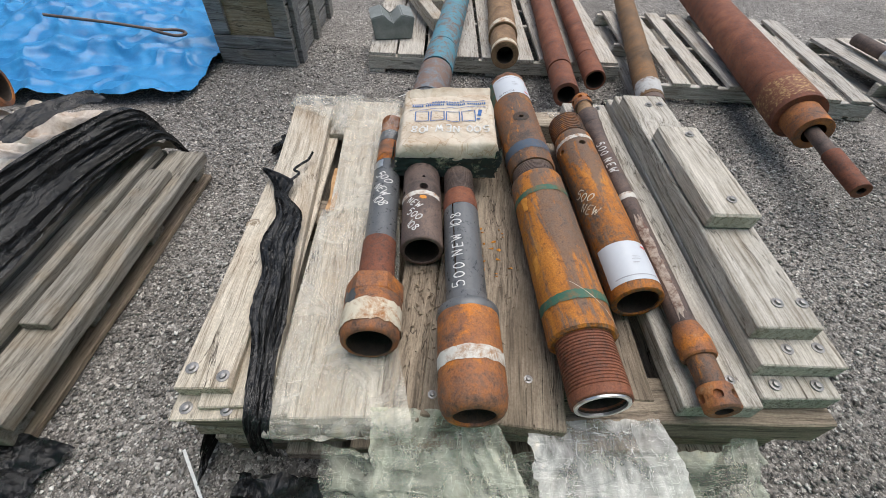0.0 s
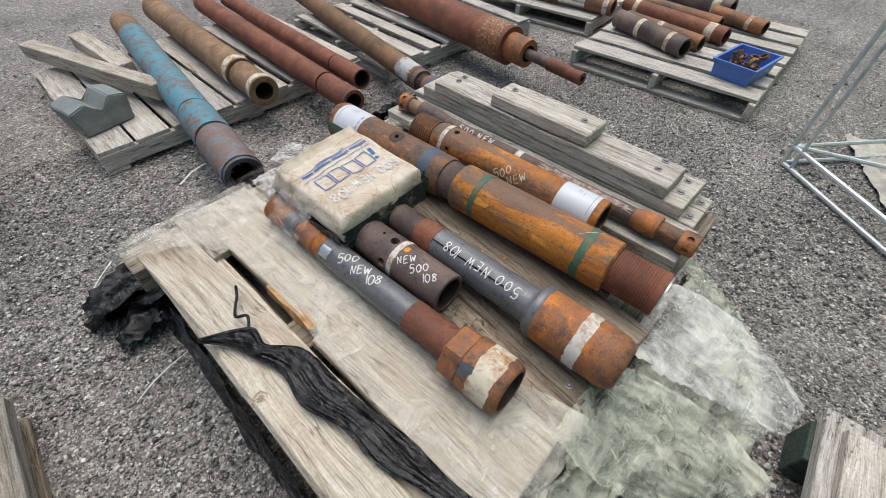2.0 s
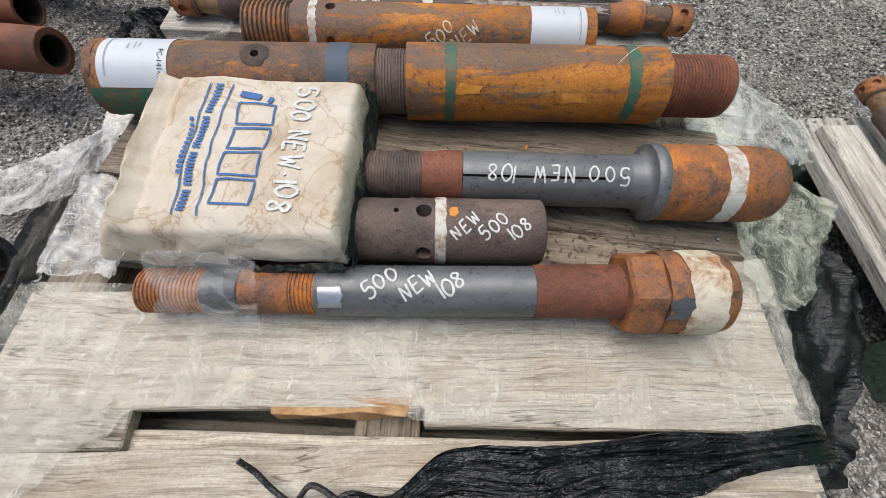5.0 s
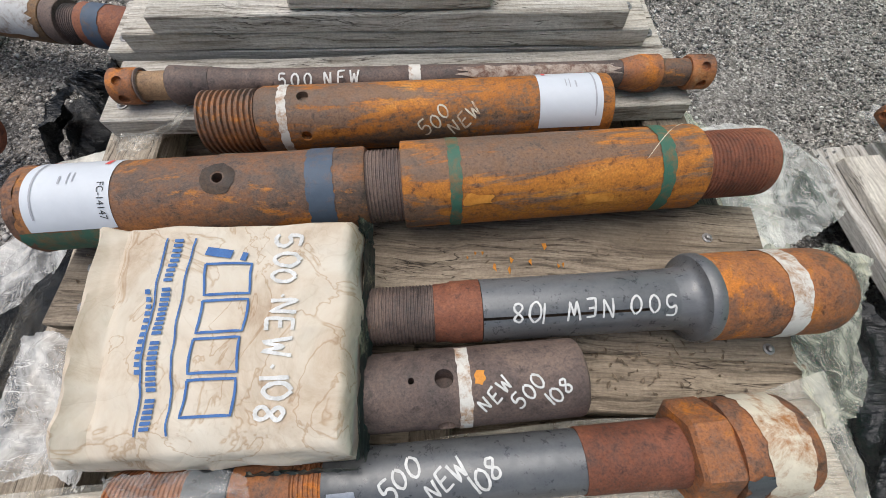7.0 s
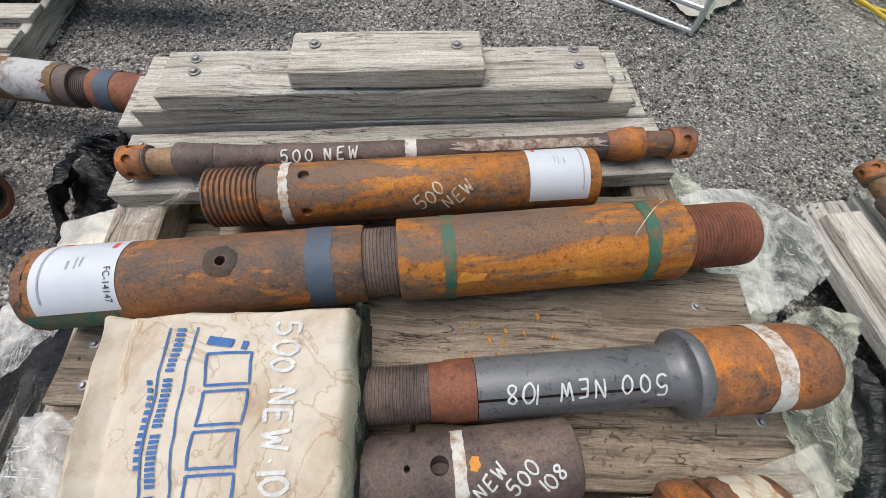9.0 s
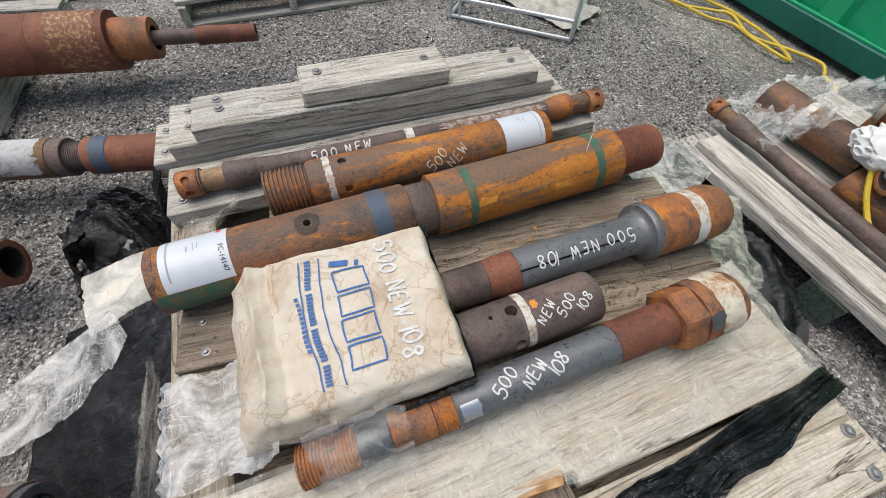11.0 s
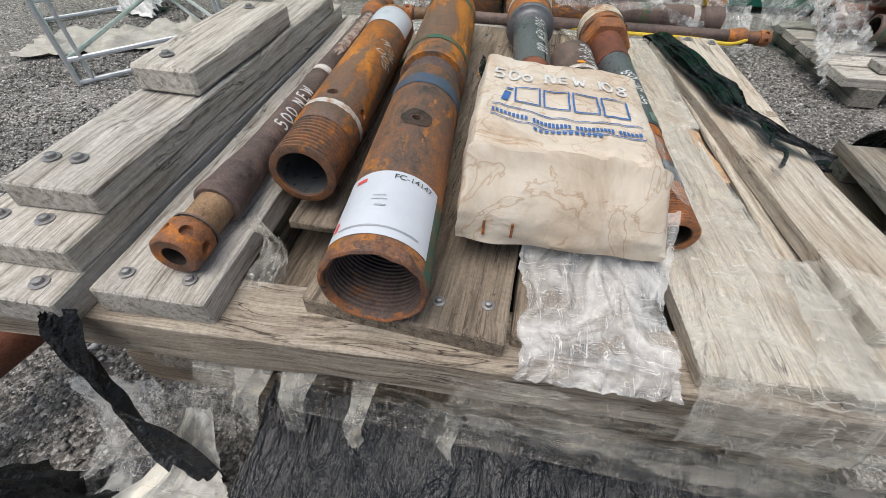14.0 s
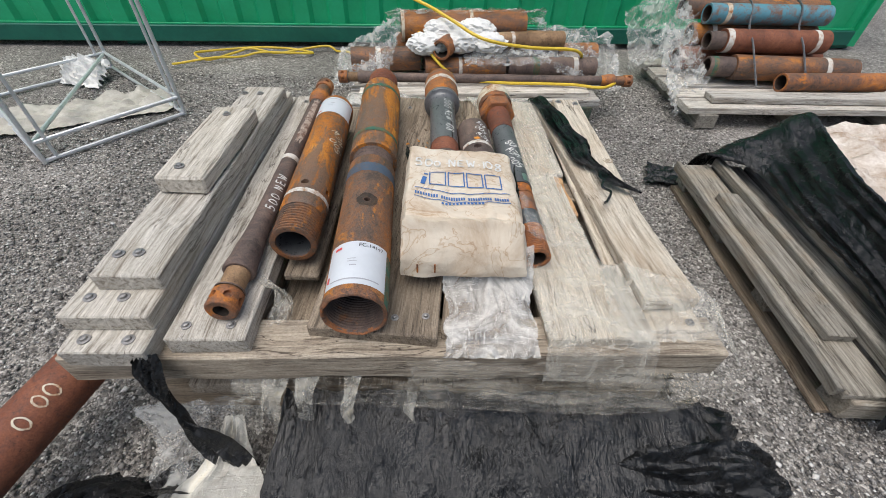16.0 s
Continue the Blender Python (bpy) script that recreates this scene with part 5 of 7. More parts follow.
def build_far_pipes():
    z = 0.122
    r = 0.088
    t = tube("pipe", (-0.122, 0.835, 0.206), (0.125, 3.03, z + r), "worn blue painted pipe with brown bare end", [
        ("end_cap", 0, 0.02, 0.082, 0.082, STEEL_GREY, ""), ("bare_end", 0.02, 0.34, 0.088, 0.088, WORN_TIP, ""), ("joint", 0.34, 0.36, 0.08, 0.08, BORE, ""),
        ("collar", 0.36, 0.62, 0.088, 0.088, BLUE_WORN, ""), ("joint", 0.62, 0.632, 0.082, 0.082, BORE, ""), ("barrel", 0.632, 1.9, 0.086, 0.086, BLUE_WORN, ""), ("tail", 1.9, 2.21, 0.08, 0.08, STEEL_TAN, "")], (0.72, 0.7), "pipes on the far pallets")
    for k in range(7):
        bm = box_mesh(0.035, 0.007, 0.014, 0.0015, origin=(0.006, -0.0035, 0.046))
        bmesh.ops.rotate(bm, verts=bm.verts, cent=(0, 0, 0), matrix=Matrix.Rotation(2 * math.pi * k / 7, 3, "X"))
        part("lug", bm, STEEL_GREY, t, "small lug inside the open end")
    t = tube("pipe", (0.316, 1.445, z + 0.085), (0.40, 3.2, z + 0.085), "tan brown steel pipe with cream banded end", [
        ("end", 0, 0.26, 0.08, 0.08, STEEL_TAN, ""), ("joint", 0.26, 0.275, 0.07, 0.07, BORE, ""), ("collar", 0.275, 0.56, 0.09, 0.09, STEEL_TAN, ""), ("barrel", 0.56, 1.76, 0.086, 0.086, STEEL_TAN, "")], (0.6, 0.7), "pipes on the far pallets")
    ring(t, 0.012, 0.05, 0.0803, CREAM_RING, "cream band")
    ring(t, 0.285, 0.34, 0.0905, CREAM_RING, "yellowed band", 0, 360, 0.008)
    tube("pipe", (0.604, 1.035, z + 0.067), (0.725, 3.13, z + 0.067), "long red brown rusted pipe with separate end joint", [
        ("end", 0, 0.27, 0.066, 0.066, RUST_RED, ""), ("joint", 0.27, 0.283, 0.058, 0.058, BORE, ""), ("barrel", 0.283, 2.1, 0.068, 0.068, RUST_RED, "")], (0.68, 0.7), "pipes on the far pallets")
    tube("pipe", (0.80, 1.215, z + 0.068), (0.92, 3.125, z + 0.058), "long red brown rusted pipe with black bore", [
        ("end", 0, 0.27, 0.058, 0.058, RUST_RED, ""), ("joint", 0.27, 0.28, 0.05, 0.05, BORE, ""), ("barrel", 0.28, 1.915, 0.056, 0.056, RUST_RED, "")], (0.8, 0.7), "pipes on the far pallets")
    t = tube("pipe", (0.93, 0.43, 0.184), (1.45, 3.02, z + 0.064), "long brown rusted pipe with worn silver band", [
        ("end", 0, 0.47, 0.064, 0.062, RUST_RED, ""), ("end_thread", 0.47, 0.53, 0.052, 0.052, RUST_DARK, "thread"), ("collar", 0.53, 0.575, 0.064, 0.064, RUST_DARK, ""), ("barrel", 0.575, 2.62, 0.066, 0.066, STEEL_RUSTY, "")], (0.7, 0.7), "pipes on the far pallets")
    ring(t, 0.6, 0.74, 0.0662, STEEL_SCUFF, "worn silver patch", -100, 100, 0.02)
    ring(t, 0.39, 0.44, 0.0628, BLUE_RING, "faded blue ring", -150, 150)
    bm = written("00 0", 0.035, 0.004, lambda u, v: on_tube(0.1 + u, 20 + math.degrees(v / 0.064), 0.0655), 41)
    part("painted_character", bm, CREAM_RING, t, "faint painted marks")
    t = tube("pipe", (1.655, 0.285, 0.215), (1.99, 2.945, 0.242), "large brown rusted pipe with thin drilled tip", [
        ("tip", 0, 0.25, 0.036, 0.038, RUST_RED, ""), ("rod", 0.24, 0.44, 0.03, 0.03, RUST_DARK, ""), ("nose", 0.42, 0.57, 0.082, 0.086, RUST_BRIGHT, ""), ("collar", 0.57, 0.85, 0.116, 0.116, RUST_RED, ""), ("barrel", 0.85, 2.68, 0.115, 0.112, RUST_RED, "")], (0.4, 0.7), "pipes on the far pallets")
    ring(t, 0.6, 0.78, 0.1162, SPECKLED, "speckled yellow paint", 0, 360, 0.02)


WORN_TIP = worn_paint("brown_and_blue_worn_paint", (0.2, 0.13, 0.1), (0.17, 0.22, 0.26), 0.53)
STEEL_RUSTY = rust_material("olive_brown_steel", [(0.34, (0.07, 0.05, 0.03)), (0.5, (0.17, 0.1, 0.05)), (0.66, (0.26, 0.14, 0.06))], spots=(0.36, 0.14, 0.03), spot_from=0.62)
STEEL_SCUFF = worn_paint("scuffed_silver", (0.5, 0.5, 0.49), (0.2, 0.12, 0.07), 0.55)
SPECKLED = worn_paint("speckled_yellow_paint", (0.2, 0.07, 0.035), (0.55, 0.36, 0.15), 0.55, scale=60)
build_far_pipes()

# timber and a block on the far pallet
t = thing("timber_beam", axes_pose((-0.07, 1.83, 0.215), (-0.45, 3.06, 0.2)), "pale timber beam lying across the pallet", "beam", "loose timber")
part("beam", box_mesh(1.25, 0.085, 0.085, 0.004, 8, 0.003, 5, (0, -0.04, -0.04)), WOOD_PALE, t)
t = thing("timber_beam", axes_pose((-0.10, 2.35, 0.17), (-0.16, 3.1, 0.17)), "pale timber offcut lying on the pallet", "beam", "loose timber")
part("beam", box_mesh(0.75, 0.1, 0.09, 0.004, 6, 0.003, 9, (0, -0.05, -0.05)), WOOD_PALE, t)
t = thing("steel_block", pose(-0.37, 1.82, 0.122, 0, 0, 12), "grey steel vee block on the pallet", "block")
bm = bmesh.new()
prof = [(-0.12, 0), (0.12, 0), (0.14, 0.13), (0.06, 0.15), (0.0, 0.09), (-0.06, 0.15), (-0.14, 0.13)]
a = [bm.verts.new((x, 0, z)) for x, z in prof]
b = [bm.verts.new((x, 0.2, z)) for x, z in prof]
bm.faces.new(a[::-1])
bm.faces.new(b)
for i in range(7):
    bm.faces.new((a[i], a[(i + 1) % 7], b[(i + 1) % 7], b[i]))
bmesh.ops.bevel(bm, geom=list(bm.edges), offset=0.006, segments=2, affect="EDGES")
part("block_body", bm, STEEL_BLOCK := plain_material("grey_painted_steel", (0.16, 0.18, 0.17), (0.28, 0.3, 0.29), 0.5, 0.2, 9, 0.1), t)


# ---- crate ----
def build_crate():
    t = thing("wooden_crate", pose(-1.455, 1.635, 0, 0, 0, -1.5), "grey weathered wooden crate with pale plywood lid", "crate")
    W, D, H = 0.475, 1.05, 0.51
    part("core", box_mesh(W - 0.06, D - 0.06, H - 0.06, 0.002, origin=(0.03, 0.03, 0.03)), PLY, t, "brown plywood panel")
    for z, h in ((0.0, 0.1), (0.10, 0.075), (H - 0.09, 0.085)):
        part("front_rail", box_mesh(W, 0.028, h - 0.004, 0.003, 4, 0.002, z * 9, (0, 0, z)), CRATE_WOOD, t)
    for x in (0.0, W - 0.1):
        part("front_stile", box_mesh(0.1, 0.024, H - 0.27, 0.003, origin=(x, 0.004, 0.177)), CRATE_WOOD, t)
    for z, h in ((0.0, 0.1), (0.105, 0.12), (0.23, 0.12), (0.355, 0.13)):
        bm = box_mesh(D - 0.03, 0.024, h - 0.006, 0.003, 6, 0.002, z * 7)
        bmesh.ops.rotate(bm, verts=bm.verts, cent=(0, 0, 0), matrix=Matrix.Rotation(radians(90), 3, "Z"))
        bmesh.ops.translate(bm, verts=bm.verts, vec=(W, 0.03, z))
        part("side_board", bm, CRATE_WOOD_Y, t)
    for y in (0.06, 0.46, 0.86):
        part("side_batten", box_mesh(0.03, 0.09, H + 0.005, 0.003, origin=(W + 0.001, y, 0.0)), CRATE_WOOD, t)
    part("lid", box_mesh(W + 0.02, D + 0.02, 0.022, 0.003, 4, 0.003, 4, (-0.01, -0.01, H - 0.002)), LID, t, "pale plywood lid")
    part("lid_edge", box_mesh(0.045, D + 0.02, 0.03, 0.003, 4, 0.002, 4, (W - 0.02, -0.01, H + 0.02)), CRATE_WOOD, t)


LID = plain_material("pale_worn_plywood", (0.5, 0.48, 0.43), (0.74, 0.72, 0.67), 0.8, 0, 8, 0.2)
build_crate()

# ---- blue tarpaulin and hooked bar ----
def tarp_height(x, y):
    h = 0.02 + 0.16 * math.exp(-((x + 2.5) / 0.5) ** 2 - ((y - 1.95) / 0.6) ** 2) + 0.06 * math.exp(-((x + 1.75) / 0.3) ** 2 - ((y - 1.9) / 0.4) ** 2)
    q = Vector((x * 2.2, y * 2.6, 4.0))
    return h + 0.10 * max(0, 0.4 - 1.7 * abs(noise.noise(q))) + 0.06 * max(0, 0.4 - 1.7 * abs(noise.noise(q * 2.3))) + 0.012 * noise.noise(q * 5)


sheet("tarpaulin", [(-3.4, 0.95, 0.015), (-1.48, 1.12, 0.008), (-1.38, 2.75, 0.02), (-3.4, 2.9, 0.02)], 170, 140, 0.03, 6, TARP_BLUE, "crumpled bright blue plastic tarpaulin on the ground", "tarpaulin", 0.012, 3, rest=tarp_height)
t = thing("hooked_bar", pose(0, 0, 0), "thin dark steel bar with hooked eye", "bar")
pts = smooth_line([(-2.45, 1.66, 0.235), (-2.1, 1.68, 0.2), (-1.85, 1.70, 0.165), (-1.72, 1.73, 0.155), (-1.66, 1.70, 0.15), (-1.69, 1.655, 0.15), (-1.78, 1.67, 0.155), (-1.86, 1.69, 0.165)])
part("bar", tube_along(pts, 0.009), RUST_DARK, t, "", True)


# ---- neighbouring wrapped pallet ----
def build_wrapped_pallet():
    m = pose(-1.105, -0.04, 0, 0, 0, -2)
    t = thing("pallet", m, "grey wooden pallet with stacked boards under black film", "pallet", "pallets")
    for k, y in enumerate((-0.6, -0.24, 0.12, 0.50)):
        part("block", box_mesh(0.9, 0.09, 0.085, 0.004, 3, 0.003, k, (-0.93, y - 0.045, 0.022)), WOOD_GREY, t)
    def board(x, y0, y1, z, w, h, mat=WOOD_GREY_Y, nm="deck_board"):
        SEED[0] += 1
        bm = box_mesh(y1 - y0, w, h, 0.003, 8, 0.003, SEED[0] * 2.1)
        bmesh.ops.rotate(bm, verts=bm.verts, cent=(0, 0, 0), matrix=Matrix.Rotation(radians(90), 3, "Z"))
        bmesh.ops.translate(bm, verts=bm.verts, vec=(x, y0, z))
        part(nm, bm, mat, t)
    board(0.0, -0.62, 0.52, 0.0, 0.16, 0.022, WOOD_BROWN_Y, "bottom_board")
    board(-0.45, -0.62, 0.54, 0.0, 0.16, 0.022, WOOD_BROWN_Y, "bottom_board")
    for x, w in ((0.0, 0.14), (-0.16, 0.13), (-0.31, 0.14), (-0.47, 0.14), (-0.63, 0.14), (-0.79, 0.14)):
        board(x, -0.63, 0.53, 0.107, w, 0.024)
    board(0.018, -0.63, 0.52, 0.1, 0.02, 0.045)
    board(-0.045, -0.36, 0.36, 0.132, 0.085, 0.03)
    board(-0.15, -0.63, 0.50, 0.132, 0.035, 0.04)
    return t


build_wrapped_pallet()


def load_height(x, y):
    u = (-1.17 - 0.09 * (0.5 - y) - x)
    if u < 0:
        return 0.14
    h = 0.14 + 0.20 * min(1, u / 0.26) ** 0.8
    e = min(1, max(0, (0.62 - y) / 0.12)) * min(1, max(0, (y + 0.95) / 0.2))
    return 0.02 + (h - 0.02) * e


def soft_cover(name, x0, x1, y0, y1, nu, nv, amp, mat, label, category, lift=0.0, seed=0, clip=None, skew=0.0):
    bm = bmesh.new()
    grid = {}
    for i in range(nu + 1):
        for k in range(nv + 1):
            x, y = x0 + (x1 - x0) * i / nu, y0 + (y1 - y0) * k / nv
            x += skew * y
            q = Vector((x * 3.2 + seed, y * 7, seed))
            z = load_height(x, y) + lift + amp * ((1 - 2 * abs(noise.noise(q))) * 0.5 + noise.noise(q * 2.7) * 0.5 + 0.25 * noise.noise(q * 7))
            if clip is None or clip(x, y):
                grid[i, k] = bm.verts.new((x + 0.01 * noise.noise(q * 4), y, max(z, 0.006)))
    for i in range(nu):
        for k in range(nv):
            c = [grid.get(c) for c in ((i, k), (i + 1, k), (i + 1, k + 1), (i, k + 1))]
            if all(c):
                bm.faces.new(c)
    tagged(part(name, bm, mat, None, "", True), label, category)


drape("black_film_cover", [(-1.177, 0.550, 0.05), (-1.204, 0.460, 0.21), (-1.305, 0.240, 0.215), (-1.322, 0.040, 0.22), (-1.322, -0.210, 0.22), (-1.347, -0.460, 0.21), (-1.219, -0.650, 0.19), (-1.206, -0.730, 0.04)], [(-1.279, 0.590, 0.1), (-1.295, 0.490, 0.33), (-1.396, 0.260, 0.36), (-1.437, 0.040, 0.37), (-1.477, -0.210, 0.37), (-1.565, -0.510, 0.38), (-1.597, -0.710, 0.37), (-1.571, -0.860, 0.05)], 190, 60, 0.022, 5, BLACK_FILM, "black plastic film stretched over a pallet load", seed=2, torn=0.05, along=2.5)
drape("black_film_scrap", [(-1.46, 0.12, 0.40), (-1.40, 0.26, 0.41), (-1.30, 0.42, 0.40)], [(-1.58, 0.16, 0.41), (-1.50, 0.32, 0.42), (-1.40, 0.48, 0.40)], 40, 24, 0.02, 3, BLACK_FILM, "torn scrap of black film on the sacks", seed=5, torn=0.12)
soft_cover("sack_load", -2.4, -1.22, -0.88, 0.58, 80, 90, 0.07, CARDBOARD, "torn pale paper sacks and cardboard, weathered", "sacks", -0.05, 7, lambda x, y: x < (-1.27 - 0.5 * (0.5 - y) if y > 0.2 else -1.42 - 0.22 * (0.2 - y)))
t = tube("pipe", (-1.75, 0.50, 0.40), (-2.25, 0.30, 0.42), "short bright rusted pipe on the sack load", [("barrel", 0, 0.54, 0.075, 0.075, RUST_BRIGHT, "")], (0.75, 0.75), "pipes on the wrapped pallet")
sheet("black_film_scrap", [(-1.5, -0.72, 0.01), (-1.08, -0.86, 0.01), (-1.0, -0.68, 0.02), (-1.4, -0.60, 0.02)], 30, 20, 0.02, 6, BLACK_FILM, "crumpled black plastic film on the gravel", "plastic film", 0.05, 9)


# ---- pieces on the right-hand pallets ----
def build_right_pieces():
    z = 0.132
    pieces = (
        ((2.56, 0.06), (2.76, 0.64), 0.062, RUST_DARK, ((0.10, 0.13, CREAM_RING), (0.36, 0.4, CREAM_RING))),
        ((2.75, 0.02), (2.86, 0.62), 0.05, RUST_BROWN, ((0.3, 0.34, WHITE_RING),)),
        ((2.97, -0.06), (3.12, 0.76), 0.058, RUST_RED, ((0.08, 0.14, CREAM_RING), (0.7, 0.74, CREAM_RING))),
        ((3.2, 0.06), (3.28, 0.72), 0.052, RUST_BROWN, ()),
        ((3.36, -0.2), (3.46, 0.2), 0.05, RUST_BROWN, ((0.1, 0.13, CREAM_RING),)),
        ((3.55, 0.10), (3.64, 0.74), 0.068, RUST_DARK, ((0.08, 0.14, CREAM_RING), (0.46, 0.52, RUST_BRIGHT))),
    )
    for (ax, ay), (bx, by), r, mat, bands in pieces:
        plain("pipe_piece", (ax, ay, z + r), (bx, by, z + r), r, mat, "short rusted pipe piece with painted bands" if bands else "short rusted pipe piece", bands, 0.75, "pipe pieces on the grey pallets")
    z = 0.122
    t = tube("pipe_piece", (2.98, 0.80, z + 0.06), (2.86, 2.05, z + 0.06), "slim pipe with chromed bands and brown ends", [
        ("end", 0, 0.22, 0.062, 0.062, RUST_BROWN, ""), ("bright_band", 0.22, 0.46, 0.054, 0.054, STEEL_BRIGHT, ""), ("collar", 0.46, 0.56, 0.056, 0.056, RUST_BROWN, ""), ("bright_band", 0.56, 0.7, 0.05, 0.05, STEEL_BRIGHT, ""), ("collar", 0.7, 0.85, 0.05, 0.05, RUST_DARK, ""), ("bright_band", 0.85, 0.98, 0.048, 0.048, STEEL_BRIGHT, ""), ("rod", 0.98, 1.25, 0.04, 0.04, RUST_DARK, "")], (0.7, 0.7), "pipe pieces on the grey pallets")
    ring(t, 0.03, 0.07, 0.0625, WHITE_RING, "white band")
    for (ax, ay), (bx, by), r, bands in (((3.18, 0.98), (3.05, 1.9), 0.07, ((0.05, 0.1, WHITE_RING), (0.7, 0.75, WHITE_RING))), ((3.4, 1.08), (3.3, 1.8), 0.06, ((0.05, 0.09, WHITE_RING),)), ((3.58, 1.2), (3.5, 2.0), 0.055, ((0.06, 0.09, WHITE_RING), (0.4, 0.44, WHITE_RING))), ((3.75, 1.5), (3.6, 2.2), 0.07, ((0.08, 0.12, WHITE_RING),))):
        plain("pipe_piece", (ax, ay, z + r), (bx, by, z + r), r, RUST_BROWN, "short rusted pipe piece with white bands", bands, 0.75, "pipe pieces on the grey pallets")


build_right_pieces()


def build_bin():
    t = thing("plastic_bin", axes_pose((2.44, -0.16, 0.133), (2.40, -0.46, 0.133)), "open blue plastic bin holding rusty fittings", "bin")
    L, W, H, th = 0.24, 0.34, 0.105, 0.004
    bm = bmesh.new()
    def loop(g, z):
        return [bm.verts.new(p) for p in ((-g, -g, z), (L + g, -g, z), (L + g, W + g, z), (-g, W + g, z))]
    ls = [loop(-0.012, 0), loop(0.0, H), loop(0.01, H), loop(0.01, H - 0.012), loop(0.004, H - 0.012)]
    ins = [loop(-0.004, H - 0.001), loop(-0.016, th)]
    for p, q in ((ls[0], ls[1]), (ls[1], ls[2]), (ls[2], ls[3]), (ls[3], ls[4]), (ls[1], ins[0]), (ins[0], ins[1])):
        for k in range(4):
            bm.faces.new((p[k], p[(k + 1) % 4], q[(k + 1) % 4], q[k]))
    bm.faces.new(ls[0][::-1])
    bm.faces.new(ins[1])
    part("bin_body", bm, BIN_BLUE, t)
    rng = random.Random(4)
    for k in range(16):
        r = rng.uniform(0.018, 0.034)
        f = thing("fitting", t.matrix_world @ pose(rng.uniform(0.04, 0.2), rng.uniform(0.05, 0.29), 0.03 + 0.045 * (k // 6), rng.uniform(0, 180), rng.uniform(0, 180), rng.uniform(0, 180)), "small rusty ring fitting in the bin", "fitting", "fittings in the bin")
        part("ring_body", lathe([(-r * 0.4, r * 0.7), (-r * 0.4, r), (r * 0.4, r), (r * 0.4, r * 0.7), (-r * 0.4, r * 0.7)], 18), BRASS_RUST, f, "", True)


build_bin()


# ---- metal frame and cloth ----
def build_frame():
    t = thing("metal_frame", pose(1.985, -0.775, 0), "open box frame of galvanised steel tube", "frame")
    e1 = Vector((-0.442, -0.56, 0))
    e2 = Vector((0.83, -0.70, 0))
    c = [Vector((0, 0, 0)), e1, e1 + e2, e2]
    H = 0.8
    r = 0.011
    for z in (0.012, 0.11, H):
        for k in range(4):
            a, b = c[k], c[(k + 1) % 4]
            part("rail", tube_along([a + Vector((0, 0, z)), b + Vector((0, 0, z))], r, 8), GALVANISED, t, "", True)
    for k in range(4):
        part("post", tube_along([c[k], c[k] + Vector((0, 0, H))], r, 8), GALVANISED, t, "", True)
        a = c[k] * 0.92 + c[(k + 1) % 4] * 0.08
        part("post", tube_along([a + Vector((0, 0, 0.012)), a + Vector((0, 0, H))], r * 0.8, 8), GALVANISED, t, "", True)
    part("brace", tube_along([c[0] + Vector((0, 0, 0.11)), c[2] + Vector((0, 0, 0.11))], r, 8), GALVANISED, t, "", True)


build_frame()
sheet("sacking", [(1.62, -1.38, 0.03), (2.5, -0.95, 0.03), (2.62, -1.25, 0.04), (1.78, -1.68, 0.05)], 50, 26, 0.045, 7, CLOTH, "crumpled beige sacking on the gravel", "cloth", 0.04, 5, rest=lambda x, y: 0.004)
sheet("sacking", [(2.25, -1.65, 0.02), (2.55, -1.72, 0.02), (2.58, -1.92, 0.15), (2.28, -1.9, 0.13)], 24, 20, 0.06, 6, PAPER_WHITE, "crumpled white plastic bag on the gravel", "bag", 0.05, 6, rest=lambda x, y: 0.004)


# ---- yellow hose ----
def build_hose():
    pts = [(1.98, -2.12), (1.92, -2.1), (1.72, -2.19), (1.55, -2.3), (1.42, -2.37), (1.2, -2.34), (1.02, -2.42), (1.2, -2.47), (1.42, -2.45), (1.62, -2.49), (1.8, -2.38), (1.88, -2.28), (1.76, -2.22), (1.6, -2.36), (1.5, -2.42), (1.3, -2.4), (1.1, -2.48), (0.92, -2.52), (0.84, -2.48), (0.76, -2.44), (0.62, -2.3)]
    pts = [(x, y, 0.014 + 0.012 * (k % 3)) for k, (x, y) in enumerate(pts)] + [(0.48, -2.1, 0.12)]
    t = thing("hose", pose(0, 0, 0), "yellow rubber hose in loose coils on the gravel", "hose", "hoses")
    part("hose_body", tube_along(smooth_line(pts, 8), 0.0085, 8), HOSE_YELLOW, t, "", True)
    t = thing("hose", pose(0, 0, 0), "yellow rubber hose draped over the wrapped pallet", "hose", "hoses")
    part("hose_body", tube_along(smooth_line([(0.186, -1.771, 0.553), (0.071, -1.700, 0.523), (-0.048, -1.587, 0.488), (-0.223, -1.449, 0.433), (-0.485, -1.470, 0.388), (-0.764, -1.524, 0.363), (-0.857, -1.631, 0.283), (-0.817, -1.785, 0.233)], 8), 0.009, 8), HOSE_YELLOW, t, "", True)
    t = thing("hose", pose(-0.182, -0.017, 0.033), "yellow rubber hose lying along the near plank", "hose", "hoses")
    part("hose_body", tube_along(smooth_line([(0.367, -1.961, 0.383), (0.296, -1.546, 0.333), (0.113, -1.430, 0.193), (-0.124, -1.395, 0.175), (-0.388, -1.395, 0.173), (-0.600, -1.389, 0.173), (-0.742, -1.353, 0.173), (-0.840, -1.417, 0.173), (-0.894, -1.498, 0.173)], 8), 0.0085, 8), HOSE_YELLOW, t, "", True)


build_hose()


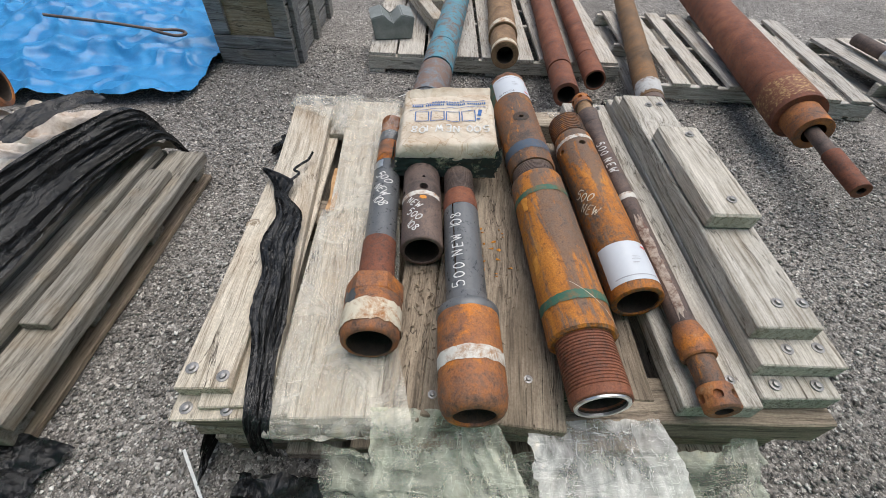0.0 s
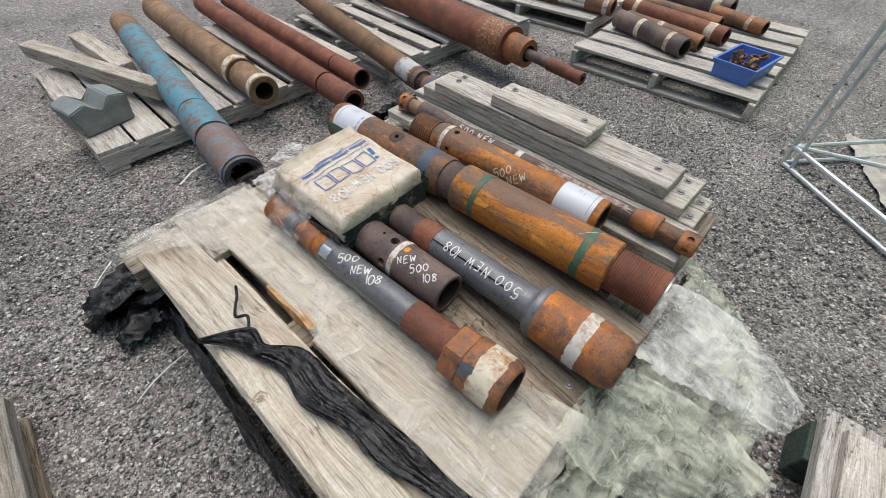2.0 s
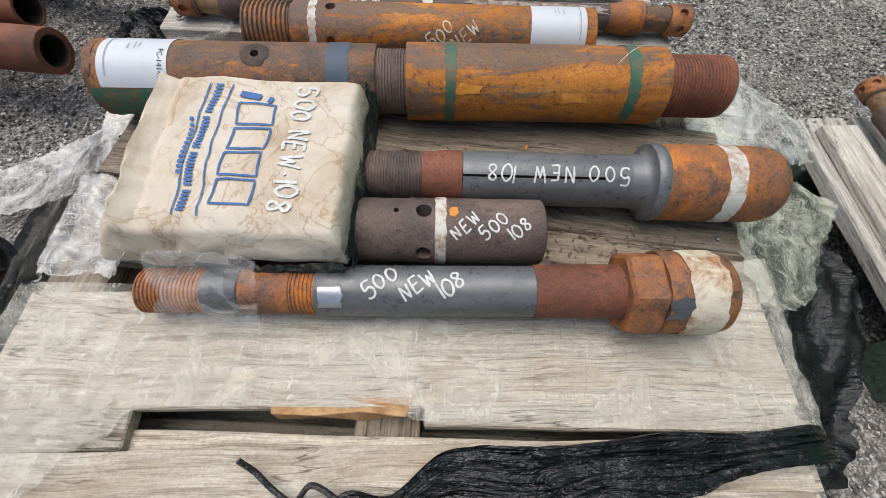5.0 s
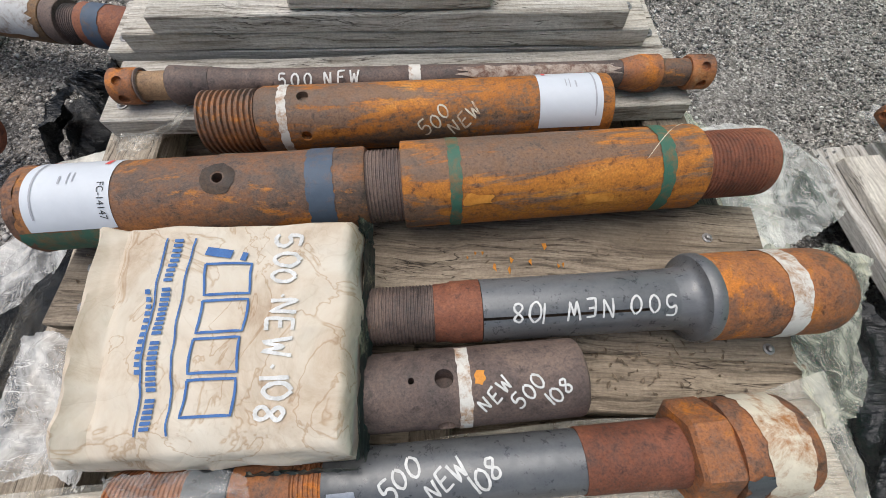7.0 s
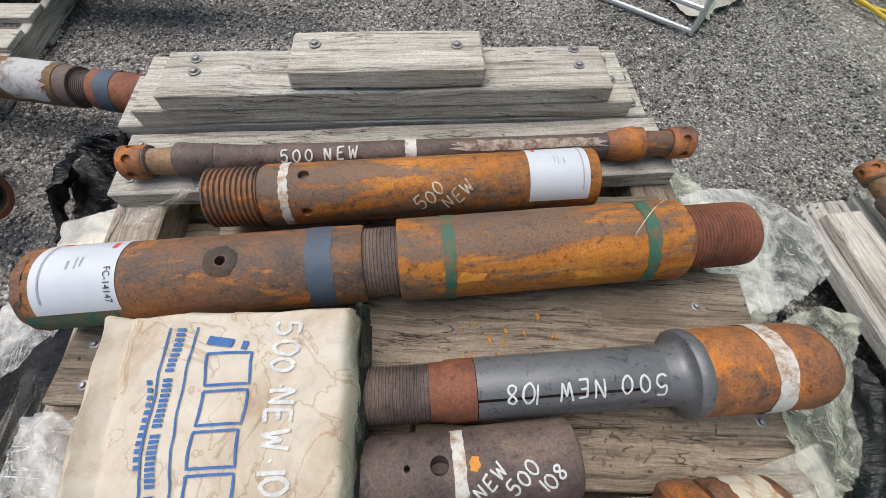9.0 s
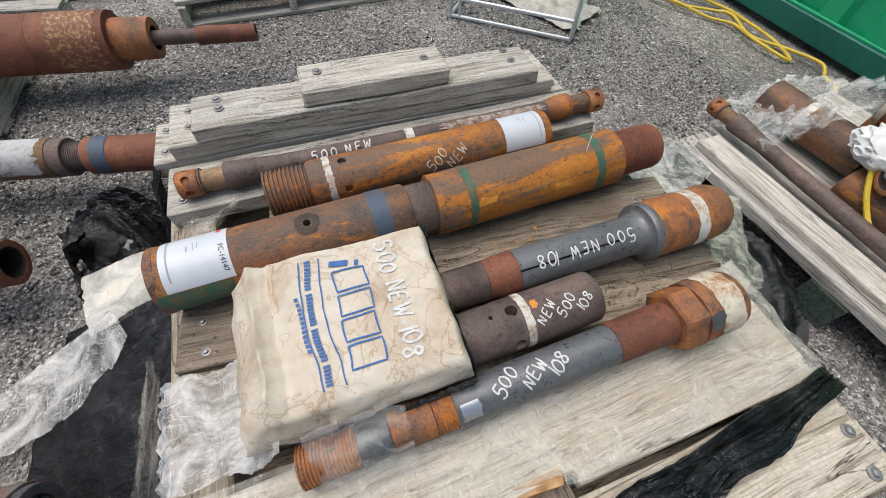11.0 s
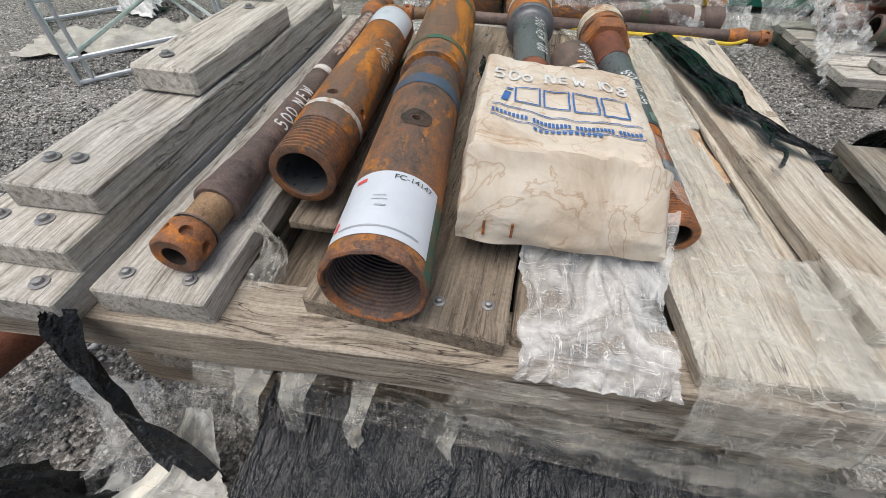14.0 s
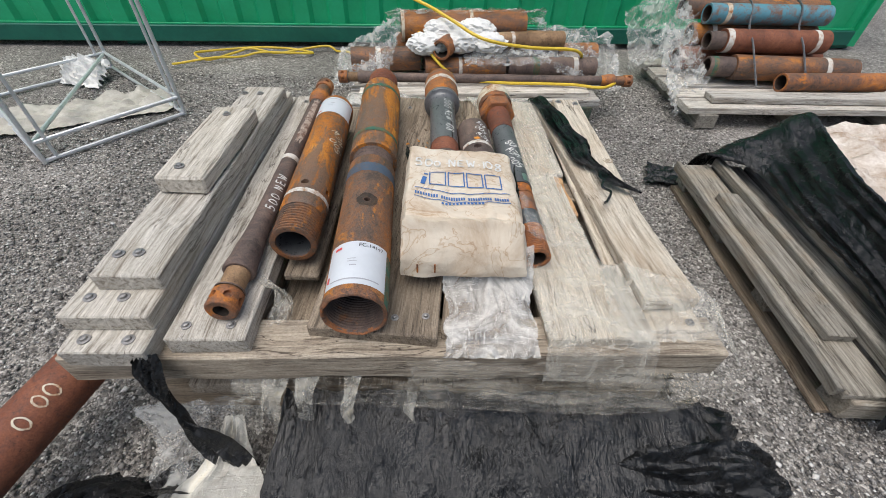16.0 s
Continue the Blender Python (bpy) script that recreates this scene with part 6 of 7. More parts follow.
# ---- wrapped pallets in front of the container ----
def build_front_pallet():
    t = thing("timber_skid", pose(-0.2, -1.55, 0), "bleached timber skid with green base carrying wrapped tools", "skid", "tool skids")
    for x in (0.42, -0.2, -0.82):
        plank(t, (x, -1.23 + 0.077 * x, 0.118), (x + 0.07, -2.05 + 0.077 * x, 0.118), 0.13, 0.118, GREEN_WOOD, "cross_beam", "green painted beam")
    for d, w in ((0.03, 0.155), (0.20, 0.13), (0.34, 0.13), (0.49, 0.14), (0.65, 0.14), (0.80, 0.14)):
        plank(t, (0.525 + 0.09 * d, -1.247 - d, 0.158), (-0.92 + 0.09 * d, -1.358 - d, 0.158), w, 0.04, WOOD_WHITE)
    plank(t, (0.475, -1.295, 0.188), (-0.86, -1.398, 0.188), 0.105, 0.03, WOOD_WHITE, "edge_board", "bleached board lying along the skid's edge")
    for k in range(7):
        bolt(t, 0.47 + 0.018 * (k % 3) + 0.006 * k, -1.20 - 0.016 * (k // 3) - 0.004 * k, 0.1585, 0.004)
    return t


GREEN_WOOD = wood_material("green_stained_timber", (0.075, 0.115, 0.09), (0.045, 0.075, 0.058), (0.018, 0.035, 0.027))
build_front_pallet()
build_drive_shaft((0.60, -1.395, 0.228), (-1.14, -1.475, 0.21), "long shaft with drilled rusted heads on the skid", "wrapped tools", False)
FRONT = (
    ((0.105, -1.537, 0.233), (-0.377, -1.574, 0.233), 0.062, RUST_BROWN, ((0.2, 0.22, WHITE_RING),)),
    ((-0.398, -1.576, 0.238), (-0.944, -1.609, 0.238), 0.058, RUST_DARK, ((0.15, 0.19, GREEN_RING), (0.4, 0.43, WHITE_RING))),
    ((0.559, -1.621, 0.248), (0.142, -1.670, 0.248), 0.07, RUST_BROWN, ((0.15, 0.18, WHITE_RING),)),
    ((0.124, -1.694, 0.248), (-0.627, -1.783, 0.248), 0.07, RUST_DARK, ((0.3, 0.33, WHITE_RING),)),
    ((-0.648, -1.786, 0.248), (-1.003, -1.828, 0.248), 0.068, RUST_BROWN, ((0.05, 0.08, CREAM_RING),)),
    ((0.302, -1.863, 0.258), (-0.740, -1.987, 0.258), 0.08, RUST_BROWN, ()),
    ((0.259, -1.762, 0.403), (-0.513, -1.854, 0.403), 0.085, RUST_BROWN, ((0.0, 0.02, CREAM_RING), (0.42, 0.44, CREAM_RING))),
    ((0.013, -1.474, 0.358), (-0.106, -1.721, 0.373), 0.055, RUST_BRIGHT, ()),
    ((-0.160, -1.622, 0.363), (-0.741, -1.712, 0.363), 0.05, STEEL_TAN, ((0.25, 0.27, WHITE_RING),)),
)
for a, b, r, mat, bands in FRONT:
    plain("drilling_tool", a, b, r, mat, "rusted steel tool with painted bands on the wrapped skid" if bands else "rusted steel tool on the wrapped skid", bands, 0.72, "wrapped tools")
for k, (x, y, z) in enumerate(((0.088, -1.571, 0.363), (-0.100, -1.593, 0.373), (-0.267, -1.613, 0.363), (-0.007, -1.667, 0.413), (-0.194, -1.689, 0.413))):
    bm = bmesh.new()
    bmesh.ops.create_icosphere(bm, subdivisions=4, radius=0.085)
    for v in bm.verts:
        n = v.co.normalized()
        v.co = Vector((v.co.x * 1.25, v.co.y * 0.9, v.co.z * 0.62)) * (1 + 0.22 * (1 - 2 * abs(noise.noise(n * 3 + Vector((k * 3, 0, 0))))) + 0.1 * noise.noise(n * 7 + Vector((k, 0, 0))))
    ob = part("wadding", bm, PAPER_WHITE, None, "", True)
    ob.matrix_world = pose(x, y, z)
    tagged(ob, "crumpled white paper wadding among the wrapped tools", "packing", "paper wadding")
sheet("clear_film", [(0.636, -1.379, 0.153), (0.297, -1.377, 0.233), (0.244, -1.817, 0.453), (0.673, -1.871, 0.193)], 36, 36, 0.05, 7, CLEAR_FILM, "torn clear plastic wrap over the tools", "plastic film", 0.04, 3)
sheet("clear_film", [(0.332, -1.669, 0.503), (-0.627, -1.783, 0.503), (-0.676, -2.085, 0.333), (0.367, -1.961, 0.333)], 50, 24, 0.03, 8, CLEAR_FILM, "torn clear plastic wrap over the tools", "plastic film", 0.03, 5)
sheet("clear_film", [(-0.659, -1.512, 0.233), (-1.126, -1.504, 0.093), (-1.115, -1.947, 0.313), (-0.590, -1.916, 0.393)], 40, 36, 0.07, 7, CLEAR_FILM, "torn clear plastic wrap over the tools", "plastic film", 0.05, 8)
sheet("clear_film", [(-0.139, -1.439, 0.278), (-0.640, -1.499, 0.278), (-0.640, -1.679, 0.333), (-0.097, -1.614, 0.333)], 30, 14, 0.03, 8, CLEAR_FILM, "torn clear plastic wrap over the tools", "plastic film", 0.05, 11)


def build_corner_pallet():
    t = thing("timber_skid", pose(-1.49, -1.32, 0), "pale timber skid with a heap of rusted tools", "skid", "tool skids")
    for x in (-1.6, -2.2, -2.8):
        plank(t, (x, -1.30, 0.085), (x, -2.22, 0.085), 0.12, 0.085, WOOD_GREY, "cross_beam")
    for y, w in ((-1.38, 0.14), (-1.54, 0.14), (-1.72, 0.14), (-1.9, 0.14), (-2.08, 0.14)):
        plank(t, (-1.46, y, 0.125), (-2.98, y - 0.03, 0.125), w, 0.04, WOOD_WHITE)
    plank(t, (-1.62, -1.42, 0.165), (-2.88, -1.44, 0.165), 0.10, 0.036, WOOD_WHITE, "stacked_board")


build_corner_pallet()
CORNER = (
    ((-1.710, -1.720, 0.225), (-2.640, -1.680, 0.225), 0.075, RUST_BROWN, ((0.02, 0.05, GREEN_RING), (0.72, 0.75, WHITE_RING)), (0.16, 0.06, RUST_DARK)),
    ((-1.590, -1.900, 0.215), (-2.540, -1.880, 0.215), 0.07, RUST_RED, (), None),
    ((-1.690, -1.800, 0.355), (-2.470, -1.820, 0.355), 0.07, RUST_RED, ((0.1, 0.14, WHITE_RING), (0.68, 0.71, WHITE_RING)), (0.1, 0.055, RUST_DARK)),
    ((-1.650, -1.960, 0.35), (-2.490, -1.980, 0.35), 0.065, RUST_BROWN, ((0.12, 0.15, WHITE_RING),), None),
    ((-1.640, -2.060, 0.23), (-2.590, -2.060, 0.23), 0.07, RUST_BROWN, (), None),
    ((-1.690, -1.920, 0.48), (-2.490, -1.940, 0.48), 0.06, BLUE_WORN, ((0.1, 0.13, CREAM_RING),), None),
    ((-1.610, -2.100, 0.47), (-2.590, -2.120, 0.47), 0.065, RUST_BROWN, (), None),
    ((-2.090, -1.520, 0.205), (-2.790, -1.560, 0.205), 0.055, RUST_BRIGHT, (), None),
)
for a, b, r, mat, bands, tip in CORNER:
    plain("drilling_tool", a, b, r, mat, "rusted steel tool in a strapped heap", bands, 0.75, "heaped tools", tip)
sheet("clear_film", [(-1.430, -1.400, 0.02), (-1.740, -1.680, 0.12), (-1.590, -2.040, 0.5), (-1.350, -1.820, 0.36)], 40, 44, 0.06, 8, CLEAR_FILM, "torn clear plastic wrap hanging from the tool heap", "plastic film", 0.06, 4)
sheet("clear_film", [(-1.310, -1.920, 0.1), (-1.690, -1.940, 0.3), (-1.740, -2.220, 0.62), (-1.290, -2.220, 0.4)], 40, 40, 0.06, 7, CLEAR_FILM, "torn clear plastic wrap hanging from the tool heap", "plastic film", 0.05, 14)
for x in (-1.97, -2.29):
    t = thing("strap", pose(0, 0, 0), "grey steel strap over the tool heap", "strap", "straps")
    pts = smooth_line([(x, -1.54, 0.17), (x + 0.02, -1.62, 0.27), (x + 0.03, -1.72, 0.37), (x + 0.03, -1.82, 0.43), (x + 0.02, -1.92, 0.545), (x + 0.02, -2.10, 0.54), (x, -2.18, 0.3)])
    part("strap_band", tube_along(pts, 0.006, 6), STEEL_GREY, t, "", True)


# ---- plastic film round the skid stack ----
def deck_rest(x, y):
    if -0.44 < x < -0.14 and -0.73 < y < 0.51:
        return 0.397
    if -0.61 < x < -0.42 and -0.73 < y < 0.47:
        return 0.43
    if -0.14 <= x < 0.33 and -0.72 < y < 0.52:
        return DECK
    return -1


drape("milky_film", [(-0.385, -0.742, 0.345), (-0.382, -0.728, 0.40), (-0.388, -0.4, 0.401), (-0.392, -0.15, 0.401), (-0.372, -0.12, 0.401), (-0.385, 0.1, 0.401), (-0.398, 0.26, 0.401), (-0.44, 0.30, 0.401), (-0.46, 0.48, 0.401), (-0.462, 0.522, 0.39), (-0.465, 0.55, 0.30)], [(-0.10, -0.742, 0.345), (-0.10, -0.728, 0.405), (-0.15, -0.5, 0.404), (-0.155, -0.3, 0.404), (-0.18, 0.0, 0.404), (-0.2, 0.2, 0.404), (-0.205, 0.3, 0.404), (-0.21, 0.4, 0.404), (-0.215, 0.5, 0.404), (-0.215, 0.528, 0.39), (-0.215, 0.55, 0.30)], 220, 46, 0.006, 6, MILKY_FILM, "milky stretch film clinging to a wide plank", seed=2, torn=0.012, along=8, rest=lambda x, y: 0.3975 if y > -0.725 and y < 0.505 else 0.2)
drape("milky_film", [(-0.63, 0.43, 0.40), (-0.60, 0.38, 0.432), (-0.5, 0.33, 0.432), (-0.43, 0.29, 0.412), (-0.38, 0.3, 0.41)], [(-0.66, 0.545, 0.32), (-0.62, 0.52, 0.385), (-0.5, 0.51, 0.405), (-0.42, 0.52, 0.408), (-0.36, 0.51, 0.408)], 50, 34, 0.016, 4, MILKY_FILM, "milky stretch film over the plank ends", seed=12, torn=0.06, rest=deck_rest)
drape("clear_film", [(0.004, 0.325, 0.46), (0.012, 0.372, 0.415), (-0.004, 0.43, 0.404), (0.010, 0.475, 0.404), (0.004, 0.512, 0.400), (0.01, 0.535, 0.372)], [(-0.205, 0.300, 0.49), (-0.205, 0.355, 0.425), (-0.192, 0.42, 0.404), (-0.200, 0.47, 0.402), (-0.195, 0.505, 0.400), (-0.205, 0.535, 0.37)], 110, 90, 0.011, 7, WHITE_FILM, "clear wrinkled film hanging from the sack", seed=6, torn=0.03, along=3, rest=deck_rest)
drape("clear_film", [(0.09, 0.553, 0.39), (-0.1, 0.556, 0.395), (-0.3, 0.558, 0.39), (-0.5, 0.555, 0.37), (-0.66, 0.54, 0.36)], [(0.06, 0.572, 0.30), (-0.1, 0.58, 0.285), (-0.3, 0.585, 0.27), (-0.5, 0.58, 0.255), (-0.68, 0.56, 0.28)], 120, 34, 0.014, 5, DUSTY_FILM, "clear film wrapped over the skid's end", seed=16, torn=0.05, along=5)
drape("milky_film", [(0.36, 0.522, 0.275), (0.1, 0.532, 0.27), (-0.2, 0.532, 0.255), (-0.45, 0.522, 0.25), (-0.62, 0.52, 0.26)], [(0.36, 0.56, 0.215), (0.1, 0.575, 0.225), (-0.2, 0.58, 0.21), (-0.45, 0.575, 0.195), (-0.6, 0.56, 0.205)], 120, 24, 0.012, 3, DUSTY_FILM, "rolled torn film along the lower skid", seed=26, torn=0.09, along=6)
for k, (x, w, low) in enumerate(((0.50, 0.085, 0.06), (0.43, 0.05, 0.10), (0.35, 0.04, 0.03), (0.24, 0.03, 0.14), (0.09, 0.022, 0.17))):
    drape("film_tail", [(x, 0.51, 0.285), (x, 0.555, 0.24), (x + 0.01, 0.575, (0.24 + low) / 2), (x - 0.01, 0.585, low)], [(x - w * 1.6, 0.51, 0.285), (x - w, 0.56, 0.24), (x - w * 0.7, 0.58, (0.24 + low) / 2), (x - 0.02 - w * 0.15, 0.59, low)], 30, 10, 0.012, 2, MILKY_FILM, "torn tail of film hanging from the skid", seed=70 + k, torn=0.08)
drape("clear_film", [(0.74, 0.56, 0.2), (0.72, 0.62, 0.06), (0.76, 0.72, 0.02), (0.86, 0.8, 0.015)], [(0.5, 0.55, 0.22), (0.53, 0.60, 0.1), (0.6, 0.70, 0.03), (0.72, 0.86, 0.015)], 50, 26, 0.02, 4, CLEAR_FILM, "clear film trailing onto the gravel", seed=81, torn=0.06, rest=lambda x, y: 0.006)
drape("black_film", [(0.40, 0.505, 0.17), (0.2, 0.515, 0.185), (-0.2, 0.515, 0.18), (-0.45, 0.51, 0.165), (-0.66, 0.52, 0.12)], [(0.44, 0.98, 0.012), (0.2, 1.0, 0.02), (-0.2, 1.0, 0.02), (-0.5, 0.95, 0.02), (-0.80, 0.84, 0.015)], 180, 90, 0.016, 2.2, BLACK_FILM, "black plastic film spread from the bottom skid", seed=3, torn=0.03, rest=lambda x, y: 0.008, along=9)
drape("black_film", [(-0.34, 0.60, 0.09), (-0.5, 0.63, 0.12), (-0.72, 0.60, 0.1), (-0.86, 0.64, 0.03)], [(-0.36, 0.78, 0.06), (-0.55, 0.82, 0.07), (-0.72, 0.84, 0.05), (-0.84, 0.80, 0.01)], 60, 40, 0.04, 5, BLACK_FILM, "bunched black film beside the skid", seed=92, torn=0.06, rest=lambda x, y: 0.008, along=3)
drape("black_film", [(0.62, 0.62, 0.03), (0.8, 0.72, 0.02), (0.98, 0.9, 0.01)], [(0.46, 0.80, 0.03), (0.62, 0.92, 0.02), (0.86, 1.08, 0.01)], 60, 40, 0.03, 5, BLACK_FILM, "sheet of black film lying on the gravel", seed=95, torn=0.06, rest=lambda x, y: 0.006, along=3)
sheet("black_film", [(-0.1, -0.735, 0.15), (0.75, -0.735, 0.15), (0.74, -0.76, 0.01), (-0.1, -0.77, 0.01)], 60, 12, 0.02, 8, BLACK_FILM, "black plastic film round the bottom skid", "plastic film", 0.05, 13)
sheet("black_film", [(-0.62, 0.46, 0.15), (-0.62, -0.72, 0.15), (-0.655, -0.74, 0.01), (-0.66, 0.46, 0.01)], 60, 12, 0.02, 8, BLACK_FILM, "black plastic film round the bottom skid", "plastic film", 0.05, 15)
drape("black_film_strip", [(-0.595, 0.0, 0.432), (-0.55, -0.06, 0.434), (-0.525, -0.12, 0.434), (-0.498, -0.2, 0.434), (-0.505, -0.3, 0.434), (-0.472, -0.4, 0.434), (-0.468, -0.5, 0.434), (-0.435, -0.6, 0.43), (-0.418, -0.70, 0.425), (-0.415, -0.745, 0.40), (-0.41, -0.765, 0.33)], [(-0.588, 0.004, 0.434), (-0.49, -0.055, 0.436), (-0.485, -0.12, 0.436), (-0.428, -0.19, 0.432), (-0.42, -0.3, 0.428), (-0.41, -0.4, 0.424), (-0.392, -0.5, 0.422), (-0.392, -0.6, 0.415), (-0.378, -0.70, 0.41), (-0.375, -0.745, 0.39), (-0.365, -0.77, 0.32)], 190, 56, 0.009, 11, BLACK_FILM, "bunched strip of black film on the planks", seed=7, torn=0.03, rest=deck_rest, along=2.5, bunch=0.01)
t = thing("film_twist", pose(0, 0, 0), "twisted end of black film", "plastic film")
part("cord", tube_along(smooth_line([(-0.495, -0.06, 0.442), (-0.478, -0.02, 0.44), (-0.498, 0.0, 0.437), (-0.485, 0.03, 0.436), (-0.468, 0.055, 0.436), (-0.455, 0.075, 0.452)]), 0.004, 6), BLACK_FILM, t, "", True)
drape("black_film", [(0.64, 0.55, 0.40), (0.655, 0.575, 0.36), (0.60, 0.60, 0.24), (0.60, 0.63, 0.13), (0.52, 0.66, 0.04)], [(0.60, 0.55, 0.40), (0.59, 0.58, 0.36), (0.585, 0.605, 0.24), (0.50, 0.62, 0.16), (0.45, 0.65, 0.05)], 60, 18, 0.018, 4, BLACK_FILM, "twisted black film hanging from the skid", seed=21, torn=0.05)
drape("green_film", [(-0.3, -0.735, 0.31), (-0.02, -0.745, 0.30), (0.25, -0.74, 0.28), (0.5, -0.73, 0.28), (0.68, -0.68, 0.26)], [(-0.28, -0.86, 0.10), (0.02, -1.0, 0.05), (0.22, -1.08, 0.04), (0.45, -1.12, 0.03), (0.74, -0.96, 0.03)], 180, 80, 0.05, 3.2, GREEN_FILM, "greenish torn film hanging off the skid's end", seed=23, torn=0.05, rest=lambda x, y: 0.006, along=6)
drape("green_film", [(0.06, -0.70, 0.395), (0.11, -0.80, 0.36), (0.17, -0.98, 0.29), (0.16, -1.13, 0.22)], [(-0.18, -0.70, 0.402), (-0.17, -0.80, 0.34), (-0.11, -0.93, 0.27), (-0.02, -1.03, 0.18)], 70, 60, 0.016, 6, GREEN_FILM, "greenish clear film sheet sticking out from the skid's end", seed=33, torn=0.03, along=2)
drape("green_film", [(0.41, -0.70, 0.37), (0.44, -0.82, 0.355), (0.45, -1.0, 0.29), (0.40, -1.12, 0.23)], [(0.13, -0.71, 0.37), (0.15, -0.84, 0.35), (0.22, -1.0, 0.29), (0.28, -1.11, 0.23)], 60, 56, 0.018, 5, WHITE_FILM, "clear torn film sticking out from the skid's end", seed=36, torn=0.05, along=2)
drape("black_film", [(0.60, 0.72, 0.03), (0.70, 0.80, 0.22), (0.80, 0.93, 0.12), (0.84, 1.02, 0.02)], [(0.78, 0.68, 0.03), (0.80, 0.77, 0.20), (0.68, 0.93, 0.14), (0.52, 0.93, 0.02)], 60, 50, 0.035, 5, BLACK_FILM, "crumpled black film bag standing beside the skid", seed=38, torn=0.06, rest=lambda x, y: 0.006, along=4)
drape("milky_film", [(0.40, 0.80, 0.13), (0.36, 0.93, 0.08), (0.30, 1.05, 0.05), (0.25, 1.19, 0.03)], [(0.30, 0.74, 0.14), (0.20, 0.84, 0.08), (0.13, 0.95, 0.06), (0.10, 1.12, 0.03)], 60, 36, 0.014, 4, WHITE_FILM, "torn milky film lying across the black film", seed=39, torn=0.05, rest=lambda x, y: 0.03)
drape("black_film", [(-0.50, -0.76, 0.14), (-0.25, -0.78, 0.2), (0.05, -0.80, 0.16), (0.3, -0.8, 0.1)], [(-0.50, -1.0, 0.012), (-0.36, -1.12, 0.02), (0.0, -1.2, 0.10), (0.2, -1.2, 0.02)], 90, 60, 0.045, 4, BLACK_FILM, "crumpled black film between the skids", seed=43, torn=0.05, rest=lambda x, y: 0.008, along=5)
drape("black_film", [(-0.56, 0.72, 0.03), (-0.66, 0.78, 0.05), (-0.8, 0.72, 0.02)], [(-0.60, 0.50, 0.05), (-0.68, 0.48, 0.06), (-0.80, 0.50, 0.02)], 40, 40, 0.05, 4, BLACK_FILM, "crumpled black film on the gravel", seed=53, torn=0.07, rest=lambda x, y: 0.006)
drape("milky_film", [(0.53, 0.565, 0.16), (0.59, 0.65, 0.07), (0.64, 0.76, 0.06), (0.60, 0.95, 0.05)], [(0.49, 0.565, 0.16), (0.47, 0.63, 0.07), (0.42, 0.70, 0.07), (0.32, 0.88, 0.05)], 60, 34, 0.02, 3, POUCH_FILM, "pale torn film pouch trailing on the black film", seed=63, torn=0.03, rest=lambda x, y: 0.03)
drape("film_tail", [(0.395, 0.49, 0.412), (0.40, 0.40, 0.415), (0.47, 0.36, 0.41)], [(0.35, 0.47, 0.40), (0.36, 0.41, 0.41), (0.44, 0.345, 0.412)], 30, 12, 0.015, 3, MILKY_FILM, "torn scrap of film between the planks", seed=67, torn=0.1)
drape("clear_film", [(-0.19, 0.27, 0.50), (-0.19, 0.2, 0.51), (-0.195, 0.1, 0.50)], [(-0.30, 0.25, 0.405), (-0.295, 0.18, 0.41), (-0.285, 0.10, 0.42)], 30, 26, 0.012, 3, SHEER_FILM, "sheer clear film draped over the threaded pipe end", seed=77, torn=0.08)


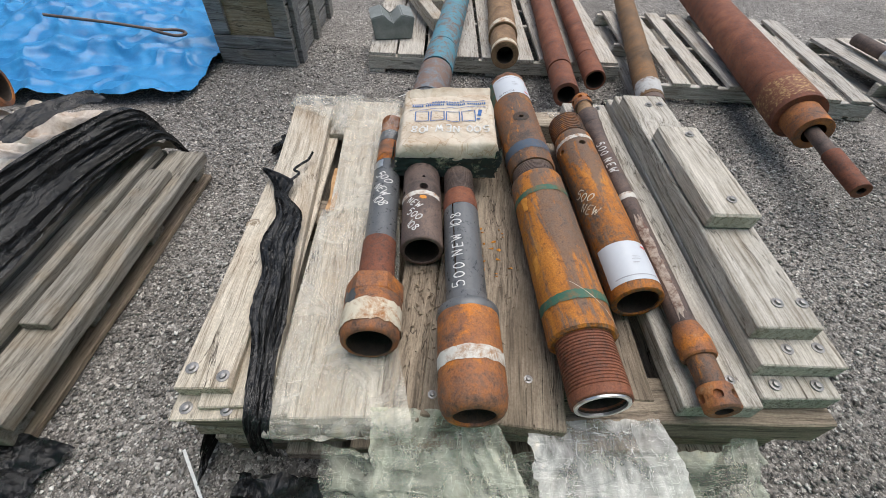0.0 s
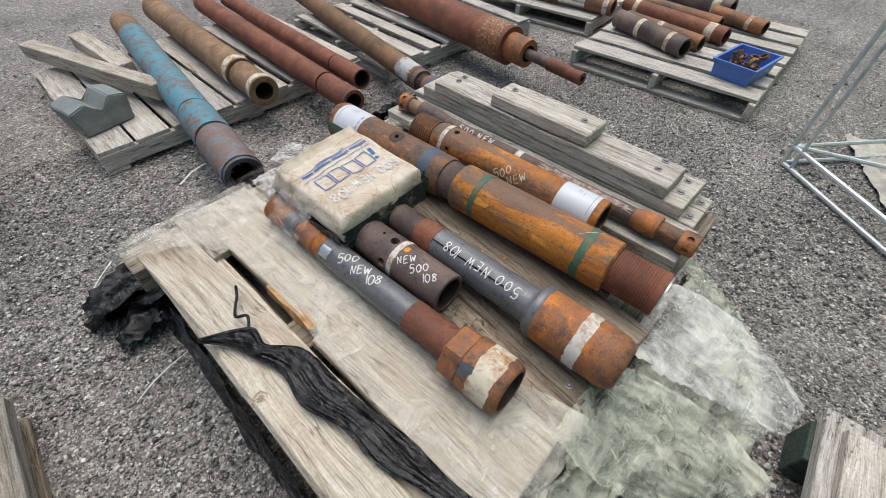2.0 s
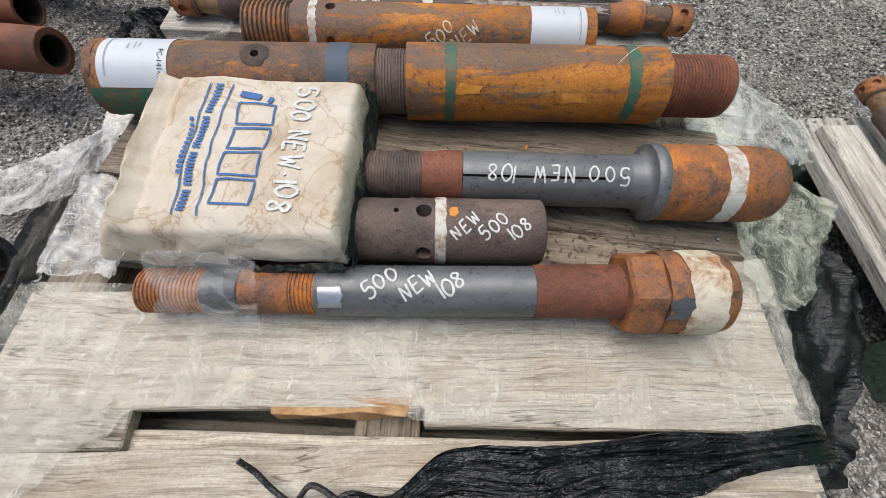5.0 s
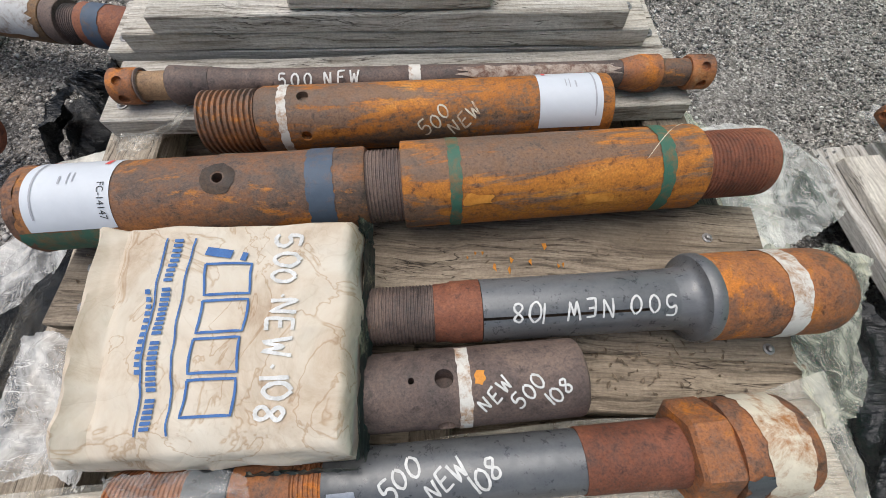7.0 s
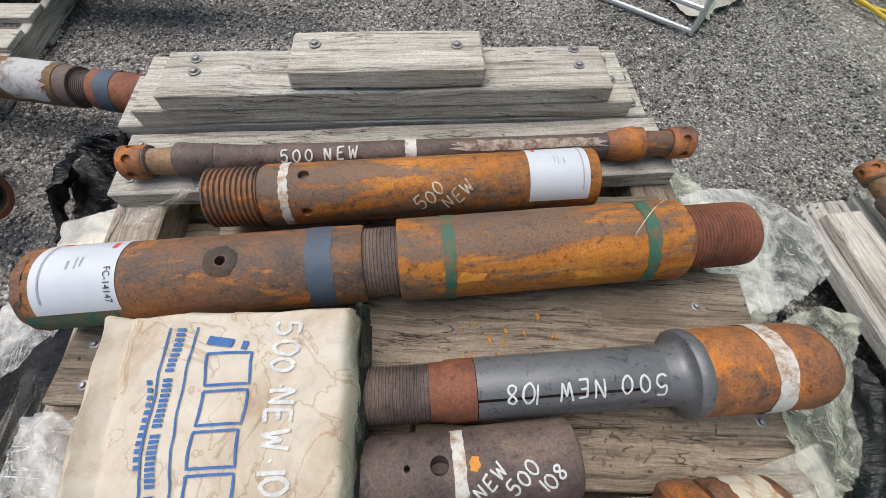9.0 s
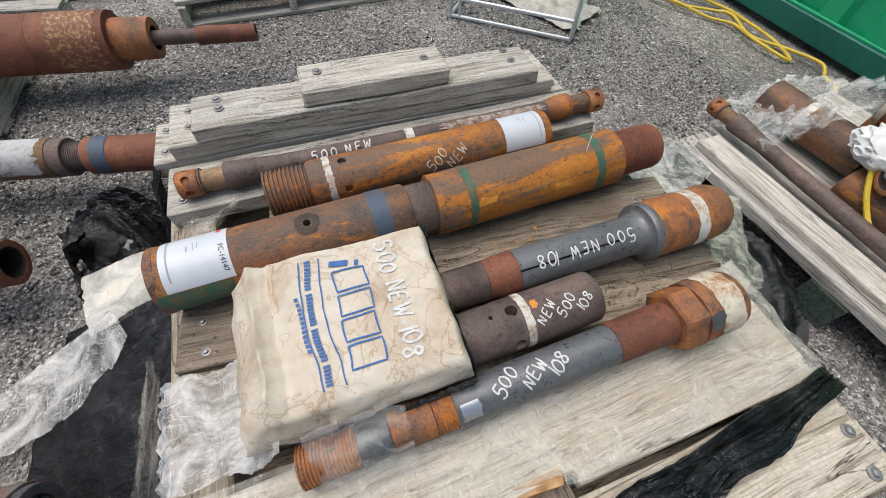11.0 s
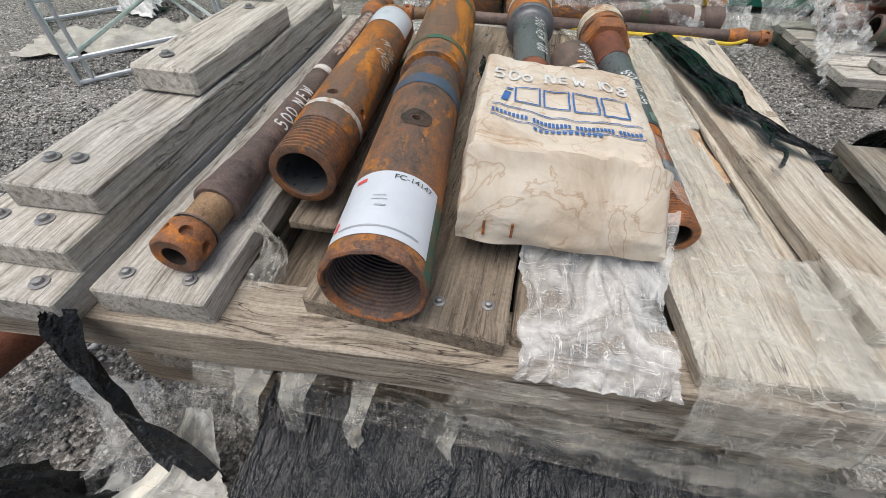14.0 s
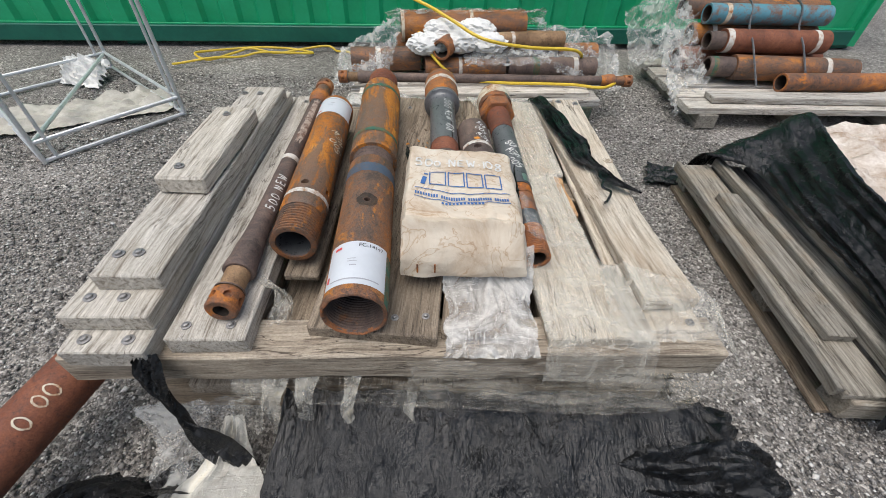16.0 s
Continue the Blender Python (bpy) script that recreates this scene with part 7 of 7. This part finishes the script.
# ---- debris ----
def build_debris():
    rng = random.Random(11)
    bm = bmesh.new()
    for k in range(330):
        if k < 240:
            x, y = rng.gauss(-0.05, 0.07), rng.gauss(-0.42, 0.11)
        else:
            x, y = rng.uniform(-0.09, 0.16), rng.uniform(-0.68, 0.48)
        if not -0.125 < x < 0.17 or not -0.68 < y < 0.48:
            continue
        l, w = rng.uniform(0.002, 0.008), rng.uniform(0.001, 0.003)
        a = rng.uniform(0, math.pi)
        d, n = Vector((math.cos(a), math.sin(a), 0)), Vector((-math.sin(a), math.cos(a), 0))
        c = Vector((x, y, DECK + 0.0005))
        vs = [bm.verts.new(c + d * l * s + n * w * q + Vector((0, 0, h))) for s, q, h in ((-1, 0, 0), (0.2, -1, 0), (1, 0, rng.uniform(0, 0.006)), (0, 1, 0.001), (0.1, 0, 0.004))]
        for i in range(4):
            bm.faces.new((vs[i], vs[(i + 1) % 4], vs[4]))
    tagged(part("wood_crumbs", bm, WOOD_CRUMB), "dark crumbs of wood and soil on the planks", "debris", "", "stuff")
    bm = bmesh.new()
    for k in range(16):
        x, y = rng.uniform(0.06, 0.15), rng.uniform(-0.36, -0.16)
        l, a = rng.uniform(0.004, 0.009), rng.uniform(0, 6)
        c = Vector((x, y, DECK + 0.001))
        vs = [bm.verts.new(c + Vector((math.cos(a + q) * l, math.sin(a + q) * l * 0.5, h))) for q, h in ((0, 0), (2.1, 0.001), (4.2, 0), (1, 0.005))]
        for t3 in ((0, 1, 3), (1, 2, 3), (2, 0, 3)):
            bm.faces.new([vs[i] for i in t3])
    tagged(part("rust_flakes", bm, ORANGE_MARK), "orange rust flakes on the planks", "debris", "", "stuff")


WOOD_CRUMB = plain_material("dark_wood_crumbs", (0.12, 0.09, 0.065), (0.32, 0.25, 0.18), 0.95, scale=60, bump_strength=0.5)
build_debris()
for k, (a, b, w) in enumerate((((-0.72, -0.68, 0.012), (-0.50, -0.94, 0.02), 0.008), ((-0.86, 0.78, 0.01), (-0.70, 0.98, 0.012), 0.005), ((-0.84, 0.30, 0.008), (-0.66, 0.36, 0.008), 0.004), ((-0.30, 1.28, 0.008), (-0.14, 1.36, 0.01), 0.01))):
    a, b = Vector(a), Vector(b)
    n = (b - a).cross(Vector((0, 0, 1))).normalized() * w / 2
    up = Vector((0, 0, 0.012))
    drape("plastic_strip", [a + n, (a + b) / 2 + n + up, b + n], [a - n, (a + b) / 2 - n + up, b - n], 24, 3, 0.003, 1, PAPER_WHITE, "thin pale strip of plastic on the gravel", "strip", seed=100 + k, torn=0.01)
